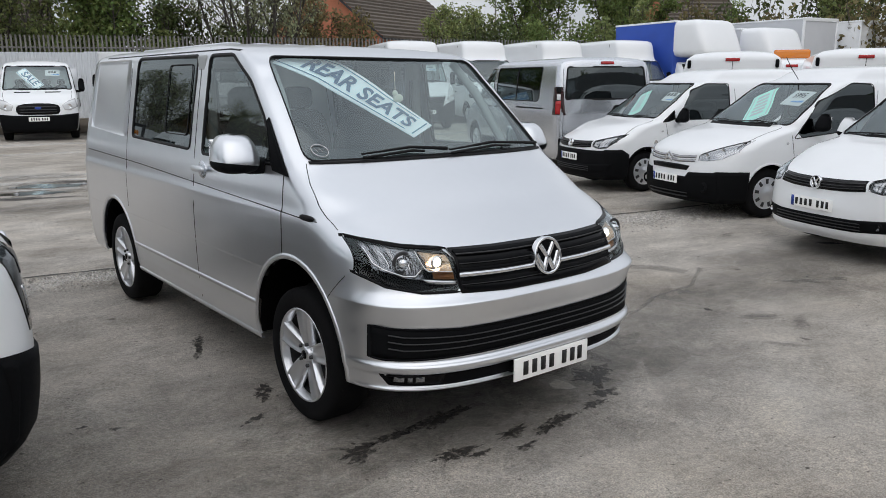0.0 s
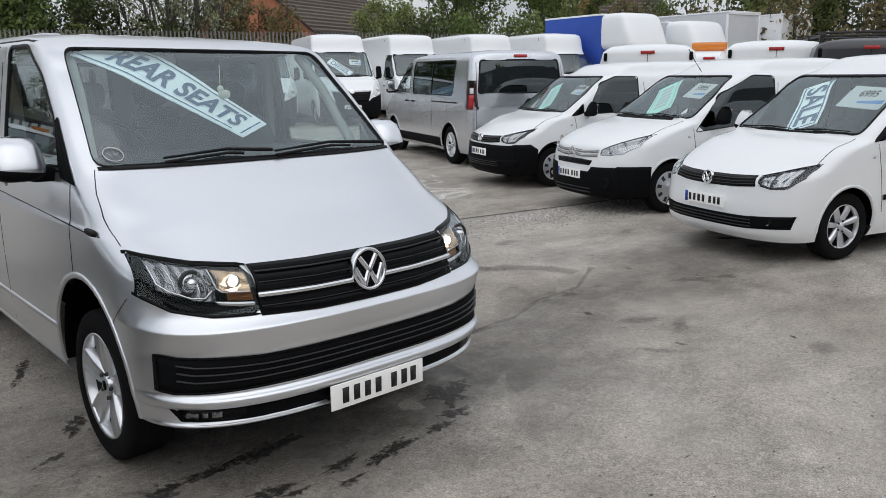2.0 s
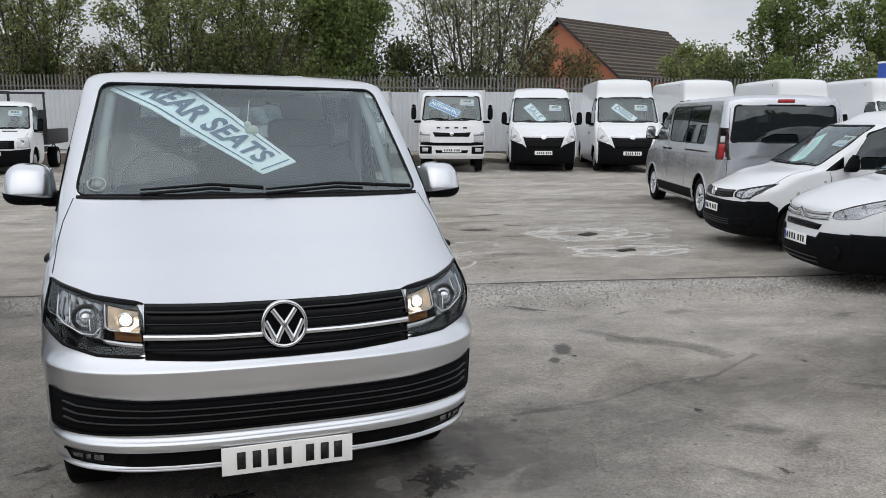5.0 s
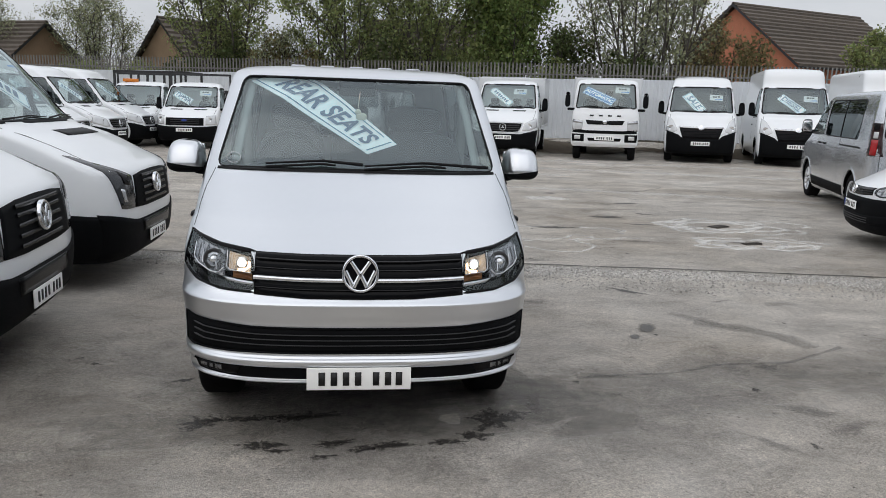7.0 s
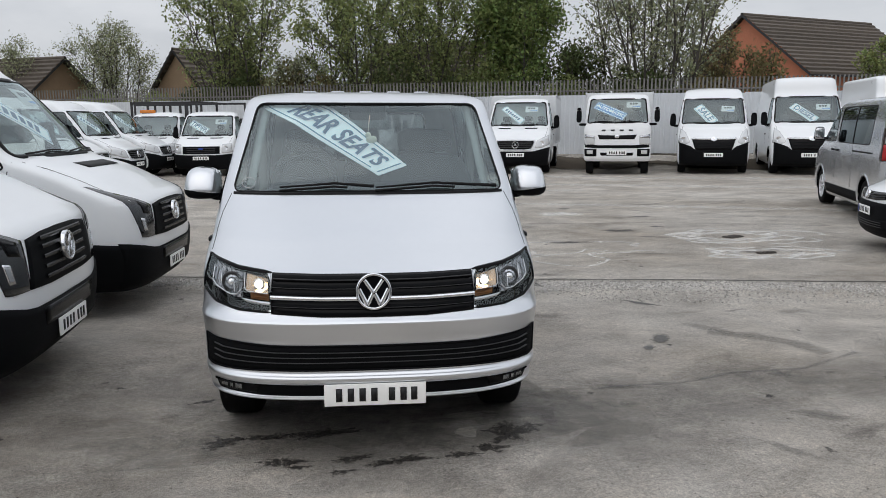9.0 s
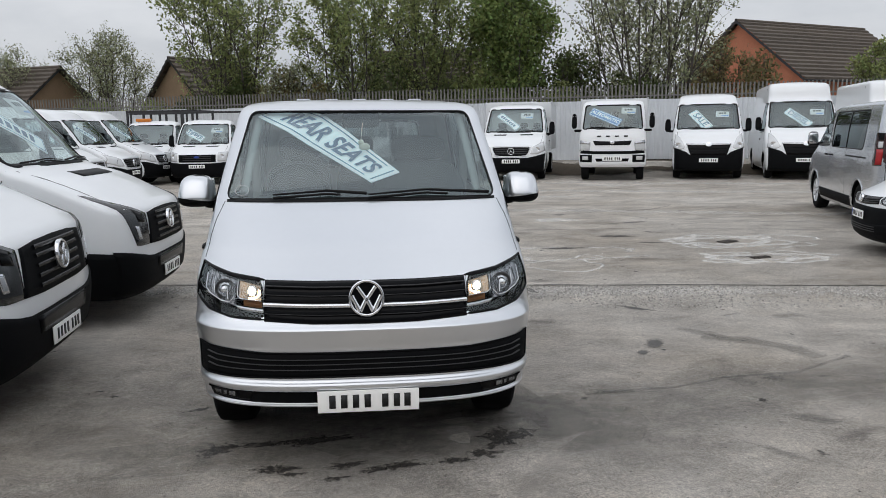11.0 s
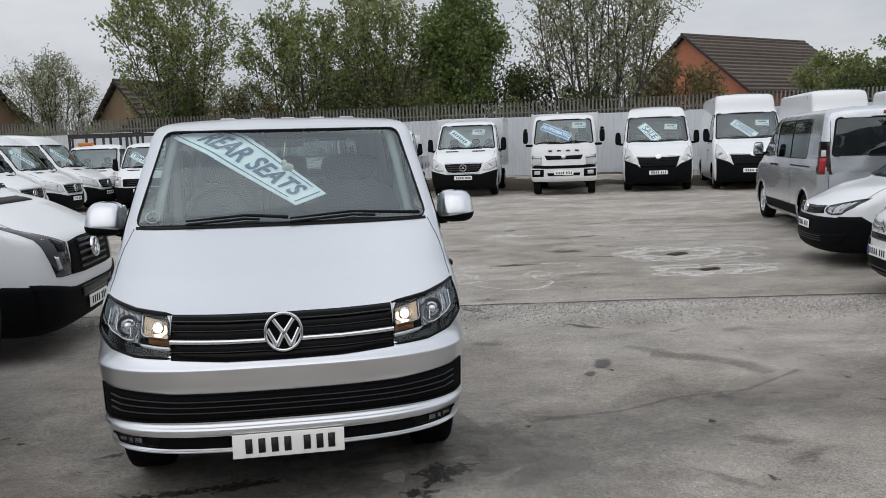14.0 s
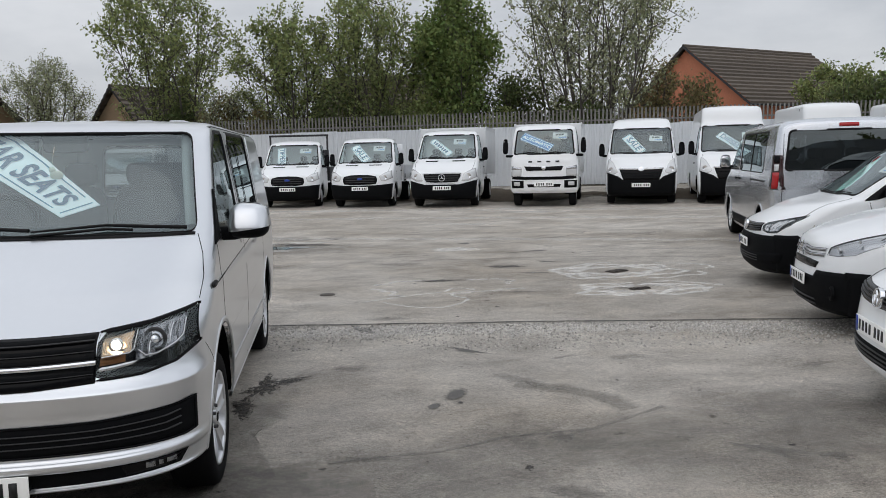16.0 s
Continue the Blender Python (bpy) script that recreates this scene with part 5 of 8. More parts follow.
def big_van(m, name, label, kind, H=2.5, L=5.9, group="panel vans", sign=None, cab_only=False, paint=WHITE):
    """A large van: kind crafter, movano, sprinter, transit or old_transit. cab_only builds the cab of a truck."""
    P = dict(crafter=(0.985, 1.40, 0.92, 2.16, 1.66, 1.05, 0.10), movano=(1.02, 1.42, 0.78, 2.20, 1.46, 1.05, 0.10), sprinter=(0.985, 1.36, 0.92, 2.10, 1.62, 1.02, 0.10),
             transit=(1.01, 1.36, 0.84, 2.06, 1.52, 1.06, 0.08), old_transit=(0.97, 1.28, 0.70, 1.98, 1.36, 1.02, 0.08))[kind]
    w, zc, yc, zt, yt, zh, yh = P
    if cab_only:
        L = yt + 0.78
        H = zt + 0.16
    rows = big_rows(w, H, L, 0.6, zc, yc, zt, yt, zh, yh)
    if kind == "crafter":     # squarer corners to the bumper and wings
        rows = [(r[0], r[1] + (0.02 if 0.3 < r[0] < 0.62 else 0.0), r[2] * 0.72, r[3] + 0.7) + r[4:] if r[0] < 1.15 else r for r in rows]
    h = Hull(rows)
    if cab_only:
        rows = big_rows(w, H, L, 0.6, zc, yc, zt, yt, zh, yh)
        rows[-1] = (H, yt + 0.42, 0.25, 2.4, w * 0.55, L - 0.04, 0.1)
        rows[-2] = (H - 0.03, yt + 0.26, 0.3, 2.5, w * 0.72, L - 0.02, 0.1)
        rows[-3] = (H - 0.07, yt + 0.17, 0.3, 2.6, w * 0.80, L, 0.1)
        h = Hull(rows)
    yw = 0.98
    wb = 3.6
    arches = [(yw, 0.37, 0.42)] + ([] if cab_only else [(yw + wb, 0.37, 0.42)])
    wide = 0.81 if kind == "movano" else 0.78
    ws = fillet([(-w * 0.88, zc + 0.04), (w * 0.88, zc + 0.04), (w * wide, zt), (-w * wide, zt)], 0.06)
    dw = fillet([(yc + 0.22, zc - 0.06), (yt + 0.62, zc - 0.10), (yt + 0.62, zt - 0.02), (yt + 0.12, zt - 0.02)], 0.06)
    sk = dict(nz=54, nf=18, ns=44) if kind == "crafter" else dict(nz=44, nf=14, ns=36)
    v = base_vehicle(name, label, "truck" if cab_only else "van", m, h, paint, arches, 0.345, 0.22, COVER, ws, [("left", dw, None), ("right", dw, None)], glass_side=GLASS_SIDE, skin_args=sk, group=group)
    up = both
    if kind == "crafter":
        part("bumper", h.band("front", up([(0, 0.585), (0.5, 0.585), (0.62, 0.60), (0.972, 0.68)]), up([(0, 0.245), (0.5, 0.245), (0.62, 0.245), (0.92, 0.245)]), 0.014, 0.03, 8, 8), BLACK_PL, v)
        part("intake", h.band("front", up([(0, 0.57), (0.45, 0.57)]), up([(0, 0.46), (0.42, 0.46)]), 0.018, 0.01, 3, 6), GLOSS_BLACK, v)
        gr = part("upper_grille", h.band("front", up([(0, 1.01), (0.3, 1.005), (0.52, 0.985)]), up([(0, 0.69), (0.3, 0.69), (0.56, 0.70)]), 0.006, 0.03, 6, 6), BLACK_PL, v)
        for f in (0.74, 0.80, 0.86, 0.92, 0.97):
            part("slat", h.strip("front", dense(up([(0, f), (0.36, f)]), 6), 0.022, 0.02, False, 0.02), GLOSS_BLACK, gr)
        badge(v, h, 0, 0.875, 0.095, 0.03)
        for s in (-1, 1):
            top = [(s * 0.56, 0.985), (s * 0.74, 1.06), (s * 0.90, 1.17), (s * 0.935, 1.18)]
            bot = [(s * 0.56, 0.70), (s * 0.66, 0.70), (s * 0.74, 0.702), (s * 0.79, 0.71)]
            hl = part("headlamp", h.band("front", top, bot, 0.004, 0.02, 8, 6), SMOKED, v, "dark smoked headlamp")
            part("lamp_bezel", h.band("front", [(s * 0.62, 0.985), (s * 0.76, 1.04)], [(s * 0.61, 0.90), (s * 0.72, 0.92)], 0.006, 0.006, 3, 5), GLOSS_BLACK, hl)
            part("lamp_lens", h.band("front", [(s * 0.72, 0.875), (s * 0.775, 0.885)], [(s * 0.70, 0.765), (s * 0.75, 0.765)], 0.0075, 0.006, 5, 5), REFLECTOR, hl)
        for k in ("left", "right"):
            y1_ = arches[0][0] - arches[0][2]
            part("bumper_end", h.band(k, [(0.12, 0.655), (y1_ - 0.12, 0.675), (y1_ + 0.0, 0.66)], [(0.16, 0.245), (y1_ - 0.1, 0.245), (y1_ + 0.0, 0.245)], 0.012, 0.03, 8, 6), BLACK_PL, v)
        number_plate(v, h, "front", 0.0, 0.405, False, 0.03)
        part("bonnet_vent", h.band("front", up([(0, zc - 0.035), (0.38, zc - 0.035)]), up([(0, zc - 0.075), (0.38, zc - 0.075)]), 0.004, 0.01, 2, 6), SEAL, v)
    elif kind == "movano":
        part("bumper", h.band("front", up([(0, 0.70), (0.5, 0.70), (0.62, 0.80), (0.95, 0.92)]), up([(0, 0.245), (0.5, 0.245), (0.62, 0.245), (0.94, 0.245)]), 0.014, 0.03, 8, 6), BLACK_PL, v)
        gr = part("upper_grille", h.band("front", up([(0, 1.0), (0.3, 1.0), (0.60, 1.0)]), up([(0, 0.70), (0.3, 0.70), (0.50, 0.70)]), 0.016, 0.03, 5, 5), GLOSS_BLACK, v)
        for f in (0.76, 0.83, 0.90):
            part("slat", h.strip("front", dense(up([(0, f), (0.5, f)]), 6), 0.02, 0.026, False, 0.02), BLACK_PL, gr)
        part("chrome_bar", h.strip("front", dense(up([(0, 1.005), (0.4, 1.01), (0.62, 1.02)]), 6), 0.035, 0.028, False, 0.02), REFLECTOR, v)
        badge(v, h, 0, 1.0, 0.08, 0.04, 0.9)
        for s in (-1, 1):
            top = [(s * 0.66, 0.96), (s * 0.80, 1.22), (s * 0.93, 1.32)]
            bot = [(s * 0.66, 0.92), (s * 0.86, 0.82), (s * 0.99, 0.90)]
            hl = part("headlamp", h.band("front", top, bot, 0.006, 0.02, 6, 6), CLEAR_LENS, v)
            c = h.on("front", s * 0.84, 1.0, 0.004)
            part("reflector", moved(lathe([(0.0, 0.001), (-0.006, 0.05), (-0.012, 0.075)], 18, "y"), Matrix.Translation(c)), CHROME, hl)
        number_plate(v, h, "front", 0.0, 0.56, False, 0.03)
    elif kind == "sprinter":
        part("bumper", h.band("front", up([(0, 0.66), (0.5, 0.66), (0.75, 0.72), (0.975, 0.78)]), up([(0, 0.245), (0.5, 0.245), (0.75, 0.245), (0.92, 0.245)]), 0.014, 0.03, 8, 6), BLACK_PL, v)
        gt, gb = up([(0, 0.98), (0.3, 0.98), (0.56, 0.97)]), up([(0, 0.70), (0.3, 0.70), (0.46, 0.72)])
        gr = part("upper_grille", h.band("front", gt, gb, 0.008, 0.03, 5, 5), GLOSS_BLACK, v)
        part("grille_frame", h.strip("front", dense(gt, 4) + dense(gb, 4)[::-1], 0.03, 0.014, True, 0.02), ALLOY, gr)
        for f in (0.78, 0.84, 0.90):
            part("slat", h.strip("front", dense(up([(0, f), (0.48, f)]), 6), 0.018, 0.016, False, 0.02), STEEL_DK, gr)
        badge(v, h, 0, 0.845, 0.10, 0.025, "star")
        for s in (-1, 1):
            top = [(s * 0.62, 0.97), (s * 0.80, 1.06), (s * 0.93, 1.12)]
            bot = [(s * 0.56, 0.76), (s * 0.76, 0.76), (s * 0.98, 0.86)]
            hl = part("headlamp", h.band("front", top, bot, 0.006, 0.02, 6, 6), CLEAR_LENS, v)
            c = h.on("front", s * 0.76, 0.90, 0.004)
            part("reflector", moved(lathe([(0.0, 0.001), (-0.006, 0.05), (-0.012, 0.07)], 18, "y"), Matrix.Translation(c)), CHROME, hl)
        number_plate(v, h, "front", 0.0, 0.56, False, 0.03)
        for s in (-1, 1):
            part("bonnet_vent", h.band("front", [(s * 0.2, zc - 0.01), (s * 0.6, zc - 0.01)], [(s * 0.22, zc - 0.05), (s * 0.58, zc - 0.05)], 0.004, 0.01, 2, 4), SEAL, v)
    else:
        old = kind == "old_transit"
        part("bumper", h.band("front", up([(0, 0.70), (0.5, 0.70), (0.75, 0.72), (1.0 * w - 0.012, 0.74)]), up([(0, 0.245), (0.5, 0.245), (0.75, 0.245), (w * 0.93, 0.245)]), 0.014, 0.03, 8, 6), BLACK_PL, v)
        if old:
            gt, gb = up([(0, 0.98), (0.3, 0.98), (0.60, 0.98)]), up([(0, 0.74), (0.3, 0.74), (0.60, 0.74)])
        else:
            gt, gb = up([(0, 1.03), (0.3, 1.02), (0.50, 0.98), (0.54, 0.92)]), up([(0, 0.72), (0.3, 0.72), (0.50, 0.74), (0.545, 0.82)])
        gr = part("upper_grille", h.band("front", gt, gb, 0.008, 0.03, 5, 5), BLACK_PL if old else GLOSS_BLACK, v)
        for f in ((0.80, 0.86, 0.92) if old else (0.79, 0.86, 0.94)):
            part("slat", h.strip("front", dense(up([(0, f), (0.46, f)]), 6), 0.02, 0.018, False, 0.02), STEEL_DK, gr)
        badge(v, h, 0, 0.90, 0.085, 0.025, 0.42)
        for s in (-1, 1):
            if old:
                top, bot = [(s * 0.66, 1.04), (s * 0.80, 1.06), (s * 0.93, 1.07)], [(s * 0.66, 0.76), (s * 0.80, 0.76), (s * 0.955, 0.78)]
            else:
                top, bot = [(s * 0.60, 0.98), (s * 0.78, 1.09), (s * 0.95, 1.15)], [(s * 0.66, 0.84), (s * 0.80, 0.83), (s * 1.0, 0.92)]
            hl = part("headlamp", h.band("front", top, bot, 0.006, 0.02, 6, 6), CLEAR_LENS, v)
            c = h.on("front", s * 0.78, 0.94, 0.004)
            part("reflector", moved(lathe([(0.0, 0.001), (-0.006, 0.05), (-0.012, 0.07)], 18, "y"), Matrix.Translation(c)), CHROME, hl)
            part("bonnet_vent", h.band("front", [(s * 0.18, zc - 0.02), (s * 0.6, zc - 0.02)], [(s * 0.2, zc - 0.045), (s * 0.58, zc - 0.045)], 0.004, 0.01, 2, 4), SEAL, v)
        number_plate(v, h, "front", 0.0, 0.60 if not old else 0.60, False, 0.03)
    wiper(v, h, [(-0.75, zc + 0.05), (-0.3, zc + 0.075), (0.0, zc + 0.055)])
    wiper(v, h, [(0.05, zc + 0.05), (0.45, zc + 0.075), (0.75, zc + 0.06)])
    for s, k in ((-1, "right"), (1, "left")):
        fold = kind in ("crafter", "sprinter") and not cab_only
        mirror(v, w + (0.02 if fold else 0.14), yc + (0.62 if fold else 0.38), zc + 0.16, 0.07 if fold else 0.085, 0.19, BLACK_PL, s, 0.05 if fold else 0.12, 0.07, zc - 0.02)
        part("door_line", h.strip(k, dense([(yc + 0.52, 0.5), (yc + 0.3, 1.0), (yc + 0.18, zc)], 5), 0.008, 0.001, False, 0.004), SEAL, v)
        part("door_line", h.strip(k, dense([(yt + 0.70, 0.4), (yt + 0.70, zt)], 6), 0.008, 0.001, False, 0.004), SEAL, v)
        part("bonnet_line", h.strip("front", dense([(s * 0.84, zh + 0.05), (s * 0.88, zc - 0.1), (s * 0.87, zc)], 5), 0.007, 0.001, False, 0.004), SEAL, v)
        c = h.on(k, yt + 0.55, 1.12, 0.012)
        part("door_handle", blob_bm(*c, 0.014, 0.08, 0.02, 0.6, 0.5, 12, 6), BLACK_PL, v)
    cabin(v, h, yc + 0.40, zc + 0.04, w * 0.82, yt + 0.3, 0.75, ((-0.5, 0.24), (0.2, 0.22), (0.6, 0.2)), 0.45, None if cab_only else (yt + 0.9, 0.4, H - 0.2))
    if cab_only:
        part("cab_back", box_bm(-w * 0.86, w * 0.86, L - 0.06, L - 0.02, 0.4, zt - 0.1, 0.02), paint, v)
    return v, h


def truck_body(v, kind, L0, w=1.05, length=3.2, top=2.34):
    """The load bed behind a cab: chassis, rear wheels, and a dropside, box or tipper body."""
    part("chassis", box_bm(-0.42, 0.42, L0 - 0.6, L0 + length, 0.48, 0.66, 0.02), STEEL_DK, v)
    for s in (1, -1):
        wheel(v, s * (w - 0.06), L0 + length * 0.55, 0.345, 0.3, COVER, s)
        part("mudguard", tube_bm([(s * (w - 0.2), L0 + length * 0.55 + 0.42 * math.cos(t), 0.36 + 0.42 * math.sin(t)) for t in np.linspace(0.2, 2.94, 10)], 0.02, 6), BLACK_PL, v)
    bed = part("bed_floor", box_bm(-w, w, L0 + 0.08, L0 + length, 0.80, 0.88, 0.01), STEEL_DK if kind == "tipper" else ALLOY, v)
    if kind == "dropside":
        for s in (1, -1):
            sd = part("side_board", box_bm(s * w - 0.015, s * w + 0.015, L0 + 0.08, L0 + length, 0.88, 1.28, 0.008), ALLOY, v)
            for yy in (L0 + 0.3, L0 + length * 0.5, L0 + length - 0.3):
                part("board_latch", box_bm(s * w - 0.03, s * w + 0.03, yy - 0.03, yy + 0.03, 0.86, 1.0, 0.006), STEEL_DK, sd)
        part("head_board", box_bm(-w, w, L0 + 0.06, L0 + 0.11, 0.88, 2.0, 0.01), ALLOY, v)
    elif kind == "box":
        part("box", box_bm(-w, w, L0 + 0.06, L0 + length, 0.88, top, 0.03), BOX_GREY, v)
        for s in (1, -1):
            part("box_rail", box_bm(s * w - 0.02, s * w + 0.02, L0 + 0.04, L0 + length, top - 0.06, top + 0.02, 0.01), ALLOY, v)
    else:
        for s in (1, -1):
            part("side_board", box_bm(s * w - 0.015, s * w + 0.015, L0 + 0.08, L0 + length, 0.88, 1.3, 0.008), STEEL_DK, v)
            part("cage_post", box_bm(s * (w - 0.04) - 0.03, s * (w - 0.04) + 0.03, L0 + 0.05, L0 + 0.11, 0.88, 2.45, 0.006), STEEL_DK, v)
        part("head_board", box_bm(-w, w, L0 + 0.06, L0 + 0.10, 0.88, 1.9, 0.01), STEEL_DK, v)
        part("head_bar", box_bm(-w, w, L0 + 0.05, L0 + 0.11, 2.38, 2.45, 0.006), STEEL_DK, v)


def flat_truck(m):
    """A forward-control truck cab with a bluff front."""
    w = 0.90
    rows = [(0.36, 0.10, 0.2, 3.0, 0.86, 1.62, 0.1), (0.45, 0.02, 0.22, 3.0, w, 1.66, 0.1), (0.8, 0.0, 0.24, 3.0, w, 1.68, 0.1), (1.2, 0.04, 0.24, 3.0, w, 1.68, 0.1), (1.35, 0.09, 0.24, 3.0, 0.895, 1.68, 0.1),
            (2.02, 0.36, 0.24, 3.0, 0.83, 1.66, 0.1), (2.12, 0.44, 0.24, 2.9, 0.80, 1.65, 0.1), (2.17, 0.54, 0.26, 2.6, 0.72, 1.6, 0.14), (2.20, 0.72, 0.3, 2.3, 0.5, 1.45, 0.2)]
    h = Hull(rows)
    ws = fillet([(-0.80, 1.40), (0.80, 1.40), (0.73, 2.04), (-0.73, 2.04)], 0.06)
    dw = fillet([(0.40, 1.36), (1.30, 1.36), (1.30, 2.0), (0.62, 2.0)], 0.06)
    v = base_vehicle("flatbed_truck", "white forward-control box truck parked against the fence", "truck", m, h, WHITE, [(0.62, 0.36, 0.40)], 0.345, 0.2, COVER, ws, [("left", dw, None), ("right", dw, None)], skin_args=dict(nz=44, nf=14, ns=24), group="trucks along the fence", floor=(0.4, 1.6))
    up = both
    part("bumper_mask", h.band("front", up([(0, 0.80), (0.5, 0.80), (0.84, 0.84)]), up([(0, 0.72), (0.5, 0.72), (0.86, 0.74)]), 0.006, 0.02, 3), BLACK_PL, v)
    part("upper_grille", h.band("front", up([(0, 1.06), (0.3, 1.07), (0.52, 1.08)]), up([(0, 0.96), (0.3, 0.96), (0.46, 0.96)]), 0.006, 0.02, 3), GLOSS_BLACK, v)
    part("lower_intake", h.band("front", up([(0, 0.60), (0.45, 0.60)]), up([(0, 0.52), (0.42, 0.52)]), 0.006, 0.02, 3), GLOSS_BLACK, v)
    bm = bmesh.new()
    for x in (-0.36, -0.12, 0.12, 0.36):
        box_bm(x - 0.05, x + 0.05, -0.004, 0.004, -0.02, 0.02, 0, bm)
    part("name_bars", moved(bm, Matrix.Translation(h.on("front", 0, 1.20, 0.006))), STEEL_DK, v)
    badge(v, h, 0, 1.03, 0.06, 0.02, 0.8)
    for s, k in ((-1, "right"), (1, "left")):
        hl = part("headlamp", h.band("front", [(s * 0.58, 1.05), (s * 0.86, 1.10)], [(s * 0.60, 0.82), (s * 0.88, 0.80)], 0.006, 0.02, 5, 6), CLEAR_LENS, v)
        part("turn_lens", h.band("front", [(s * 0.60, 1.04), (s * 0.86, 1.09)], [(s * 0.60, 0.98), (s * 0.87, 1.0)], 0.01, 0.01, 2, 5), LAMP_GREY, hl)
        part("fog_panel", h.band("front", [(s * 0.54, 0.70), (s * 0.87, 0.70)], [(s * 0.54, 0.50), (s * 0.86, 0.50)], 0.006, 0.02, 3, 5), BLACK_PL, v)
        part("fog_lamp", h.band("front", [(s * 0.64, 0.66), (s * 0.80, 0.66)], [(s * 0.64, 0.56), (s * 0.80, 0.56)], 0.012, 0.01, 3, 4), CLEAR_LENS, v)
        mirror(v, w + 0.14, 0.22, 1.62, 0.07, 0.20, BLACK_PL, s, 0.12, 0.06, 1.36)
        part("door_line", h.strip(k, dense([(1.36, 0.5), (1.36, 2.05)], 6), 0.008, 0.001, False, 0.004), SEAL, v)
    wiper(v, h, [(-0.1, 1.42), (-0.4, 1.45), (-0.7, 1.42)])
    wiper(v, h, [(0.6, 1.42), (0.3, 1.45), (0.05, 1.42)])
    number_plate(v, h, "front", 0.0, 0.60, False, 0.02)
    cabin(v, h, 0.42, 1.38, 0.74, 0.85, 0.95, ((-0.45, 0.22), (0.05, 0.18), (0.5, 0.22)), 0.42)
    part("cab_back", box_bm(-0.8, 0.8, 1.6, 1.64, 0.5, 1.5, 0.02), WHITE, v)
    truck_body(v, "box", 1.75, 0.95, 3.0, 2.26)
    return v, h

# ---- ground ----
YARD = -17.5            # the yard's rows stand at this angle to the silver van
def yard(u, v_, z=0.0):
    """A place along (u) and towards (v) the back fence."""
    a = radians(YARD)
    return Vector((u * math.cos(a) - v_ * math.sin(a), u * math.sin(a) + v_ * math.cos(a), z))


def to_yard(x, y):
    a = radians(-YARD)
    return x * math.cos(a) - y * math.sin(a), x * math.sin(a) + y * math.cos(a)


FENCE_V = 30.0


def ground_z(x, y):
    u, v_ = to_yard(x, y)
    t = min(max((v_ - 25.0) / (FENCE_V - 25.5), 0), 1)
    return 0.28 * t * t * (3 - 2 * t)


GROUND = bpy.data.materials.new("worn_yard_tarmac")
GROUND.use_nodes = True


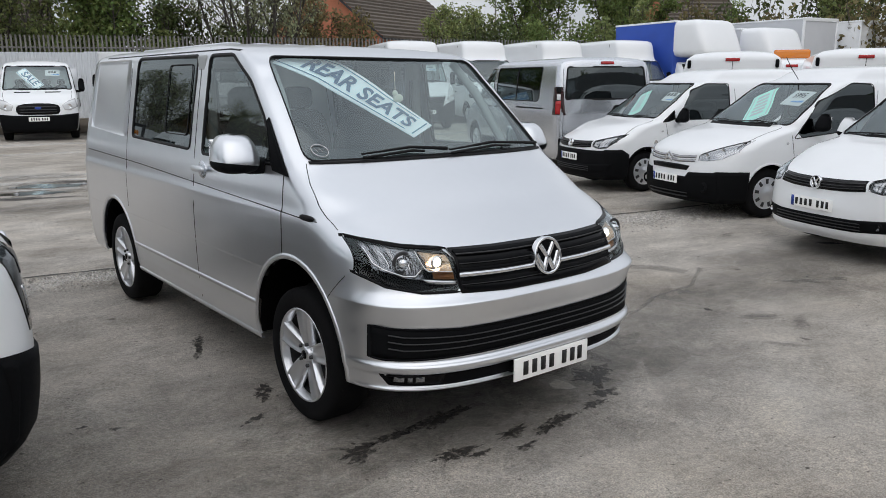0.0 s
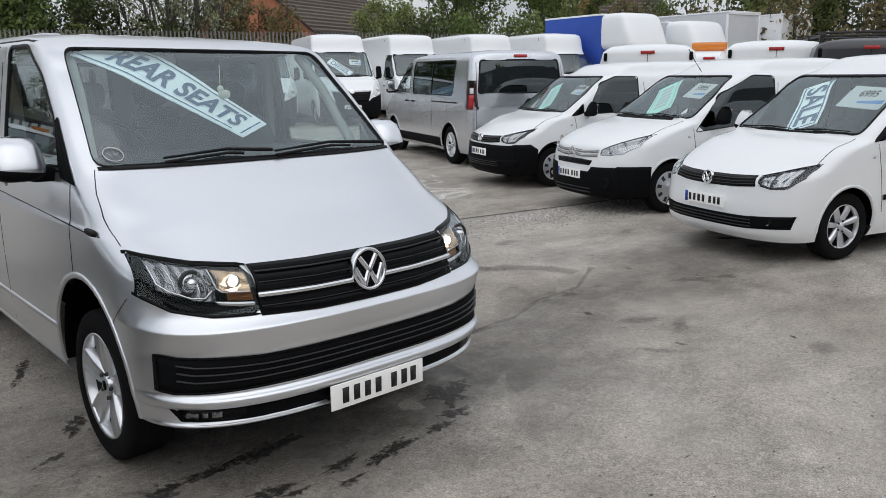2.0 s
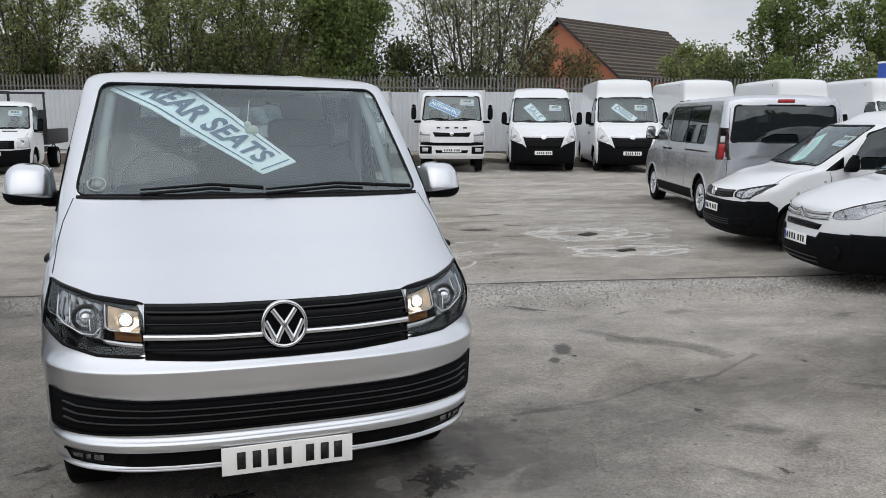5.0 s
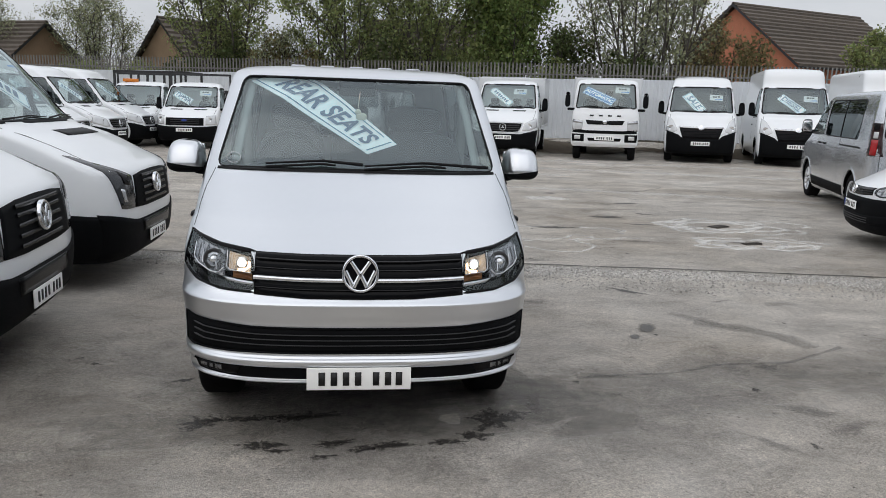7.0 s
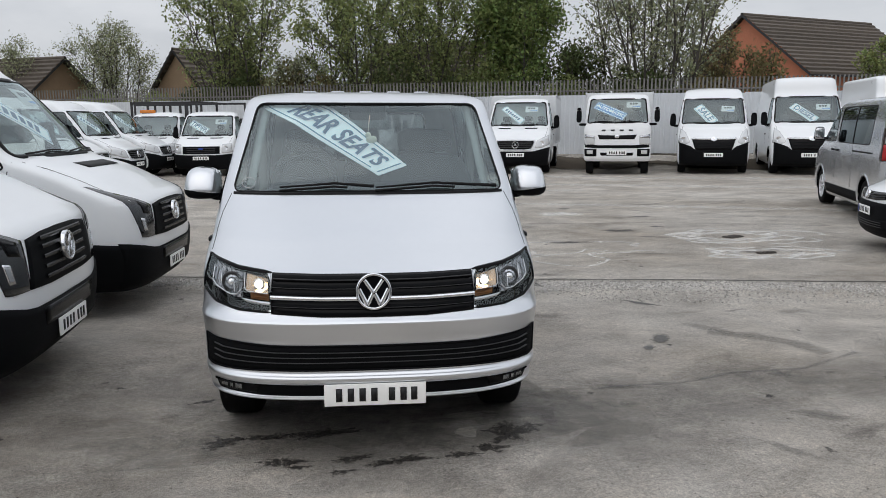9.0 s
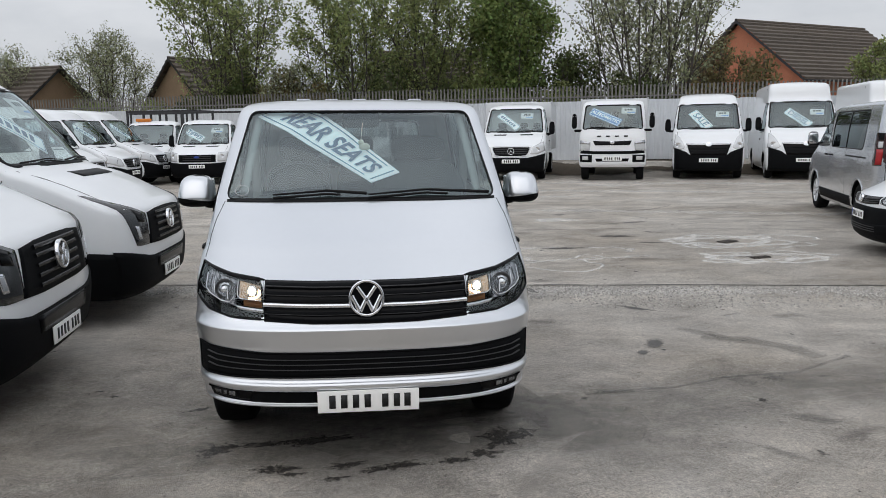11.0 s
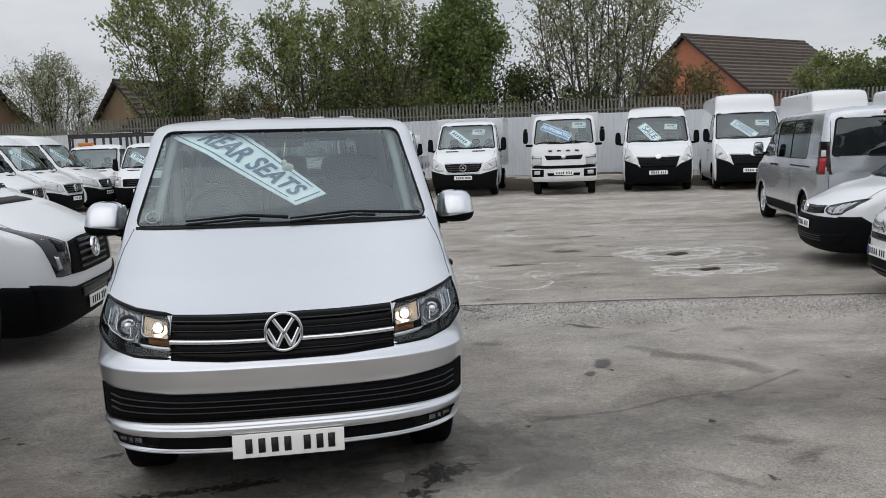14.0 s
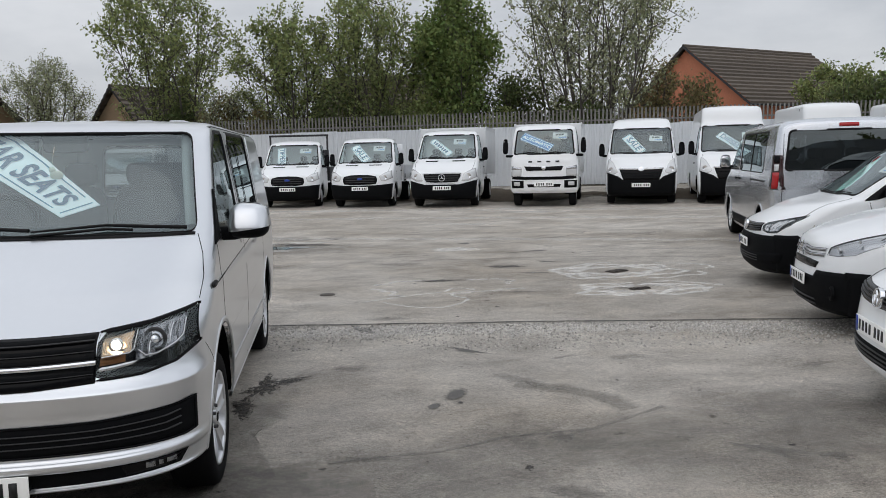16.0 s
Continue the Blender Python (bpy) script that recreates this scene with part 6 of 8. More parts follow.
def ground_material(m):
    nt = m.node_tree
    b = nt.nodes["Principled BSDF"]
    co = nt.nodes.new("ShaderNodeTexCoord")

    def noise_node(scale, detail=6, rough=0.6, stretch=None, dist=0.0):
        n = nt.nodes.new("ShaderNodeTexNoise")
        n.inputs["Scale"].default_value = scale
        n.inputs["Detail"].default_value = detail
        n.inputs["Roughness"].default_value = rough
        n.inputs["Distortion"].default_value = dist
        if stretch:
            mp = nt.nodes.new("ShaderNodeMapping")
            mp.inputs["Scale"].default_value = stretch
            mp.inputs["Rotation"].default_value = (0, 0, radians(-YARD))
            nt.links.new(co.outputs["Object"], mp.inputs[0])
            nt.links.new(mp.outputs[0], n.inputs["Vector"])
        else:
            nt.links.new(co.outputs["Object"], n.inputs["Vector"])
        return n.outputs["Fac"]

    def ramp(fac, stops):
        r = nt.nodes.new("ShaderNodeValToRGB")
        while len(r.color_ramp.elements) < len(stops):
            r.color_ramp.elements.new(0.5)
        for e, (p, c) in zip(r.color_ramp.elements, stops):
            e.position, e.color = p, (*c, 1)
        nt.links.new(fac, r.inputs[0])
        return r.outputs[0]

    def mix(kind, a, c, fac=1.0):
        n = nt.nodes.new("ShaderNodeMixRGB")
        n.blend_type = kind
        if isinstance(fac, float):
            n.inputs[0].default_value = fac
        else:
            nt.links.new(fac, n.inputs[0])
        nt.links.new(a, n.inputs[1])
        nt.links.new(c, n.inputs[2])
        return n.outputs[0]
    large = ramp(noise_node(0.22, 5, 0.6, None, 0.2), [(0.30, (0.465, 0.429, 0.387)), (0.52, (0.565, 0.528, 0.482)), (0.70, (0.675, 0.636, 0.590))])
    mid = ramp(noise_node(1.3, 6, 0.65, (1.0, 1.5, 1.0), 0.3), [(0.28, (0.64, 0.63, 0.62)), (0.52, (1.0, 1.0, 1.0)), (0.74, (1.28, 1.27, 1.25))])
    fine = ramp(noise_node(50, 4, 0.75), [(0.28, (0.64, 0.635, 0.63)), (0.5, (1, 1, 1)), (0.72, (1.30, 1.29, 1.27))])
    grit = ramp(noise_node(160, 2, 0.5), [(0.30, (0.62, 0.62, 0.62)), (0.5, (1, 1, 1)), (0.70, (1.42, 1.42, 1.40))])
    pit = ramp(noise_node(4.3, 3, 0.5), [(0.245, (0.35, 0.33, 0.31)), (0.285, (1, 1, 1))])
    soil = ramp(noise_node(0.42, 6, 0.62, None, 0.2), [(0.42, (0, 0, 0)), (0.64, (0.55, 0.55, 0.55))])
    brown = ramp(noise_node(3.0, 4, 0.6), [(0.3, (0.25, 0.208, 0.160)), (0.7, (0.38, 0.325, 0.26))])
    large = mix("MIX", large, brown, soil)
    flakes = ramp(noise_node(9.0, 5, 0.7), [(0.60, (1, 1, 1)), (0.70, (1.22, 1.21, 1.19))])
    large = mix("MULTIPLY", large, flakes)
    streak = ramp(noise_node(1.1, 7, 0.62, (0.7, 1.5, 1.0), 1.1), [(0.34, (0.88, 0.872, 0.86)), (0.47, (1.0, 1.0, 1.0)), (0.51, (0.935, 0.93, 0.92)), (0.55, (1.01, 1.01, 1.005)), (0.68, (1.08, 1.075, 1.065))])
    large = mix("MULTIPLY", large, streak)
    c = mix("MULTIPLY", large, mid)
    c = mix("MULTIPLY", c, fine)
    c = mix("MULTIPLY", c, grit)
    c = mix("MULTIPLY", c, pit)
    dots = ramp(noise_node(36, 2, 0.5), [(0.25, (0.30, 0.29, 0.28)), (0.31, (1, 1, 1))])
    c = mix("MULTIPLY", c, dots)
    nt.links.new(c, b.inputs["Base Color"])
    rr = ramp(noise_node(0.5, 5, 0.6, None, 0.5), [(0.35, (0.62, 0.62, 0.62)), (0.65, (0.9, 0.9, 0.9))])
    nt.links.new(rr, b.inputs["Roughness"])
    b.inputs["Specular IOR Level"].default_value = 0.35
    bp = nt.nodes.new("ShaderNodeBump")
    bp.inputs["Strength"].default_value = 0.8
    bp.inputs["Distance"].default_value = 0.008
    nt.links.new(mix("MULTIPLY", grit, fine), bp.inputs["Height"])
    nt.links.new(bp.outputs[0], b.inputs["Normal"])


ground_material(GROUND)


def ground():
    xs = list(np.arange(-16, 34, 0.5))
    ys = list(np.arange(-10, 46, 0.5))
    xs = [-900, -300, -120, -60, -32, -22] + xs + [40, 52, 80, 160, 400, 900]
    ys = [-900, -300, -100, -40, -18] + ys + [50, 60, 90, 160, 400, 900]
    rows = [[(x, y, ground_z(x, y) + (0.012 * noise.noise((x * 0.45, y * 0.45, 0)) + 0.006 * noise.noise((x * 1.3, y * 1.3, 4)) if abs(x) < 34 and abs(y) < 46 else 0.0) - (0.012 if abs(x) < 34 and abs(y) < 46 else 0.0)) for x in xs] for y in ys]
    ob = part("ground", grid_bm(rows), GROUND)
    tagged(ob, "worn grey tarmac yard with stains and patches", "ground", kind="structure")


ground()

# ---- fence ----
SHEET = mat("pale_galvanised_sheet", (0.50, 0.52, 0.54), 0.5, 0.1, var=0.06, scale=1.4, var2=0.03)
GALV = mat("weathered_galvanised_steel", (0.17, 0.165, 0.155), 0.6, 0.4, var=0.15, scale=5, rnd=0.15)


def fence():
    f = thing("fence", "tall steel palisade fence faced with pale metal sheets", "fence", Matrix.Translation(yard(0, FENCE_V, 0.28)) @ pose(0, 0, 0, 0, 0, YARD), kind="structure")
    # profiled sheets, each a panel of its own
    bm = bmesh.new()
    wid = 2.0
    prof = []
    for i in range(10):
        x0 = i * 0.2
        prof += [(x0, 0.0), (x0 + 0.10, 0.0), (x0 + 0.12, -0.03), (x0 + 0.18, -0.03)]
    prof.append((wid, 0.0))
    rows = [[(x, y, z) for x, y in prof] for z in (0.02, 2.42)]
    grid_bm(rows, bm=bm)
    me = None
    for i in range(-16, 20):
        if me is None:
            ob = part("sheet_panel", bm, SHEET, f, smooth=False)
            me = ob.data
        else:
            ob = new("sheet_panel", me)
            ob.parent = f
        ob.matrix_local = pose(i * wid, -0.05, 0.0, 0, 0, 0) @ Matrix.Translation((0, 0, 0.02 * math.sin(i * 2.3)))
    # pales with split tips
    bm = bmesh.new()
    pts = [(-0.034, 0.0), (-0.012, -0.018), (0.012, -0.018), (0.034, 0.0)]
    rows = [[(x, y, z) for x, y in pts] for z in (0.0, 2.92)]
    rows.append([(x * 0.65 + (0.012 if x > 0 else -0.012), y - 0.02, 3.03) for x, y in pts])
    grid_bm(rows, bm=bm)
    me = None
    near, rest = [], []
    n0, n1 = -210, 260
    for i in range(n0, n1):
        (near if -150 < i < 150 else rest).append(i)
    for i in near:
        if me is None:
            ob = part("pale", bm, GALV, f, smooth=False)
            me = ob.data
        else:
            ob = new("pale", me)
            ob.parent = f
        ob.matrix_local = pose(i * 0.152, 0.03, 0, 0, 0, 0)
    bm = bmesh.new()
    for i in rest:
        grid_bm([[(x + i * 0.152, y + 0.03, z) for x, y, z in r] for r in rows], bm=bm)
    ob = part("far_pales", bm, GALV, f, smooth=False)
    ob["kind"] = "stuff"
    for z in (0.55, 2.55):
        part("rail", box_bm(-32, 39.5, 0.04, 0.09, z, z + 0.06), GALV, f)


fence()

# ---- vehicles in place ----
VAN_M = pose(-0.01, 0.20, -0.004, 0, 0.5, 0.8) @ Matrix.Diagonal((0.968, 1.0, 1.0, 1.0))
van, van_h = crew_van(VAN_M)


def place(x, y, rz, size=1.0):
    return pose(x, y, 0.0, 0, 0, rz) @ Matrix.Scale(size, 4)


CAD1_M = place(4.478, 1.353, -107.2, 0.911)
cad1, cad1_h = small_van(CAD1_M, "small_van", "white small van with a body-coloured bumper and alloy wheels", "caddy_a")
BER_M = place(5.469, 3.684, -108.1, 0.904)
ber, ber_h = small_van(BER_M, "small_van", "white small van with a black bumper and swept-back headlamps", "berlingo")
CAD2_M = place(6.184, 5.961, -108.4, 0.907)
cad2, cad2_h = small_van(CAD2_M, "small_van", "white small van with a black plastic bumper", "caddy_b")
TRAF_M = place(9.926, 11.763, 160.4, 1.006)
traf, traf_h = minibus(TRAF_M)
CRA1_M = place(-1.908, 1.766, 92.6, 0.980)
cra1, cra1_h = big_van(CRA1_M, "panel_van", "white high-roof panel van with dark grille, parked in a row", "crafter", 2.55, 5.9)
CRA2_M = place(-1.830, 4.172, 88.5, 0.937)
cra2, cra2_h = big_van(CRA2_M, "panel_van", "white high-roof panel van with dark grille, parked in a row", "crafter", 2.6, 5.9)
SPA_M = place(-6.568, 19.759, 82.3, 0.955)
spa, spa_h = big_van(SPA_M, "panel_van", "white panel van with a chrome-framed grille", "sprinter", 2.46, 5.9)
SPB_M = place(-6.484, 22.820, 81.8, 0.974)
spb, spb_h = big_van(SPB_M, "panel_van", "white panel van with a chrome-framed grille", "sprinter", 2.46, 5.9)
SPC_M = place(-6.633, 16.883, 82, 0.955)
spc, spc_h = big_van(SPC_M, "panel_van", "white panel van with a chrome-framed grille", "sprinter", 2.46, 5.9)
MV1_M = place(10.297, 19.573, -21.7, 1.039)
mv1, mv1_h = big_van(MV1_M, "panel_van", "white panel van with black bumper parked against the fence", "movano", 2.56, 5.5)
MV2_M = place(12.755, 18.460, -21.8, 1.048)
mv2, mv2_h = big_van(MV2_M, "panel_van", "white high-roof panel van parked against the fence", "movano", 2.82, 5.9)
FU_M = place(7.430, 19.972, -18.9, 1.116)
fu, fu_h = flat_truck(FU_M)
ME_M = place(4.490, 20.946, -16.3, 1.067)
me_, me_h = big_van(ME_M, "box_truck", "white box truck with a chrome star on its grille", "sprinter", cab_only=True, group="trucks along the fence")
truck_body(me_, "box", 2.45, 1.05)
T2_M = place(2.029, 22.134, -12.9, 1.003)
t2, t2_h = big_van(T2_M, "tipper_truck", "white dropside truck with black bumper parked by the fence", "transit", cab_only=True, group="trucks along the fence")
truck_body(t2, "dropside", 2.35)
T1_M = place(-0.295, 23.126, -7.5, 0.992)
t1, t1_h = big_van(T1_M, "tipper_truck", "white tipper truck with a dark steel body by the fence", "transit", cab_only=True, group="trucks along the fence")
truck_body(t1, "tipper", 2.35)
T0_M = place(-5.304, 21.911, -3.6, 0.955)
t0, t0_h = big_van(T0_M, "tipper_truck", "older white tipper truck with black bumper by the fence", "old_transit", cab_only=True, group="trucks along the fence", paint=WHITE_OLD)
truck_body(t0, "tipper", 2.2)
for px, py, ph in ((16.8, 19.3, 2.95), (20.0, 18.3, 3.0), (23.2, 17.3, 3.05)):
    MVX_M = place(px, py, -18, 1.04)
    big_van(MVX_M, "panel_van", "white high-roof panel van parked against the fence", "movano", ph, 5.9)

# ---- signs and cards behind the windscreens ----
def long_card(vm, h, low, up_, knots, deep, text, q0, q1, t0, t1, label):
    """A long card that bends up under the roof lining; low and up_ are its two edges on the glass."""
    def at(d, q, off):
        k = 0 if d < knots[1] else 1
        f = (d - knots[k]) / (knots[k + 1] - knots[k])
        a = Vector(low[k]).lerp(Vector(low[k + 1]), f)
        b = Vector(up_[k]).lerp(Vector(up_[k + 1]), f)
        c = a.lerp(b, q)
        return h.on("front", c.x, c.y, off + 0.04 - (deep[k] + (deep[k + 1] - deep[k]) * f))
    D = knots[2]
    ds = list(np.linspace(0, knots[1], 9)) + list(np.linspace(knots[1], D, 7))[1:]
    bm = grid_bm([[at(d, q, -0.04) for d in ds] for q in np.linspace(0, 1, 5)])
    grid_bm([[at(d, q, -0.044) for d in ds] for q in np.linspace(1, 0, 5)], bm=bm)
    ob = part("sign_card", bm, SIGN_W)
    ob.matrix_world = vm
    tagged(ob, label, "sign")
    bm = bmesh.new()
    for qa, qb, lo, hi in ((0.09, 0.125, 0.02, D), (0.875, 0.91, 0.02, D)):
        grid_bm([[at(d, q, -0.038) for d in ds if lo <= d <= hi] for q in (qa, qb)], bm=bm)
    grid_bm([[at(d, q, -0.038) for q in np.linspace(0.09, 0.91, 6)] for d in (0.022, 0.030)], bm=bm)
    part("border_line", bm, SIGN_BLUE, ob)
    tb = text_bm(text, 0.12, 0.005)
    xs, zs = [q.co.x for q in tb.verts], [q.co.z for q in tb.verts]
    x0, x1, z0, z1 = min(xs), max(xs), min(zs), max(zs)
    bmesh.ops.subdivide_edges(tb, edges=[e for e in tb.edges if e.calc_length() > 0.04], cuts=1)
    for q in tb.verts:
        f, g = (q.co.x - x0) / (x1 - x0), (q.co.z - z0) / (z1 - z0)
        q.co = at(min(D, t1 + (t0 - t1) * f), q0 + (q1 - q0) * g, -0.036)
    part("letters", tb, SIGN_BLUE, ob, smooth=False)


long_card(VAN_M, van_h, [(0.055, 1.422), (-0.452, 1.634), (-0.645, 1.716)], [(0.232, 1.476), (-0.217, 1.734), (-0.40, 1.79)], (0.0, 0.60, 0.84), (0.16, 0.05, 0.03), "REAR SEATS", 0.22, 0.77, 0.07, 0.735, "large white card with blue letters behind the silver van's windscreen")
fb = blob_bm(0.008, 0, -0.010, 0.034, 0.010, 0.022, 0.8, 0.8, 14, 8)
blob_bm(-0.012, 0, 0.016, 0.018, 0.010, 0.017, 1, 1, 12, 8, bm=fb)
tube_bm([(-0.012, 0, 0.03), (-0.006, 0.01, 0.09), (0, 0.02, 0.13)], 0.0015, 5, fb)
fr = part("air_freshener", fb, YELLOW)
fr.matrix_world = VAN_M @ Matrix.Translation(van_h.on("front", 0.010, 1.562, -0.06))
tagged(fr, "pale yellow air freshener hanging behind the windscreen", "air freshener")
ring = bmesh.new()
tube_bm([van_h.on("front", -0.680 + 0.038 * math.cos(a), 1.278 + 0.026 * math.sin(a), 0.003) for a in np.linspace(0, 2 * math.pi, 24)], 0.0018, 4, ring)
ck = part("chalk_mark", ring, CHALK, van, "white hand-drawn ring on the glass")
for i, (x0, x1, z) in enumerate(((-0.700, -0.686, 1.278), (-0.679, -0.662, 1.278))):
    part("chalk_bar", tube_bm([van_h.on("front", x0, z + 0.008, 0.003), van_h.on("front", (x0 + x1) / 2, z - 0.006, 0.003), van_h.on("front", x1, z + 0.004, 0.003)], 0.001, 4), CHALK, ck)


def sign_bars(vm, h, x, z, u, v_, ang, base, ink, label, n=6, rows=1, name="sale_sign"):
    """A card whose writing is too small to read: plain bars in its place."""
    ob = board(vm, h, x, z, u, v_, ang, "", base, ink, label=label, name=name)
    a = radians(ang)
    for r in range(rows):
        q0 = -v_ * 0.5 + r * v_ * 1.0 / rows
        for i in range(n):
            p0 = -u * 0.75 + i * u * 1.5 / n
            pts = []
            for q in (q0, q0 + v_ * 0.72 / rows + 0.02):
                pts.append([h.on("front", x + p * math.cos(a) - q * math.sin(a), z + (p * math.sin(a) + q * math.cos(a)) * 0.75, -0.035) for p in np.linspace(p0, p0 + u * 1.0 / n, 3)])
            part("letter_bar", grid_bm(pts), ink, ob)
    return ob


board(CAD1_M, cad1_h, -0.10, 1.41, 0.33, 0.143, -59, "SALE", th=0.19, label="tall white sale card behind a small van's windscreen")
price_card(CAD1_M, cad1_h, 0.42, 1.50, "6995", 0.23, 0.13)
sign_bars(BER_M, ber_h, -0.08, 1.42, 0.32, 0.15, -47, SIGN_GREEN, CHALK, "mint green sale card behind a small van's windscreen", 6, 2)
price_card(BER_M, ber_h, 0.40, 1.53, "5995", 0.17, 0.12)
sign_bars(CAD2_M, cad2_h, -0.14, 1.38, 0.31, 0.11, -48, SIGN_GREEN, CHALK, "mint green sale card behind a small van's windscreen", 8)
price_card(CAD2_M, cad2_h, 0.45, 1.50, "", 0.13, 0.09)
for vm, h, zc, zt, x, word, base, ink, lab in (
        (MV1_M, mv1_h, 1.38, 2.10, -0.22, "SALE", SIGN_W, SIGN_BLUE, "white sale card behind a panel van's windscreen"), (MV2_M, mv2_h, 1.38, 2.10, -0.10, "DIESEL", SIGN_W, SIGN_BLUE, "white card with blue letters behind a windscreen"),
        (FU_M, fu_h, 1.40, 2.04, -0.20, "AUTOMATIC", SIGN_MID, SIGN_W, "blue card with white letters behind a truck's windscreen"), (T2_M, t2_h, 1.36, 2.06, -0.18, "SALE", SIGN_W, SIGN_BLUE, "white sale card behind a truck's windscreen"),
        (T1_M, t1_h, 1.36, 2.06, -0.38, "TIPPER", SIGN_W, SIGN_BLUE, "white card with blue letters behind a tipper's windscreen"), (T0_M, t0_h, 1.28, 1.98, -0.30, "TIPPER", SIGN_W, SIGN_BLUE, "white card with blue letters behind a tipper's windscreen")):
    zm = (zc + zt) / 2 + 0.02
    steep, half, deep = {"SALE": (-54, 0.40, 0.15), "DIESEL": (-44, 0.42, 0.13), "AUTOMATIC": (-30, 0.46, 0.14), "TIPPER": (-84 if vm is T1_M else -34, 0.36, 0.13)}[word]
    board(vm, h, x, zm, half, deep, steep, word, base, ink, label=lab)
    price_card(vm, h, 0.42, zm + 0.16, "", 0.19, 0.11)
sign_bars(ME_M, me_h, -0.2, 1.76, 0.42, 0.11, -44, SIGN_W, SIGN_BLUE, "white card with blue print behind a truck's windscreen", 7)
price_card(ME_M, me_h, 0.36, 1.92, "", 0.19, 0.11)
for vm, h in ((CRA1_M, cra1_h), (CRA2_M, cra2_h)):
    sign_bars(vm, h, -0.25, 1.85, 0.48, 0.12, -40, SIGN_W, SIGN_BLUE, "white card leaning behind a panel van's windscreen", 8)
    price_card(vm, h, 0.45, 2.02, "", 0.19, 0.11)
for vm, h in ((SPA_M, spa_h), (SPB_M, spb_h), (SPC_M, spc_h)):
    sign_bars(vm, h, -0.2, 1.76, 0.42, 0.11, -44, SIGN_W, SIGN_BLUE, "white card leaning behind a panel van's windscreen", 7)

# ---- second tipper with a beacon, and the cage of the older one ----
T00_M = place(-7.301, 22.913, -3.6, 0.955)
t00, t00_h = big_van(T00_M, "tipper_truck", "older white crew-cab tipper with an orange beacon", "old_transit", cab_only=True, group="trucks along the fence", paint=WHITE_OLD)
truck_body(t00, "tipper", 2.2)
part("beacon", box_bm(-0.62, -0.10, 1.62, 1.80, 2.12, 2.23, 0.03), ORANGE, t00)
part("beacon_foot", box_bm(-0.56, -0.16, 1.66, 1.76, 2.06, 2.13, 0.01), STEEL_DK, t00)
cage = thing("cage_trailer", "black steel mesh cage body standing by the fence", "trailer", place(-7.55, 26.75, -14))
for x in (-1.28, -0.64, 0.0, 0.64, 1.28):
    for y in (0.0, 1.7):
        part("cage_post", box_bm(x - 0.035, x + 0.035, y - 0.035, y + 0.035, 0.0, 2.47, 0.006), STEEL_DK, cage)
for y in (0.0, 1.7):
    for z in (1.25, 2.42):
        part("cage_rail", box_bm(-1.32, 1.32, y - 0.04, y + 0.04, z - 0.05, z + 0.05, 0.006), STEEL_DK, cage)
for x in (-1.28, 1.28):
    part("cage_rail", box_bm(x - 0.04, x + 0.04, 0, 1.7, 2.37, 2.47, 0.006), STEEL_DK, cage)
part("cage_board", box_bm(-1.3, 1.3, -0.02, 0.02, 0.5, 1.2, 0.006), STEEL_DK, cage)

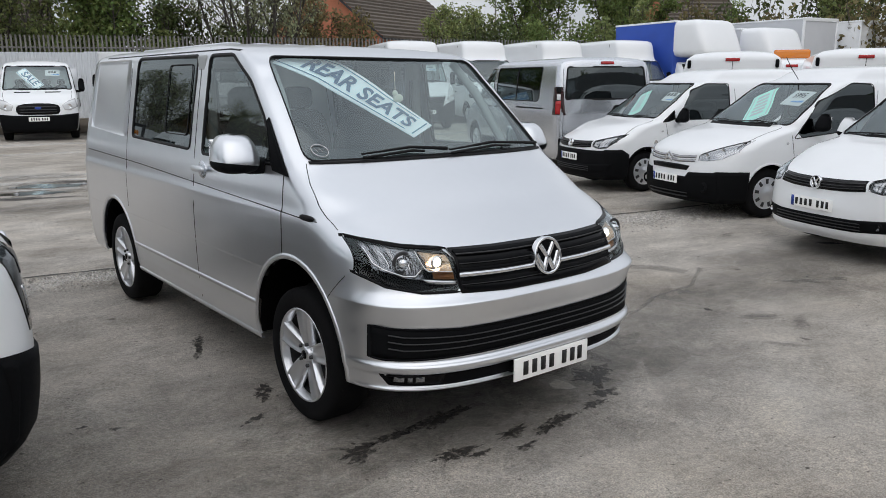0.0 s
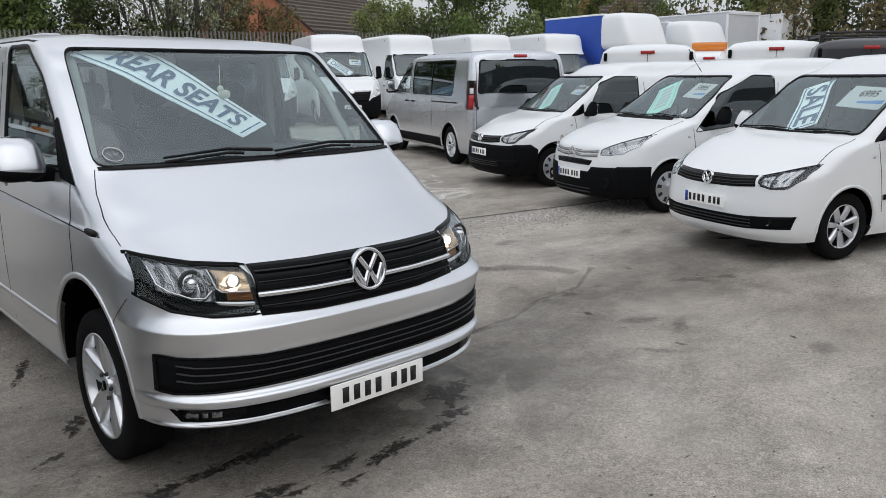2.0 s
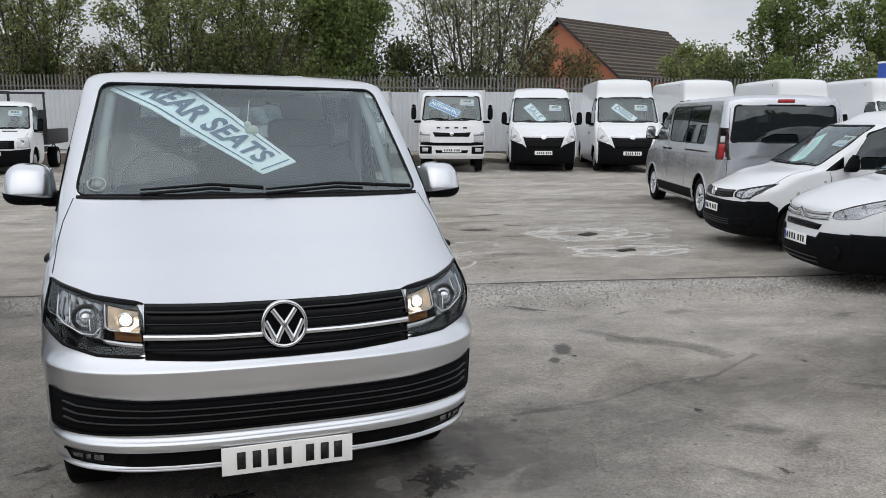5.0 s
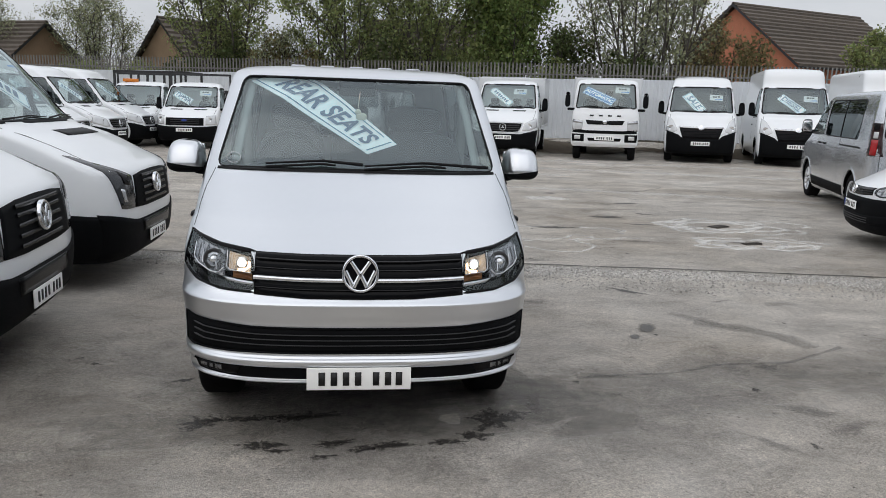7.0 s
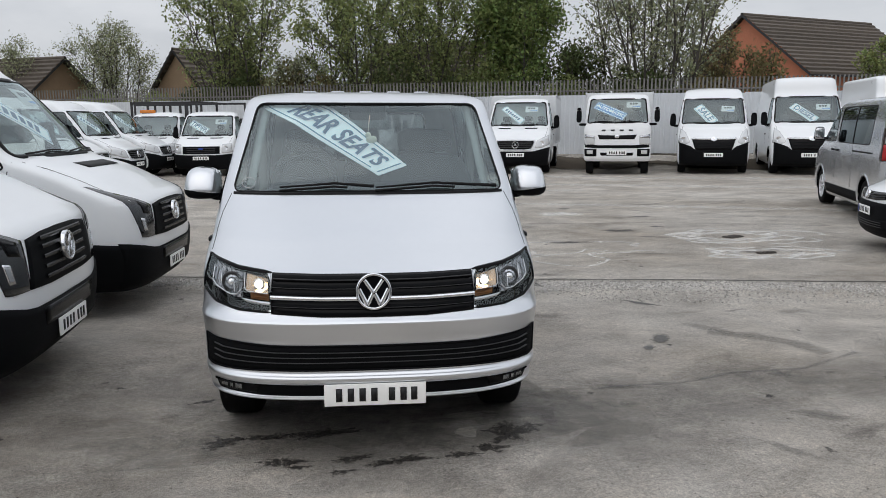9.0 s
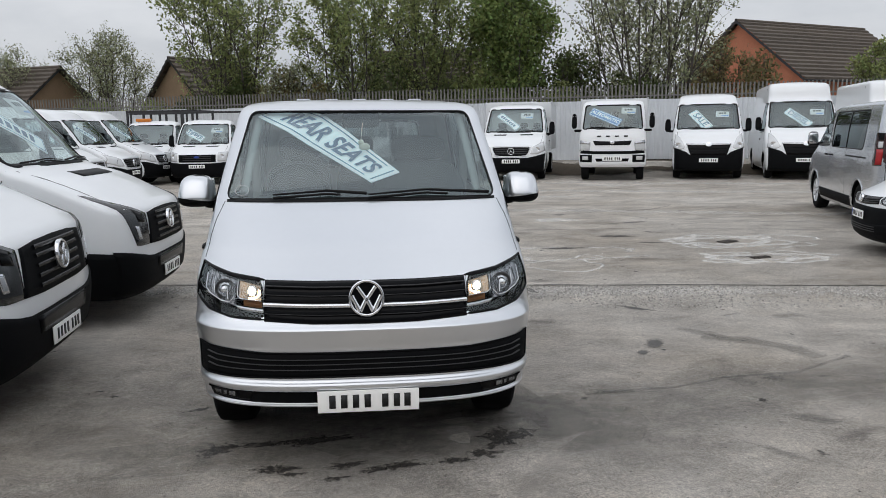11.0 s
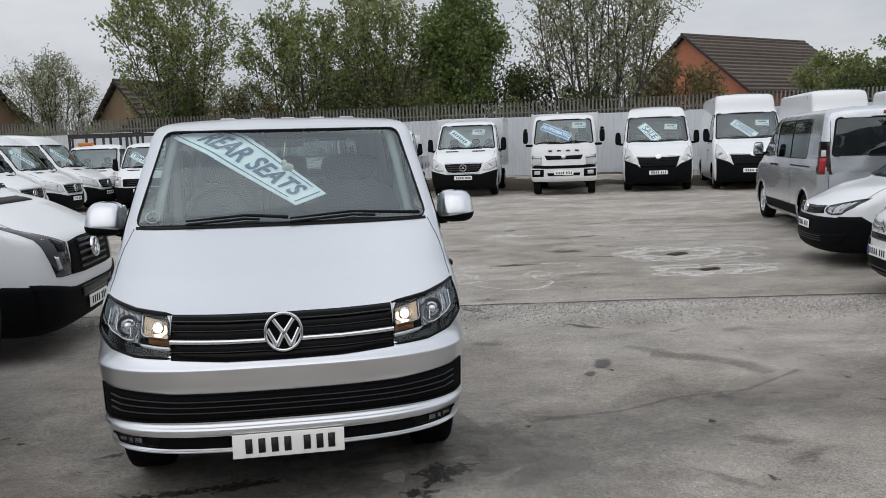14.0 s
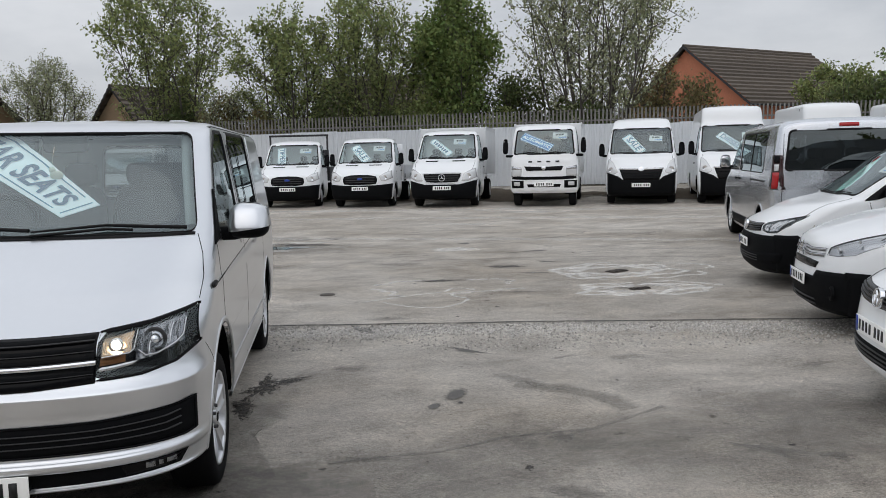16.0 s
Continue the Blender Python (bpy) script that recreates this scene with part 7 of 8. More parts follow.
# ---- vehicles behind the small vans ----
def plain_van(m, label, H=2.4, paint=WHITE, beacon=False, rack=False, group="vans parked behind the row"):
    """A panel van seen over other roofs, tail towards the yard."""
    h = Hull(big_rows(1.0, H, 5.4, 0.6, 1.38, 0.8, 2.0 if H > 2.2 else H - 0.16, 1.5, 1.05, 0.1))
    rw = fillet([(-0.78, 1.35), (-0.06, 1.35), (-0.06, H - 0.5), (-0.74, H - 0.5)], 0.05)
    ws = fillet([(-0.86, 1.42), (0.86, 1.42), (0.76, 1.98 if H > 2.2 else H - 0.2), (-0.76, 1.98 if H > 2.2 else H - 0.2)], 0.05)
    v = base_vehicle("panel_van", label, "van", m, h, paint, [(0.98, 0.37, 0.42), (4.3, 0.37, 0.42)], 0.345, 0.22, COVER, ws, [], skin_args=dict(nz=40, nf=12, ns=30, nr=12), group=group)
    for s in (-1, 1):
        part("rear_window", h.panel("rear", [(s * a, z) for a, z in rw], 0.004, 0.01, 6, 6), GLOSS_BLACK, v)
        part("tail_lamp", h.band("rear", [(s * 0.88, 1.35), (s * 0.96, 1.35)], [(s * 0.88, 0.95), (s * 0.97, 0.95)], 0.01, 0.02, 4, 3), RED_LENS, v)
        part("hinge_cover", blob_bm(s * 0.80, 5.36, H - 0.24, 0.035, 0.05, 0.08, 0.5, 0.5, 10, 8), BLACK_PL, v)
    part("door_line", h.strip("rear", dense([(0, 0.5), (0, H - 0.15)], 8), 0.01, 0.002, False, 0.004), SEAL, v)
    part("brake_light", h.band("rear", both([(0, H - 0.13), (0.13, H - 0.13)]), both([(0, H - 0.19), (0.13, H - 0.19)]), 0.02, 0.03, 2, 4), RED_LENS, v)
    cabin(v, h, 1.2, 1.42, 0.8, 1.7, 0.75, ((-0.5, 0.24), (0.4, 0.3)), 0.45, (2.3, 0.4, H - 0.2))
    if beacon:
        part("light_bar", box_bm(-0.40, 0.40, 4.6, 4.85, H + 0.02, H + 0.22, 0.05), ORANGE, v, "orange light bar")
    if rack:
        for s in (-1, 1):
            part("rack_rail", box_bm(s * 0.7 - 0.02, s * 0.7 + 0.02, 1.6, 5.0, H + 0.06, H + 0.10, 0.01), STEEL_DK, v)
        for y in (1.8, 3.2, 4.8):
            part("rack_bar", box_bm(-0.8, 0.8, y - 0.02, y + 0.02, H + 0.10, H + 0.14, 0.01), STEEL_DK, v)
            for s in (-1, 1):
                part("rack_foot", box_bm(s * 0.72 - 0.03, s * 0.72 + 0.03, y - 0.03, y + 0.03, H - 0.12, H + 0.12, 0.008), STEEL_DK, v)
    return v


BLUE_CURTAIN = mat("blue_curtain_side", (0.02, 0.06, 0.30), 0.5, var=0.1, scale=2)
GREY_BOX = mat("grey_box_side", (0.42, 0.43, 0.45), 0.5, var=0.05, scale=2)
DARK_PAINT = mat("dark_grey_paint", (0.03, 0.032, 0.036), 0.35, coat=0.5)


def luton(m, label, side, H=3.3, L=4.2, cap=True):
    """A box truck with a rounded cap over its cab; the front faces -y."""
    v = thing("luton_truck", label, "truck", m, "box trucks")
    part("box_body", box_bm(-1.05, 1.05, 1.6, 1.6 + L, 0.95, H, 0.03), side, v)
    part("box_roof", box_bm(-1.07, 1.07, 1.58, 1.62 + L, H - 0.02, H + 0.05, 0.02), WHITE_OLD, v)
    if cap:
        part("cap", blob_bm(0, 1.15, H - 0.62, 1.05, 1.0, 0.68, 0.3, 0.28, 28, 14, lambda p: Vector((p.x, p.y + 0.45 * (p.z + 0.2) * (p.y < 0), p.z))), WHITE, v)
    else:
        for s in (-1, 1):
            part("corner_rail", box_bm(s * 1.05 - 0.05, s * 1.05 + 0.05, 1.56, 1.64, 0.95, H + 0.04, 0.02), WHITE, v)
        part("head_rail", box_bm(-1.1, 1.1, 1.56, 1.64, H - 0.08, H + 0.06, 0.02), WHITE, v)
    h = Hull(big_rows(0.97, 2.2, 2.2, 0.6, 1.36, 0.84, 2.04, 1.4, 1.06, 0.08))
    part("cab", h.skin((), [(0.98, 0.37, 0.42)], 30, 12, 16), WHITE, v)
    part("windscreen", h.panel("front", fillet([(-0.84, 1.40), (0.84, 1.40), (0.74, 2.0), (-0.74, 2.0)], 0.05), 0.006, 0.01), GLOSS_BLACK, v)
    part("chassis", box_bm(-0.42, 0.42, 1.0, 1.6 + L, 0.5, 0.95, 0.02), STEEL_DK, v)
    for s in (-1, 1):
        wheel(v, s * 0.95, 0.98, 0.345, 0.22, COVER, s)
        wheel(v, s * 1.0, 1.6 + L * 0.6, 0.345, 0.3, COVER, s)
    return v


def nose_away(x, y, ang, L=5.4):
    """The pose of a van whose tail stands at (x, y) and whose nose points along ang degrees from +x."""
    a = radians(ang)
    return place(x + L * math.cos(a), y + L * math.sin(a), ang + 90)


plain_van(nose_away(11.4, 6.7, 31), "white panel van seen from behind over the small vans", 2.10)
plain_van(nose_away(12.6, 4.75, 31), "white panel van seen from behind over the small vans", 2.12)
plain_van(nose_away(15.2, 7.6, 31), "white panel van with an orange light bar on its roof", 2.02, beacon=True)
plain_van(nose_away(12.85, 3.2, 31), "dark grey van with a black roof rack", 2.10, paint=DARK_PAINT, rack=True)
luton(place(25.9, 16.3, YARD + 10, 1.08), "white box truck with blue curtain sides", BLUE_CURTAIN, 3.55, 3.2)
luton(place(28.9, 15.2, YARD + 10, 1.08), "white box truck with pale grey sides", GREY_BOX, 3.3, 3.6)
luton(place(31.9, 14.1, YARD + 10, 1.08), "white box truck with pale grey sides", GREY_BOX, 3.75, 5.0, False)
luton(place(34.9, 13.1, YARD + 10, 1.08), "white box truck with pale grey sides", WHITE_OLD, 3.7, 5.0, False)

# ---- houses behind the fence ----
BRICK = mat("red_brick", (0.34, 0.13, 0.075), 0.85, var=0.15, scale=1.5, var2=0.12, bump=0.3, bscale=30)
BRICK_BR = mat("brown_brick", (0.20, 0.135, 0.085), 0.85, var=0.15, scale=1.5, var2=0.12)
BRICK_TAN = mat("tan_brick", (0.24, 0.17, 0.11), 0.85, var=0.15, scale=1.5, var2=0.12)
ROOF = mat("dark_roof_tile", (0.080, 0.066, 0.054), 0.85, var=0.25, scale=3, var2=0.15, rnd=0.18)


def house(x, y, rz, L, W, eave, ridge, wall, label, chimney=False):
    """A house with a gable roof: ridge along its own x, roof laid in courses."""
    v = thing("house", label, "house", pose(x, y, 0.0, 0, 0, rz))
    bm = bmesh.new()
    pts = [(-W / 2, 0), (W / 2, 0), (W / 2, eave), (0, ridge - 0.12), (-W / 2, eave)]
    for xx in (0, L):
        bm.faces.new([bm.verts.new((xx, a, z)) for a, z in pts])
    for s in (-1, 1):
        bm.faces.new([bm.verts.new(q) for q in ((0, s * W / 2, 0), (L, s * W / 2, 0), (L, s * W / 2, eave), (0, s * W / 2, eave))])
    part("wall", bm, wall, v, smooth=False)
    over = 0.35
    rise = (ridge - eave) / (W / 2)
    for s in (-1, 1):
        rf = new("roof")
        rf.parent = v
        n = int((W / 2 + over) / math.cos(math.atan(rise)) / 0.40)
        me = None
        for i in range(n):
            y0 = W / 2 + over - (W / 2 + over) * i / n
            y1 = W / 2 + over - (W / 2 + over) * (i + 1) / n
            z0, z1 = ridge - y0 * rise, ridge - y1 * rise
            bm = grid_bm([[(-over, s * y0, z0 - 0.02), (L + over, s * y0, z0 - 0.02)], [(-over, s * y0, z0 + 0.13), (L + over, s * y0, z0 + 0.13)], [(-over, s * y1, z1 + 0.01), (L + over, s * y1, z1 + 0.01)]])
            part("tile_course", bm, ROOF, rf, smooth=False)
    part("ridge_tiles", tube_bm([(-over, 0, ridge + 0.02), (L + over, 0, ridge + 0.02)], 0.1, 8), ROOF, v)
    for s in (-1, 1):
        for xx in (-over, L + over):
            bm = grid_bm([[(xx, s * (W / 2 + over), eave - over * rise - 0.12), (xx, 0, ridge - 0.12)], [(xx, s * (W / 2 + over), eave - over * rise + 0.05), (xx, 0, ridge + 0.05)]])
            part("barge_board", bm, STEEL_DK, v, smooth=False)
        part("gutter", box_bm(-over, L + over, s * (W / 2 + over) - 0.06, s * (W / 2 + over) + 0.06, eave - over * rise - 0.1, eave - over * rise, 0.02), STEEL_DK, v)
    if chimney:
        part("chimney", box_bm(L * 0.8, L * 0.8 + 0.7, -0.3, 0.3, ridge - 0.6, ridge + 0.9, 0.02), wall, v)
    return v


house(22.0, 42.0, 22, 11.0, 9.0, 4.3, 7.68, BRICK, "red brick house with a dark tiled gable roof")
house(43.0, 33.0, -30, 4.2, 8.0, 4.6, 7.6, BRICK, "red brick house with a dark tiled roof")
house(-16.9, 42.5, 155, 8.0, 7.0, 2.6, 5.3, BRICK_BR, "brown brick bungalow with a dark tiled roof")
house(-10.7, 43.0, 48, 4.6, 6.0, 3.0, 5.8, BRICK_TAN, "brown brick bungalow with a dark tiled roof")
house(1.0, 45.5, -15, 6.0, 8.0, 2.9, 6.3, BRICK_BR, "brown brick bungalow with a dark tiled roof")
lamp = thing("street_lamp", "tall grey steel street lamp", "street lamp", pose(34.5, 40.0, 0, 0, 0, 30))
part("pole", tube_bm([(0, 0, 0), (0, 0, 4), (0, 0, 7.9)], [0.09, 0.07, 0.05], 8), GALV, lamp)
part("lantern", blob_bm(-0.35, 0, 7.95, 0.42, 0.13, 0.09, 0.6, 0.6, 12, 8), GALV, lamp)

# ---- trees behind the fence ----
BARK = mat("grey_brown_bark", (0.060, 0.053, 0.046), 0.9, var=0.2, scale=6, bump=0.4, bscale=25)


def leaf_mat(name, col, thin=0.45):
    """A colour that varies from piece to piece; light shines through thin ones."""
    m = bpy.data.materials.new(name)
    m.use_nodes = True
    nt = m.node_tree
    b = nt.nodes["Principled BSDF"]
    b.inputs["Roughness"].default_value = 0.6
    b.inputs["Specular IOR Level"].default_value = 0.25
    geo = nt.nodes.new("ShaderNodeNewGeometry")
    hsv = nt.nodes.new("ShaderNodeHueSaturation")
    hsv.inputs["Color"].default_value = (*col, 1)
    mr = nt.nodes.new("ShaderNodeMapRange")
    mr.inputs["To Min"].default_value, mr.inputs["To Max"].default_value = 0.55, 1.55
    nt.links.new(geo.outputs["Random Per Island"], mr.inputs["Value"])
    nt.links.new(mr.outputs[0], hsv.inputs["Value"])
    mh = nt.nodes.new("ShaderNodeMapRange")
    mh.inputs["To Min"].default_value, mh.inputs["To Max"].default_value = 0.475, 0.525
    wn = nt.nodes.new("ShaderNodeMath")
    wn.operation = "FRACT"
    ml = nt.nodes.new("ShaderNodeMath")
    ml.operation = "MULTIPLY"
    ml.inputs[1].default_value = 7.31
    nt.links.new(geo.outputs["Random Per Island"], ml.inputs[0])
    nt.links.new(ml.outputs[0], wn.inputs[0])
    nt.links.new(wn.outputs[0], mh.inputs["Value"])
    nt.links.new(mh.outputs[0], hsv.inputs["Hue"])
    nt.links.new(hsv.outputs[0], b.inputs["Base Color"])
    tr = nt.nodes.new("ShaderNodeBsdfTranslucent")
    nt.links.new(hsv.outputs[0], tr.inputs[0])
    mx = nt.nodes.new("ShaderNodeMixShader")
    mx.inputs[0].default_value = thin
    nt.links.new(b.outputs[0], mx.inputs[1])
    nt.links.new(tr.outputs[0], mx.inputs[2])
    nt.links.new(mx.outputs[0], nt.nodes["Material Output"].inputs[0])
    return m


LEAF_OLIVE = leaf_mat("olive_spring_leaves", (0.245, 0.285, 0.115))
LEAF_GREEN = leaf_mat("fresh_green_leaves", (0.190, 0.250, 0.085))
LEAF_GREY = leaf_mat("grey_green_leaves", (0.285, 0.305, 0.180))
LEAF_BROWN = leaf_mat("brown_green_leaves", (0.205, 0.175, 0.085))
LEAF_DARK = leaf_mat("dark_green_leaves", (0.100, 0.125, 0.050))


def leaves(name, places, sizes, material, parent, rng):
    """Many small leaf blades, each a bent pair of triangles, in one mesh."""
    n = len(places)
    p = np.asarray(places)
    a = rng.normal(size=(n, 3))
    a /= np.linalg.norm(a, axis=1)[:, None]
    b = np.cross(a, rng.normal(size=(n, 3)))
    b /= np.linalg.norm(b, axis=1)[:, None] + 1e-9
    s = np.asarray(sizes)[:, None]
    v = np.empty((n, 4, 3))
    v[:, 0], v[:, 1], v[:, 2], v[:, 3] = p - a * s, p + b * s * 0.55, p + a * s, p - b * s * 0.55
    me = bpy.data.meshes.new(name)
    me.from_pydata(v.reshape(-1, 3).tolist(), [], np.arange(n * 4).reshape(-1, 4).tolist())
    me.materials.append(material)
    ob = new(name, me)
    ob.parent = parent
    ob["kind"] = "stuff"
    return ob


def tree(x, y, height, spread, material, seed, leaf_n=5000, leaf=0.10, stems=12, label="leafy spring tree with bare branches showing behind the fence", low=0.22, loose=0.15):
    """Many stems fan out from one stool into a domed crown; branches and twigs bear the leaves."""
    rng = np.random.default_rng(seed)
    t = thing("tree", label, "tree", pose(x, y, 0.2), "trees behind the fence")
    bm = bmesh.new()
    spots, weight = [], []

    def limb(p, q, r0, r1, sag, n=5, sides=5):
        """A bent, tapering limb from p to q; gives back its points."""
        k = Vector(rng.normal(size=3)) * sag
        pts = [p.lerp(q, i / n) + (k + Vector((0, 0, -sag))) * math.sin(math.pi * i / n) for i in range(n + 1)]
        tube_bm(pts, [r0 + (r1 - r0) * i / n for i in range(n + 1)], sides, bm)
        return pts
    for s in range(stems):
        a = 2 * math.pi * (s + rng.uniform(-0.3, 0.3)) / stems * 2.4
        u = math.sqrt((s + 0.5) / stems) * rng.uniform(0.8, 1.0)
        tip = Vector((math.cos(a) * spread * u * 0.86, math.sin(a) * spread * u * 0.86, height * (0.95 - 0.36 * u ** 2.2) * rng.uniform(0.9, 1.0)))
        foot = Vector((math.cos(a), math.sin(a), 0)) * 0.22 * u + Vector((0, 0, -0.2))
        main = limb(foot, tip, 0.085, 0.012, 0.05 * height, 8, 6)
        for i in range(2, 9):
            p = main[i]
            for _ in range(3 if i > 3 else 2):
                side = Vector(rng.normal(size=3))
                side.z = abs(side.z) * 0.6 + 0.25
                out = Vector((p.x, p.y, 0)) * 0.12
                d = (side.normalized() + out * 0.5 + (tip - foot).normalized() * 0.7).normalized()
                q = p + d * height * rng.uniform(0.10, 0.20)
                rr = math.hypot(q.x, q.y) / spread
                if rr > 1.0:
                    q.x, q.y = q.x / rr, q.y / rr
                q.z = min(q.z, height * (1.0 - 0.34 * min(rr, 1.0) ** 2.2) * rng.uniform(0.94, 1.0))
                arm = limb(p, q, 0.022, 0.007, 0.06, 4, 4)
                for w_ in arm[1:]:
                    for _ in range(2):
                        e = w_ + (Vector(rng.normal(size=3)) * 0.6 + d + Vector((0, 0, 0.3))).normalized() * rng.uniform(0.25, 0.6)
                        tube_bm([w_, w_.lerp(e, 0.5) + Vector(rng.normal(size=3)) * 0.03, e], [0.007, 0.005, 0.003], 3, bm)
                        for f in (0.35, 0.7, 1.0):
                            c = w_.lerp(e, f)
                            spots.append(c[:])
                            weight.append(0.15 if c.z < height * low else 1.0)
    part("trunk", bm, BARK, t)
    spots, weight = np.array(spots), np.array(weight)
    hi = np.clip(spots[:, 2] / height, 0, 1)
    shell = np.hypot(spots[:, 0], spots[:, 1]) / spread
    clump = rng.gamma(1.8, 1.0, len(spots)) * weight * (0.35 + np.clip((hi - 0.25) * 1.6, 0, 1) + 0.6 * np.clip(shell, 0, 1))
    idx = rng.choice(len(spots), leaf_n, p=clump / clump.sum())
    pts = spots[idx] + np.clip(rng.normal(size=(leaf_n, 3)), -1.8, 1.8) * loose
    leaves("crown", pts, rng.uniform(0.6, 1.4, leaf_n) * leaf, material, t, rng)
    return t


def hedge(x0, y0, x1, y1, h0, h1, depth, material, seed, n, leaf=0.10, label="tangled hedge of mixed shrubs behind the fence"):
    rng = np.random.default_rng(seed)
    t = thing("hedge", label, "hedge", pose(x0, y0, 0.2))
    L = math.hypot(x1 - x0, y1 - y0)
    d = np.array(((x1 - x0) / L, (y1 - y0) / L))
    k = max(4, int(L * 1.6))
    cs = []
    for i in range(k):
        a = rng.random() * L
        hh = h0 + (h1 - h0) * rng.random() ** 1.5
        cs.append((a, rng.normal() * depth * 0.35, hh * rng.uniform(0.35, 0.75), hh * 0.4, rng.uniform(0.5, 1.0)))
    cs = np.array(cs)
    idx = rng.integers(0, k, n)
    u = rng.normal(size=(n, 3))
    u /= np.linalg.norm(u, axis=1)[:, None]
    r = rng.random(n)[:, None] ** 0.4
    c = cs[idx]
    pp = u * r * np.stack((c[:, 4] * 1.2, c[:, 4] * 0.9, c[:, 3]), 1)
    a = c[:, 0] + pp[:, 0]
    b = c[:, 1] + pp[:, 1]
    z = c[:, 2] + pp[:, 2]
    pts = np.stack((a * d[0] - b * d[1], a * d[1] + b * d[0], np.maximum(z, 0.05)), 1)
    leaves("foliage", pts, rng.uniform(0.6, 1.4, n) * leaf, material, t, rng)
    bm = bmesh.new()
    for i in range(k):
        p = np.array((cs[i, 0] * d[0] - cs[i, 1] * d[1], cs[i, 0] * d[1] + cs[i, 1] * d[0]))
        for _ in range(4):
            q = rng.normal(size=2) * 0.5
            tube_bm([(p[0], p[1], 0), (p[0] + q[0] * 0.4, p[1] + q[1] * 0.4, cs[i, 2]), (p[0] + q[0], p[1] + q[1], cs[i, 2] + cs[i, 3] * 0.9)], [0.03, 0.02, 0.006], 4, bm)
    part("stem", bm, BARK, t)["kind"] = "stuff"
    return t


tree(-6.6, 36.7, 10.2, 3.9, LEAF_OLIVE, 11, 17000, 0.076, 15)
tree(-3.4, 35.6, 4.6, 2.2, LEAF_GREY, 12, 6000, 0.062, 9)
tree(-0.9, 34.9, 8.2, 3.1, LEAF_OLIVE, 25, 13500, 0.076, 13)
tree(2.9, 33.8, 9.0, 3.5, LEAF_OLIVE, 13, 17000, 0.076, 14)
tree(6.7, 32.5, 8.7, 1.8, LEAF_GREEN, 14, 19000, 0.09, 12, loose=0.26)
tree(9.2, 32.3, 4.9, 1.7, LEAF_DARK, 26, 5000, 0.085, 8, loose=0.24)
tree(12.5, 30.9, 10.2, 4.3, LEAF_GREY, 16, 16000, 0.074, 20)
tree(-14.3, 42.2, 7.0, 2.9, LEAF_GREY, 17, 13000, 0.054, 11)
tree(-19.8, 43.5, 6.2, 2.9, LEAF_GREY, 24, 8000, 0.054, 9)
tree(29.5, 31.0, 8.6, 2.2, LEAF_GREEN, 18, 12000, 0.09, 8)
tree(33.5, 28.0, 8.8, 3.4, LEAF_GREEN, 19, 14000, 0.10, 10)
tree(26.5, 34.0, 5.4, 3.0, LEAF_OLIVE, 20, 9000, 0.09, 10)
tree(17.0, 34.2, 5.6, 2.0, LEAF_BROWN, 21, 6500, 0.075, 10, label="brown-green shrub at the foot of the brick gable")
tree(38.0, 17.0, 7.0, 3.8, LEAF_OLIVE, 22, 14000, 0.10, 10)
tree(37.0, 9.0, 6.8, 3.8, LEAF_DARK, 23, 14000, 0.10, 10)
fa, fb = yard(-26, FENCE_V + 2.2), yard(34, FENCE_V + 2.2)
for i in range(12):
    p, q = fa.lerp(fb, i / 12), fa.lerp(fb, (i + 1) / 12)
    hedge(p.x, p.y, q.x, q.y, 2.7, 4.3 if i < 8 else 5.6, 1.2, (LEAF_OLIVE, LEAF_DARK, LEAF_BROWN, LEAF_DARK)[i % 4] if i < 8 else (LEAF_GREEN, LEAF_OLIVE)[i % 2], 40 + i, 9000, 0.09)
hedge(36, 28, 33, -6, 3.5, 6.0, 2.0, LEAF_BROWN, 61, 16000, 0.13)
hedge(38, 30, 36, -8, 4.0, 7.0, 2.0, LEAF_DARK, 62, 14000, 0.14)
hedge(-40, 34, -20, 38, 3.0, 5.0, 2.0, LEAF_DARK, 63, 8000, 0.13)

# ---- unseen walls and trees added to close the yard and darken reflections ----
WALL_GREY = mat("unseen_wall_grey", (0.16, 0.165, 0.17), 0.6, 0.2, var=0.1, scale=1.0)
wl = part("unseen_wall_south", box_bm(-34, 40, -15.2, -15.0, 0.0, 7.0), WALL_GREY, smooth=False)
tagged(wl, "plain grey wall added out of view, closes the yard and darkens reflections", "wall", kind="structure")
wl = part("unseen_wall_west", box_bm(-30.2, -30.0, -15, 34, 0.0, 3.0), WALL_GREY, smooth=False)
tagged(wl, "plain grey wall added out of view, closes the yard and darkens reflections", "wall", kind="structure")
for i, (x, y, hh) in enumerate(((-27, -4, 8.0), (-27, 8, 8.5), (-27, 20, 8.0), (-18, -21, 9.0), (-6, -21.3, 8.5), (8, -21.2, 9.0), (22, -21, 8.5))):
    tree(x, y, hh, 4.6, (LEAF_DARK, LEAF_OLIVE)[i % 2], 80 + i, 6000, 0.16, 7, label="leafy tree along the edge of the yard")

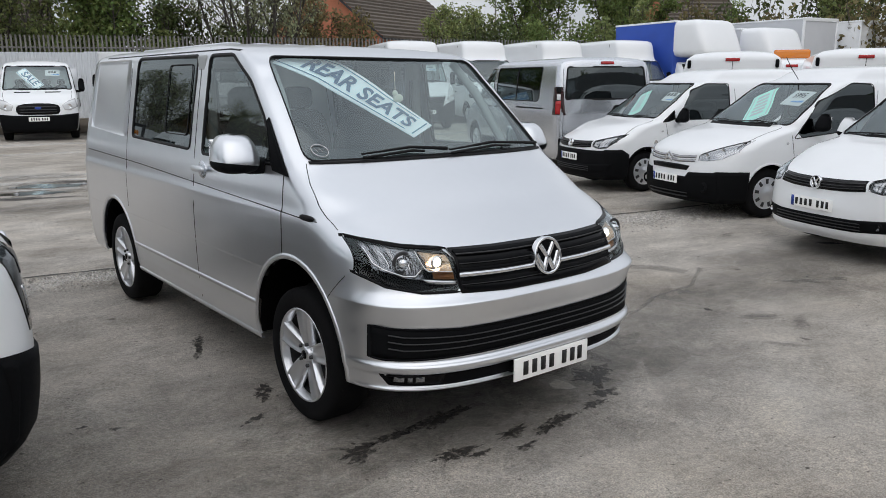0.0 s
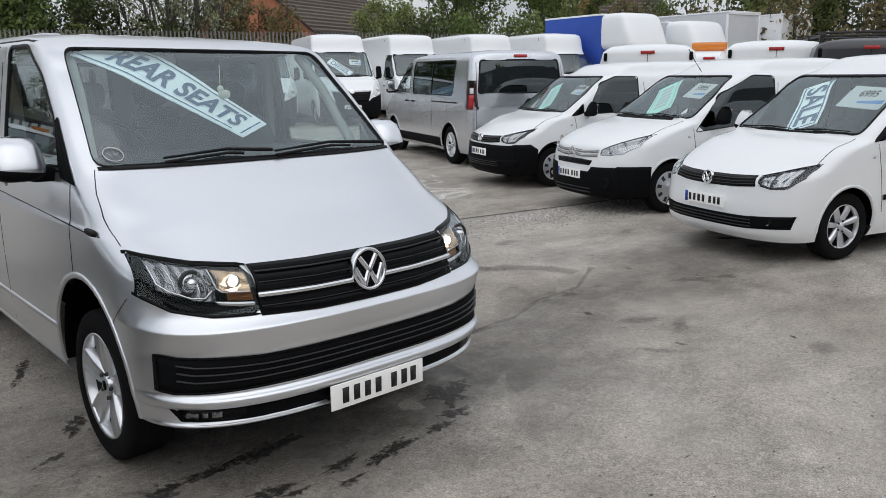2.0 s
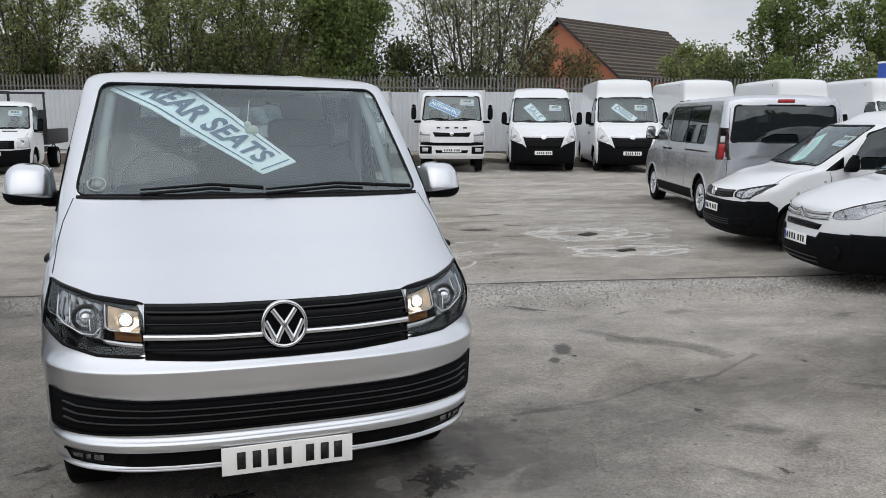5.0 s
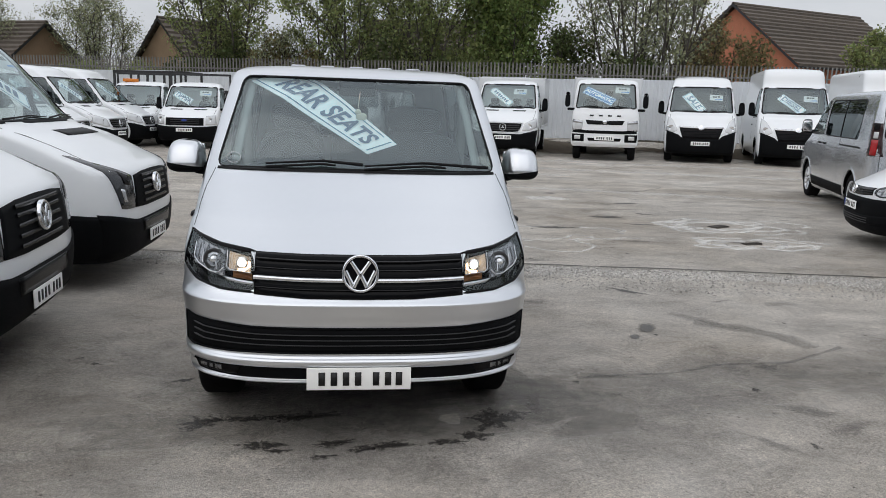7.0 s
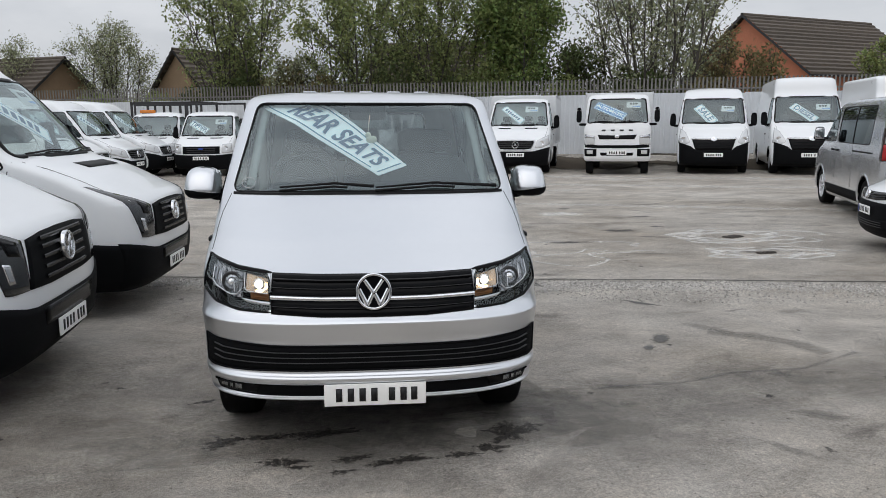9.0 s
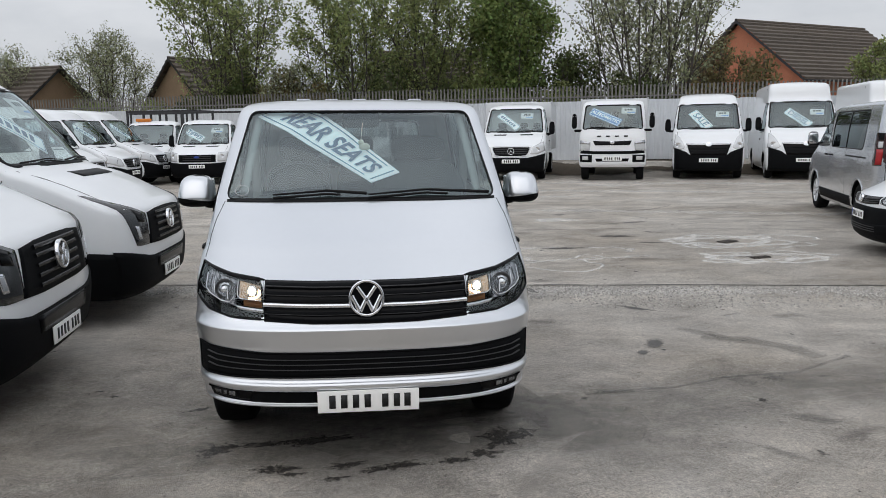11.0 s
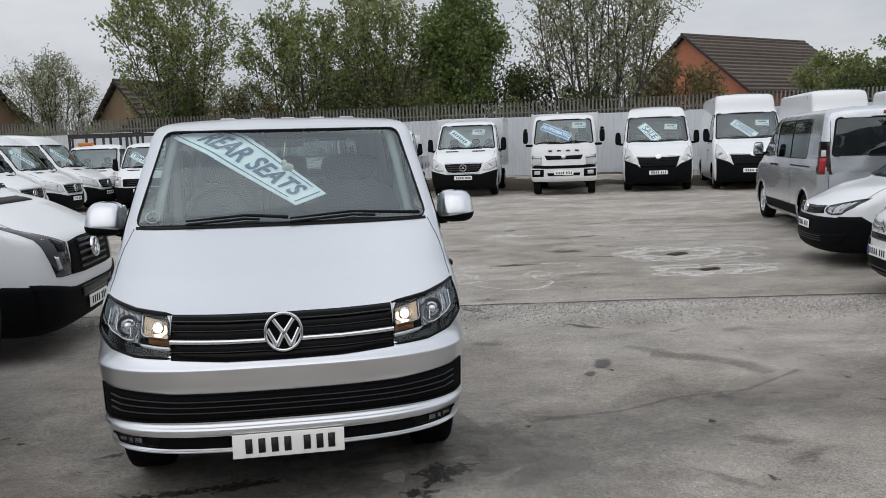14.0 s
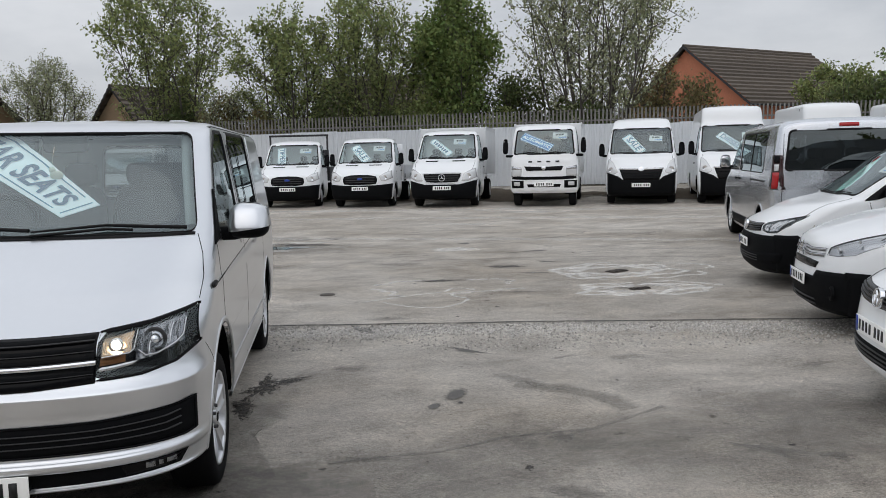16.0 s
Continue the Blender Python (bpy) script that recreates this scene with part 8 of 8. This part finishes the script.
# ---- marks and repairs on the ground ----
def stain_mat(name, col, rough, scale, speckle, most=1.0, spec=0.3, soft=0.25):
    """A mark that thins out towards its edge and breaks up into specks."""
    m = mat(name, col, rough, var=0.2, scale=6, var2=0.2, spec=spec)
    nt = m.node_tree
    b = nt.nodes["Principled BSDF"]
    at = nt.nodes.new("ShaderNodeAttribute")
    at.attribute_name = "fade"
    co = nt.nodes.new("ShaderNodeTexCoord")
    n = nt.nodes.new("ShaderNodeTexNoise")
    n.inputs["Scale"].default_value = scale
    n.inputs["Detail"].default_value = 6
    n.inputs["Roughness"].default_value = 0.65
    nt.links.new(co.outputs["Object"], n.inputs["Vector"])
    a = nt.nodes.new("ShaderNodeMath")
    a.operation = "MULTIPLY_ADD"
    a.inputs[1].default_value = speckle
    nt.links.new(n.outputs["Fac"], a.inputs[0])
    nt.links.new(at.outputs["Fac"], a.inputs[2])
    mr = nt.nodes.new("ShaderNodeMapRange")
    mid = 0.5 * speckle + 0.45
    mr.inputs["From Min"].default_value, mr.inputs["From Max"].default_value = mid - soft, mid + soft
    mr.inputs["To Max"].default_value = most
    nt.links.new(a.outputs[0], mr.inputs["Value"])
    nt.links.new(mr.outputs[0], b.inputs["Alpha"])
    return m


OIL = stain_mat("dark_oil_stain", (0.030, 0.027, 0.025), 0.5, 34, 6.0, 0.85, 0.3, 0.6)
DAMP_SHADE = stain_mat("damp_shaded_tarmac", (0.105, 0.098, 0.090), 0.5, 5, 1.6, 0.36, 0.3, 0.6)
SPILL = stain_mat("old_grey_spill", (0.10, 0.097, 0.093), 0.6, 30, 1.2, 0.75, 0.2, 0.35)
CEMENT_LINE = stain_mat("whitish_cement_line", (0.68, 0.67, 0.645), 0.85, 9, 3.2, 0.55, 0.2, 1.1)
PALE_CEMENT = stain_mat("pale_dried_cement", (0.60, 0.59, 0.57), 0.85, 6, 2.6, 0.42, 0.2, 1.0)
PALE_DUST = stain_mat("pale_dusty_tarmac", (0.56, 0.545, 0.52), 0.9, 48, 4.0, 0.36, 0.2, 0.9)
WATER = stain_mat("puddle_water", (0.030, 0.028, 0.026), 0.03, 3, 0.8, 1.0, 0.8, 0.15)
TAR = stain_mat("black_tar_joint", (0.045, 0.042, 0.039), 0.7, 9, 2.0, 0.85, 0.2, 0.4)
IRON = mat("cast_iron", (0.06, 0.052, 0.045), 0.6, 0.5, var=0.3, scale=20)
GROUND_OB = bpy.data.objects["ground"]


def sag(x, y):
    return ground_z(x, y) + 0.012 * noise.noise((x * 0.45, y * 0.45, 0)) + 0.006 * noise.noise((x * 1.3, y * 1.3, 4)) - 0.012


def blot(name, x, y, rx, ry, turn, seed, material, lift=0.004, rough=0.45, n=44):
    """A patch with a ragged outline, lying on the ground."""
    bm = bmesh.new()
    fade = [1.0] + [0.75] * n + [0.0] * n
    rx, ry = rx * 1.35, ry * 1.35
    c, s = math.cos(radians(turn)), math.sin(radians(turn))
    mid = bm.verts.new((x, y, sag(x, y) + lift))
    rows = []
    for f in (0.55, 1.0):
        row = []
        for k in range(n):
            a = 2 * math.pi * k / n
            r = 1 + rough * noise.fractal((math.cos(a) * 1.7 + seed * 3.1, math.sin(a) * 1.7, seed * 1.7), 0.6, 2.0, 4) * (1 if f == 1 else 0.5)
            px, py = f * rx * r * math.cos(a), f * ry * r * math.sin(a)
            wx, wy = x + px * c - py * s, y + px * s + py * c
            row.append(bm.verts.new((wx, wy, sag(wx, wy) + lift)))
        rows.append(row)
    for k in range(n):
        j = (k + 1) % n
        bm.faces.new((mid, rows[0][k], rows[0][j]))
        bm.faces.new((rows[0][k], rows[1][k], rows[1][j], rows[0][j]))
    ob = part(name, bm, material, GROUND_OB)
    ob.data.attributes.new("fade", "FLOAT", "POINT").data.foreach_set("value", fade)
    return ob


def trail(name, pts, width, seed, material, lift=0.004, rough=0.5, step=0.06):
    """A ragged band along a line on the ground."""
    line = []
    for (x0, y0), (x1, y1) in zip(pts[:-1], pts[1:]):
        m = max(2, int(math.hypot(x1 - x0, y1 - y0) / step))
        line += [(x0 + (x1 - x0) * k / m, y0 + (y1 - y0) * k / m) for k in range(m)]
    line.append(pts[-1])
    rows = [[], [], [], []]
    for i, (x, y) in enumerate(line):
        a, b = line[max(i - 1, 0)], line[min(i + 1, len(line) - 1)]
        d = Vector((b[0] - a[0], b[1] - a[1])).normalized()
        wob = 0.35 * width * noise.noise((i * 0.11, seed, 0)) * rough * 2
        for r, s in ((0, -1), (1, -0.45), (2, 0.45), (3, 1)):
            w = width * 0.65 * (1 + rough * noise.noise((i * 0.35, seed * 2.3 + s, 1)))
            px, py = x - d.y * (s * w + wob), y + d.x * (s * w + wob)
            rows[r].append((px, py, sag(px, py) + lift))
    ob = part(name, grid_bm(rows), material, GROUND_OB)
    m = len(line)
    ob.data.attributes.new("fade", "FLOAT", "POINT").data.foreach_set("value", [0.0] * m + [0.9] * m + [0.9] * m + [0.0] * m)
    return ob


def ring_mark(x, y, rx, ry, seed, width=0.05, gap=0.3, material=PALE_CEMENT):
    """A broken pale ring of dried cement round a cover."""
    start = noise.noise((seed, 0, 0)) * 3
    for k in range(4):
        a0 = start + k * math.pi / 2
        pts = []
        for t in np.linspace(a0, a0 + math.pi / 2 - gap, 17):
            r = 1 + 0.30 * noise.fractal((math.cos(t) * 1.6 + seed * 5, math.sin(t) * 1.6, seed), 0.7, 2.0, 3)
            pts.append((x + rx * r * math.cos(t), y + ry * r * math.sin(t)))
        trail("cement_mark", pts, width, seed + k, material, 0.004, 0.8)


def smooth_line(pts, n=5):
    """Points of a smooth curve through the given ones."""
    out = []
    for i in range(len(pts) - 1):
        a, b, c, d = (Vector(pts[min(max(i + k, 0), len(pts) - 1)]) for k in (-1, 0, 1, 2))
        for j in range(n):
            t = j / n
            out.append(0.5 * (2 * b + (c - a) * t + (2 * a - 5 * b + 4 * c - d) * t * t + (3 * b - a - 3 * c + d) * t ** 3))
    return out + [Vector(pts[-1])]


def chips(x0, y0, x1, y1, depth, n, seed):
    """Loose chippings strewn along a line, thinning out towards the near side."""
    rng = np.random.default_rng(seed)
    L = math.hypot(x1 - x0, y1 - y0)
    dx, dy = (x1 - x0) / L, (y1 - y0) / L
    verts, faces = [], []
    for _ in range(n):
        u, w_ = rng.random() * L, depth * rng.random() ** 1.7
        if noise.noise((u * 0.9, w_ * 2.0, seed)) < rng.uniform(-0.5, 0.35):
            continue
        x, y = x0 + dx * u + dy * w_, y0 + dy * u - dx * w_
        r, a = rng.uniform(0.005, 0.018), rng.random() * 6.28
        z = sag(x, y)
        k = len(verts)
        for j in range(4):
            b = a + j * 1.57 + rng.uniform(-0.4, 0.4)
            verts.append((x + r * math.cos(b), y + r * math.sin(b), z - 0.002))
        verts.append((x + rng.normal() * r * 0.3, y + rng.normal() * r * 0.3, z + 0.004 + r * rng.uniform(0.3, 0.8)))
        faces += [(k, k + 1, k + 4), (k + 1, k + 2, k + 4), (k + 2, k + 3, k + 4), (k + 3, k, k + 4)]
    me = bpy.data.meshes.new("chippings")
    me.from_pydata(verts, [], faces)
    me.materials.append(CHIP)
    ob = new("chippings", me)
    ob.parent = GROUND_OB
    ob["kind"] = "stuff"


CHIP = leaf_mat("pale_stone_chippings", (0.42, 0.40, 0.37), 0.0)
chips(0.2, 4.72, 8.0, 3.40, 0.95, 16000, 3)
chips(-6.0, 5.72, 0.2, 4.72, 0.6, 4000, 4)
# under and before the silver van
for i, (x, y, rx, ry, tr) in enumerate(((-0.79, 0.60, 0.12, 0.07, 15), (-0.55, 0.64, 0.16, 0.05, 12), (-0.30, 0.66, 0.20, 0.05, 5), (-0.46, 0.33, 0.10, 0.05, -10), (-0.38, 0.26, 0.06, 0.03, 0), (-0.18, 0.18, 0.06, 0.03, 0), (-0.13, 0.32, 0.09, 0.04, 10),
                                    (0.02, 0.25, 0.08, 0.03, 12), (0.13, 0.28, 0.11, 0.04, 12), (0.40, 0.30, 0.08, 0.04, 0), (0.55, 0.36, 0.07, 0.05, 0), (0.68, 0.54, 0.14, 0.11, 30), (-0.83, 1.50, 0.11, 0.05, 60), (-0.83, 2.44, 0.18, 0.05, 70), (-1.0, 1.22, 0.08, 0.03, 20), (-1.58, 1.51, 0.03, 0.02, 0), (-1.7, 1.62, 0.025, 0.015, 0))):
    blot("oil_stain", x, y, rx * 0.80, ry * 0.70, tr, i + 1, OIL, 0.004, 0.8)
rnd = random.Random(5)
for i in range(40):
    x, y = rnd.uniform(-2.6, 4.5), rnd.uniform(-1.6, 7)
    blot("drip_spot", x, y, rnd.uniform(0.012, 0.03), rnd.uniform(0.01, 0.02), rnd.uniform(0, 90), i + 40, OIL, 0.004, 0.7, 12)
blot("oil_stain", 2.12, 2.19, 0.115, 0.055, 62, 31, SPILL, 0.005, 0.15)
blot("oil_stain", 1.95, 1.97, 0.055, 0.035, 62, 32, SPILL, 0.005, 0.2)
blot("oil_stain", 2.77, -0.45, 0.11, 0.06, 10, 33, DAMP_SHADE, 0.005, 0.4)
blot("oil_stain", 2.45, 0.60, 0.13, 0.06, -30, 37, DAMP_SHADE, 0.005, 0.4)
blot("oil_stain", 3.6, 2.9, 0.14, 0.06, 0, 34, DAMP_SHADE, 0.004, 0.6)
blot("damp_shade_patch", 0.84, 2.62, 0.07, 0.18, -8, 35, OIL, 0.003, 0.8)
blot("damp_shade_patch", 0.74, 2.15, 0.05, 0.15, 0, 36, OIL, 0.003, 0.8)
blot("damp_shade_patch", 0.98, 2.72, 0.10, 0.07, 30, 45, OIL, 0.003, 0.8)
blot("damp_shade_patch", 0.80, 1.75, 0.20, 0.9, 0, 46, DAMP_SHADE, 0.002, 0.6)
blot("damp_shade_patch", 3.9, 1.2, 1.1, 0.55, 10, 38, DAMP_SHADE, 0.002, 0.5)
blot("damp_shade_patch", 1.6, 0.9, 1.2, 0.5, 20, 39, DAMP_SHADE, 0.002, 0.5)
blot("damp_shade_patch", -0.1, 0.6, 1.0, 0.5, 0, 41, DAMP_SHADE, 0.002, 0.5)
# darker ground beside the panel vans: their shade painted over worn tarmac
blot("damp_shade_patch", -1.7, 0.9, 0.9, 1.0, 20, 48, DAMP_SHADE, 0.0025, 0.5, 60)
blot("damp_shade_patch", 0.0, 1.0, 0.8, 0.45, 0, 47, DAMP_SHADE, 0.003, 0.5)
trail("damp_arc", [(2.55, 2.35), (2.85, 2.2), (3.05, 1.95), (3.13, 1.70)], 0.16, 42, DAMP_SHADE, 0.004, 0.4)
# joint across the yard with a rough dusty strip before it
trail("tar_joint", [(-8, 6.1), (0.7, 4.68), (5.74, 3.83), (9, 3.28)], 0.04, 3, TAR, 0.006, 0.6)
trail("dusty_strip", [(-4, 5.1), (0.7, 4.40), (5.70, 3.55), (8, 3.15)], 0.36, 4, PALE_DUST, 0.003, 0.9)
trail("crack", [(1.3, 1.15), (1.9, 1.22), (2.3, 1.38), (2.8, 1.42), (3.35, 1.72)], 0.03, 5, DAMP_SHADE, 0.004, 0.9)
rnd = random.Random(11)
for i in range(34):
    x, y = rnd.uniform(1.0, 7.5), rnd.uniform(0.0, 13.0)
    blot("stain", x, y, rnd.uniform(0.05, 0.20), rnd.uniform(0.02, 0.07), YARD + rnd.uniform(-60, 60), i + 100, SPILL if i % 3 == 0 else DAMP_SHADE, 0.003, 0.8, 24)
for i in range(7):
    x, y, a = rnd.uniform(0.8, 6.0), rnd.uniform(5.5, 12.0), radians(rnd.uniform(-30, 30))
    pts = [(x, y)]
    for _ in range(5):
        a += rnd.uniform(-0.5, 0.5)
        pts.append((pts[-1][0] + 0.35 * math.cos(a), pts[-1][1] + 0.35 * math.sin(a)))
    trail("crack", pts, 0.02, 30 + i, SPILL, 0.004, 0.9)
trail("crack", [(2.5, 9.0), (4.5, 8.8), (7, 8.0)], 0.05, 7, DAMP_SHADE, 0.004, 0.9)
for k, (v_, w_) in enumerate(((17.5, 0.5), (20.5, 0.7), (12.5, 0.35))):
    p, q = yard(-9, v_), yard(9, v_ - 0.6)
    trail("dusty_strip", [(p.x, p.y), ((p.x + q.x) / 2, (p.y + q.y) / 2 + 0.2), (q.x, q.y)], w_, 20 + k, PALE_DUST, 0.003, 0.95)
# covers, cement rings, pale patches
for x, y, w_, d_, turn in ((5.01, 7.10, 0.14, 0.085, 28), (4.78, 5.72, 0.12, 0.05, 12)):
    bm = box_bm(-w_, w_, -d_, d_, -0.03, -0.004, 0.006)
    ob = part("drain_cover", moved(bm, pose(x, y, sag(x, y) + 0.012, 0, 0, turn)), IRON, GROUND_OB)
    for k in range(5):
        a = w_ * (-0.84 + k * 0.42)
        part("cover_bar", moved(box_bm(a - 0.014, a + 0.014, -d_ * 0.85, d_ * 0.85, -0.004, 0.006, 0.002), pose(x, y, sag(x, y) + 0.012, 0, 0, turn)), IRON, ob)
x, y = 1.22, 6.26
ob = part("round_cover", moved(lathe([(0.0, 0.001), (0.0, 0.085), (-0.012, 0.092), (-0.03, 0.092)], 24, "z"), pose(x, y, sag(x, y) + 0.008)), IRON, GROUND_OB)
blot("oil_stain", x, y, 0.10, 0.10, 0, 77, DAMP_SHADE, 0.004, 0.2)
ring_mark(5.05, 7.18, 0.80, 0.55, 1.0, 0.10, 0.05, CEMENT_LINE)
ring_mark(5.02, 7.15, 0.48, 0.33, 2.0, 0.12, 0.05, CEMENT_LINE)
ring_mark(5.2, 7.1, 1.12, 0.66, 6.0, 0.06, 0.5, CEMENT_LINE)
ring_mark(5.02, 7.15, 0.62, 0.43, 8.0, 0.09, 0.2)
ring_mark(4.80, 5.74, 0.62, 0.30, 3.0, 0.10, 0.1, CEMENT_LINE)
ring_mark(4.85, 5.75, 0.86, 0.40, 7.0, 0.07, 0.3, CEMENT_LINE)
ring_mark(4.80, 5.74, 0.40, 0.22, 9.0, 0.10, 0.2)
heart = [(1.83, 5.58), (2.08, 5.28), (2.44, 5.17), (2.76, 5.57), (2.62, 5.80), (2.68, 6.01), (2.93, 6.18), (2.72, 6.34), (2.56, 6.10), (2.40, 6.02), (1.97, 5.84), (1.60, 5.66)]
trail("cement_mark", [tuple(p) for p in smooth_line(heart)], 0.035, 4, CEMENT_LINE, 0.005, 0.5, 0.04)
ring_mark(2.55, 6.5, 0.9, 0.55, 5.0, 0.07, 0.5)
blot("damp_shade_patch", 2.62, 6.95, 0.20, 0.09, 0, 74, OIL, 0.004, 0.8)
blot("cement_patch", 3.30, 10.23, 0.30, 0.22, YARD, 50, CEMENT_LINE, 0.004, 0.5)
blot("cement_patch", 6.6, 18.2, 0.9, 0.35, YARD, 51, PALE_DUST, 0.004, 0.5)
blot("cement_patch", 4.2, 15.0, 0.7, 0.25, YARD, 52, PALE_DUST, 0.004, 0.6)
blot("damp_shade_patch", 2.2, 8.6, 0.24, 0.12, 0, 53, DAMP_SHADE, 0.004, 0.5)
blot("damp_shade_patch", 3.7, 8.0, 0.2, 0.1, 0, 54, OIL, 0.004, 0.5)
# puddles behind the van
blot("damp_shade_patch", 0.1, 11.3, 1.5, 0.75, YARD, 60, DAMP_SHADE, 0.003, 0.5, 60)
blot("puddle", 0.2, 11.4, 0.75, 0.22, YARD, 61, WATER, 0.006, 0.8, 60)
blot("puddle", -0.3, 10.7, 0.55, 0.16, YARD + 6, 62, WATER, 0.006, 0.8, 60)
blot("damp_shade_patch", 0.65, 11.7, 0.40, 0.16, YARD, 65, OIL, 0.005, 0.9, 60)
blot("damp_shade_patch", -0.5, 10.2, 0.60, 0.14, YARD, 66, OIL, 0.005, 0.9, 60)
blot("damp_shade_patch", -0.2, 12.9, 1.1, 0.45, YARD, 67, DAMP_SHADE, 0.003, 0.6, 60)
blot("cement_patch", 0.75, 12.05, 0.35, 0.08, YARD, 68, CEMENT_LINE, 0.005, 0.8)
blot("cement_patch", -0.1, 11.05, 0.5, 0.07, YARD, 69, CEMENT_LINE, 0.005, 0.8)
blot("damp_shade_patch", -0.4, 9.1, 0.9, 0.4, YARD, 63, DAMP_SHADE, 0.003, 0.7, 50)
blot("cement_patch", -0.6, 12.2, 0.8, 0.14, YARD, 64, PALE_CEMENT, 0.004, 0.7)
# dirt and rubble along the foot of the fence, the trucks' shade painted in
DIRT_SHADE = stain_mat("soil_rubble_and_shade", (0.075, 0.062, 0.048), 0.95, 2.5, 1.2, 1.0, 0.1, 0.3)
p, q = yard(-26, FENCE_V - 2.9), yard(30, FENCE_V - 2.9)
trail("dirt_shade_strip", [(p.x, p.y), (q.x, q.y)], 4.6, 9, DIRT_SHADE, 0.012, 0.5, 0.3)

# ---- the plan above is drawn a little small: bring everything to true size ----
for ob in list(scene.objects):
    if ob.parent is None and ob.type in {"MESH", "EMPTY"}:
        ob.matrix_basis = Matrix.Scale(SIZE, 4) @ ob.matrix_basis
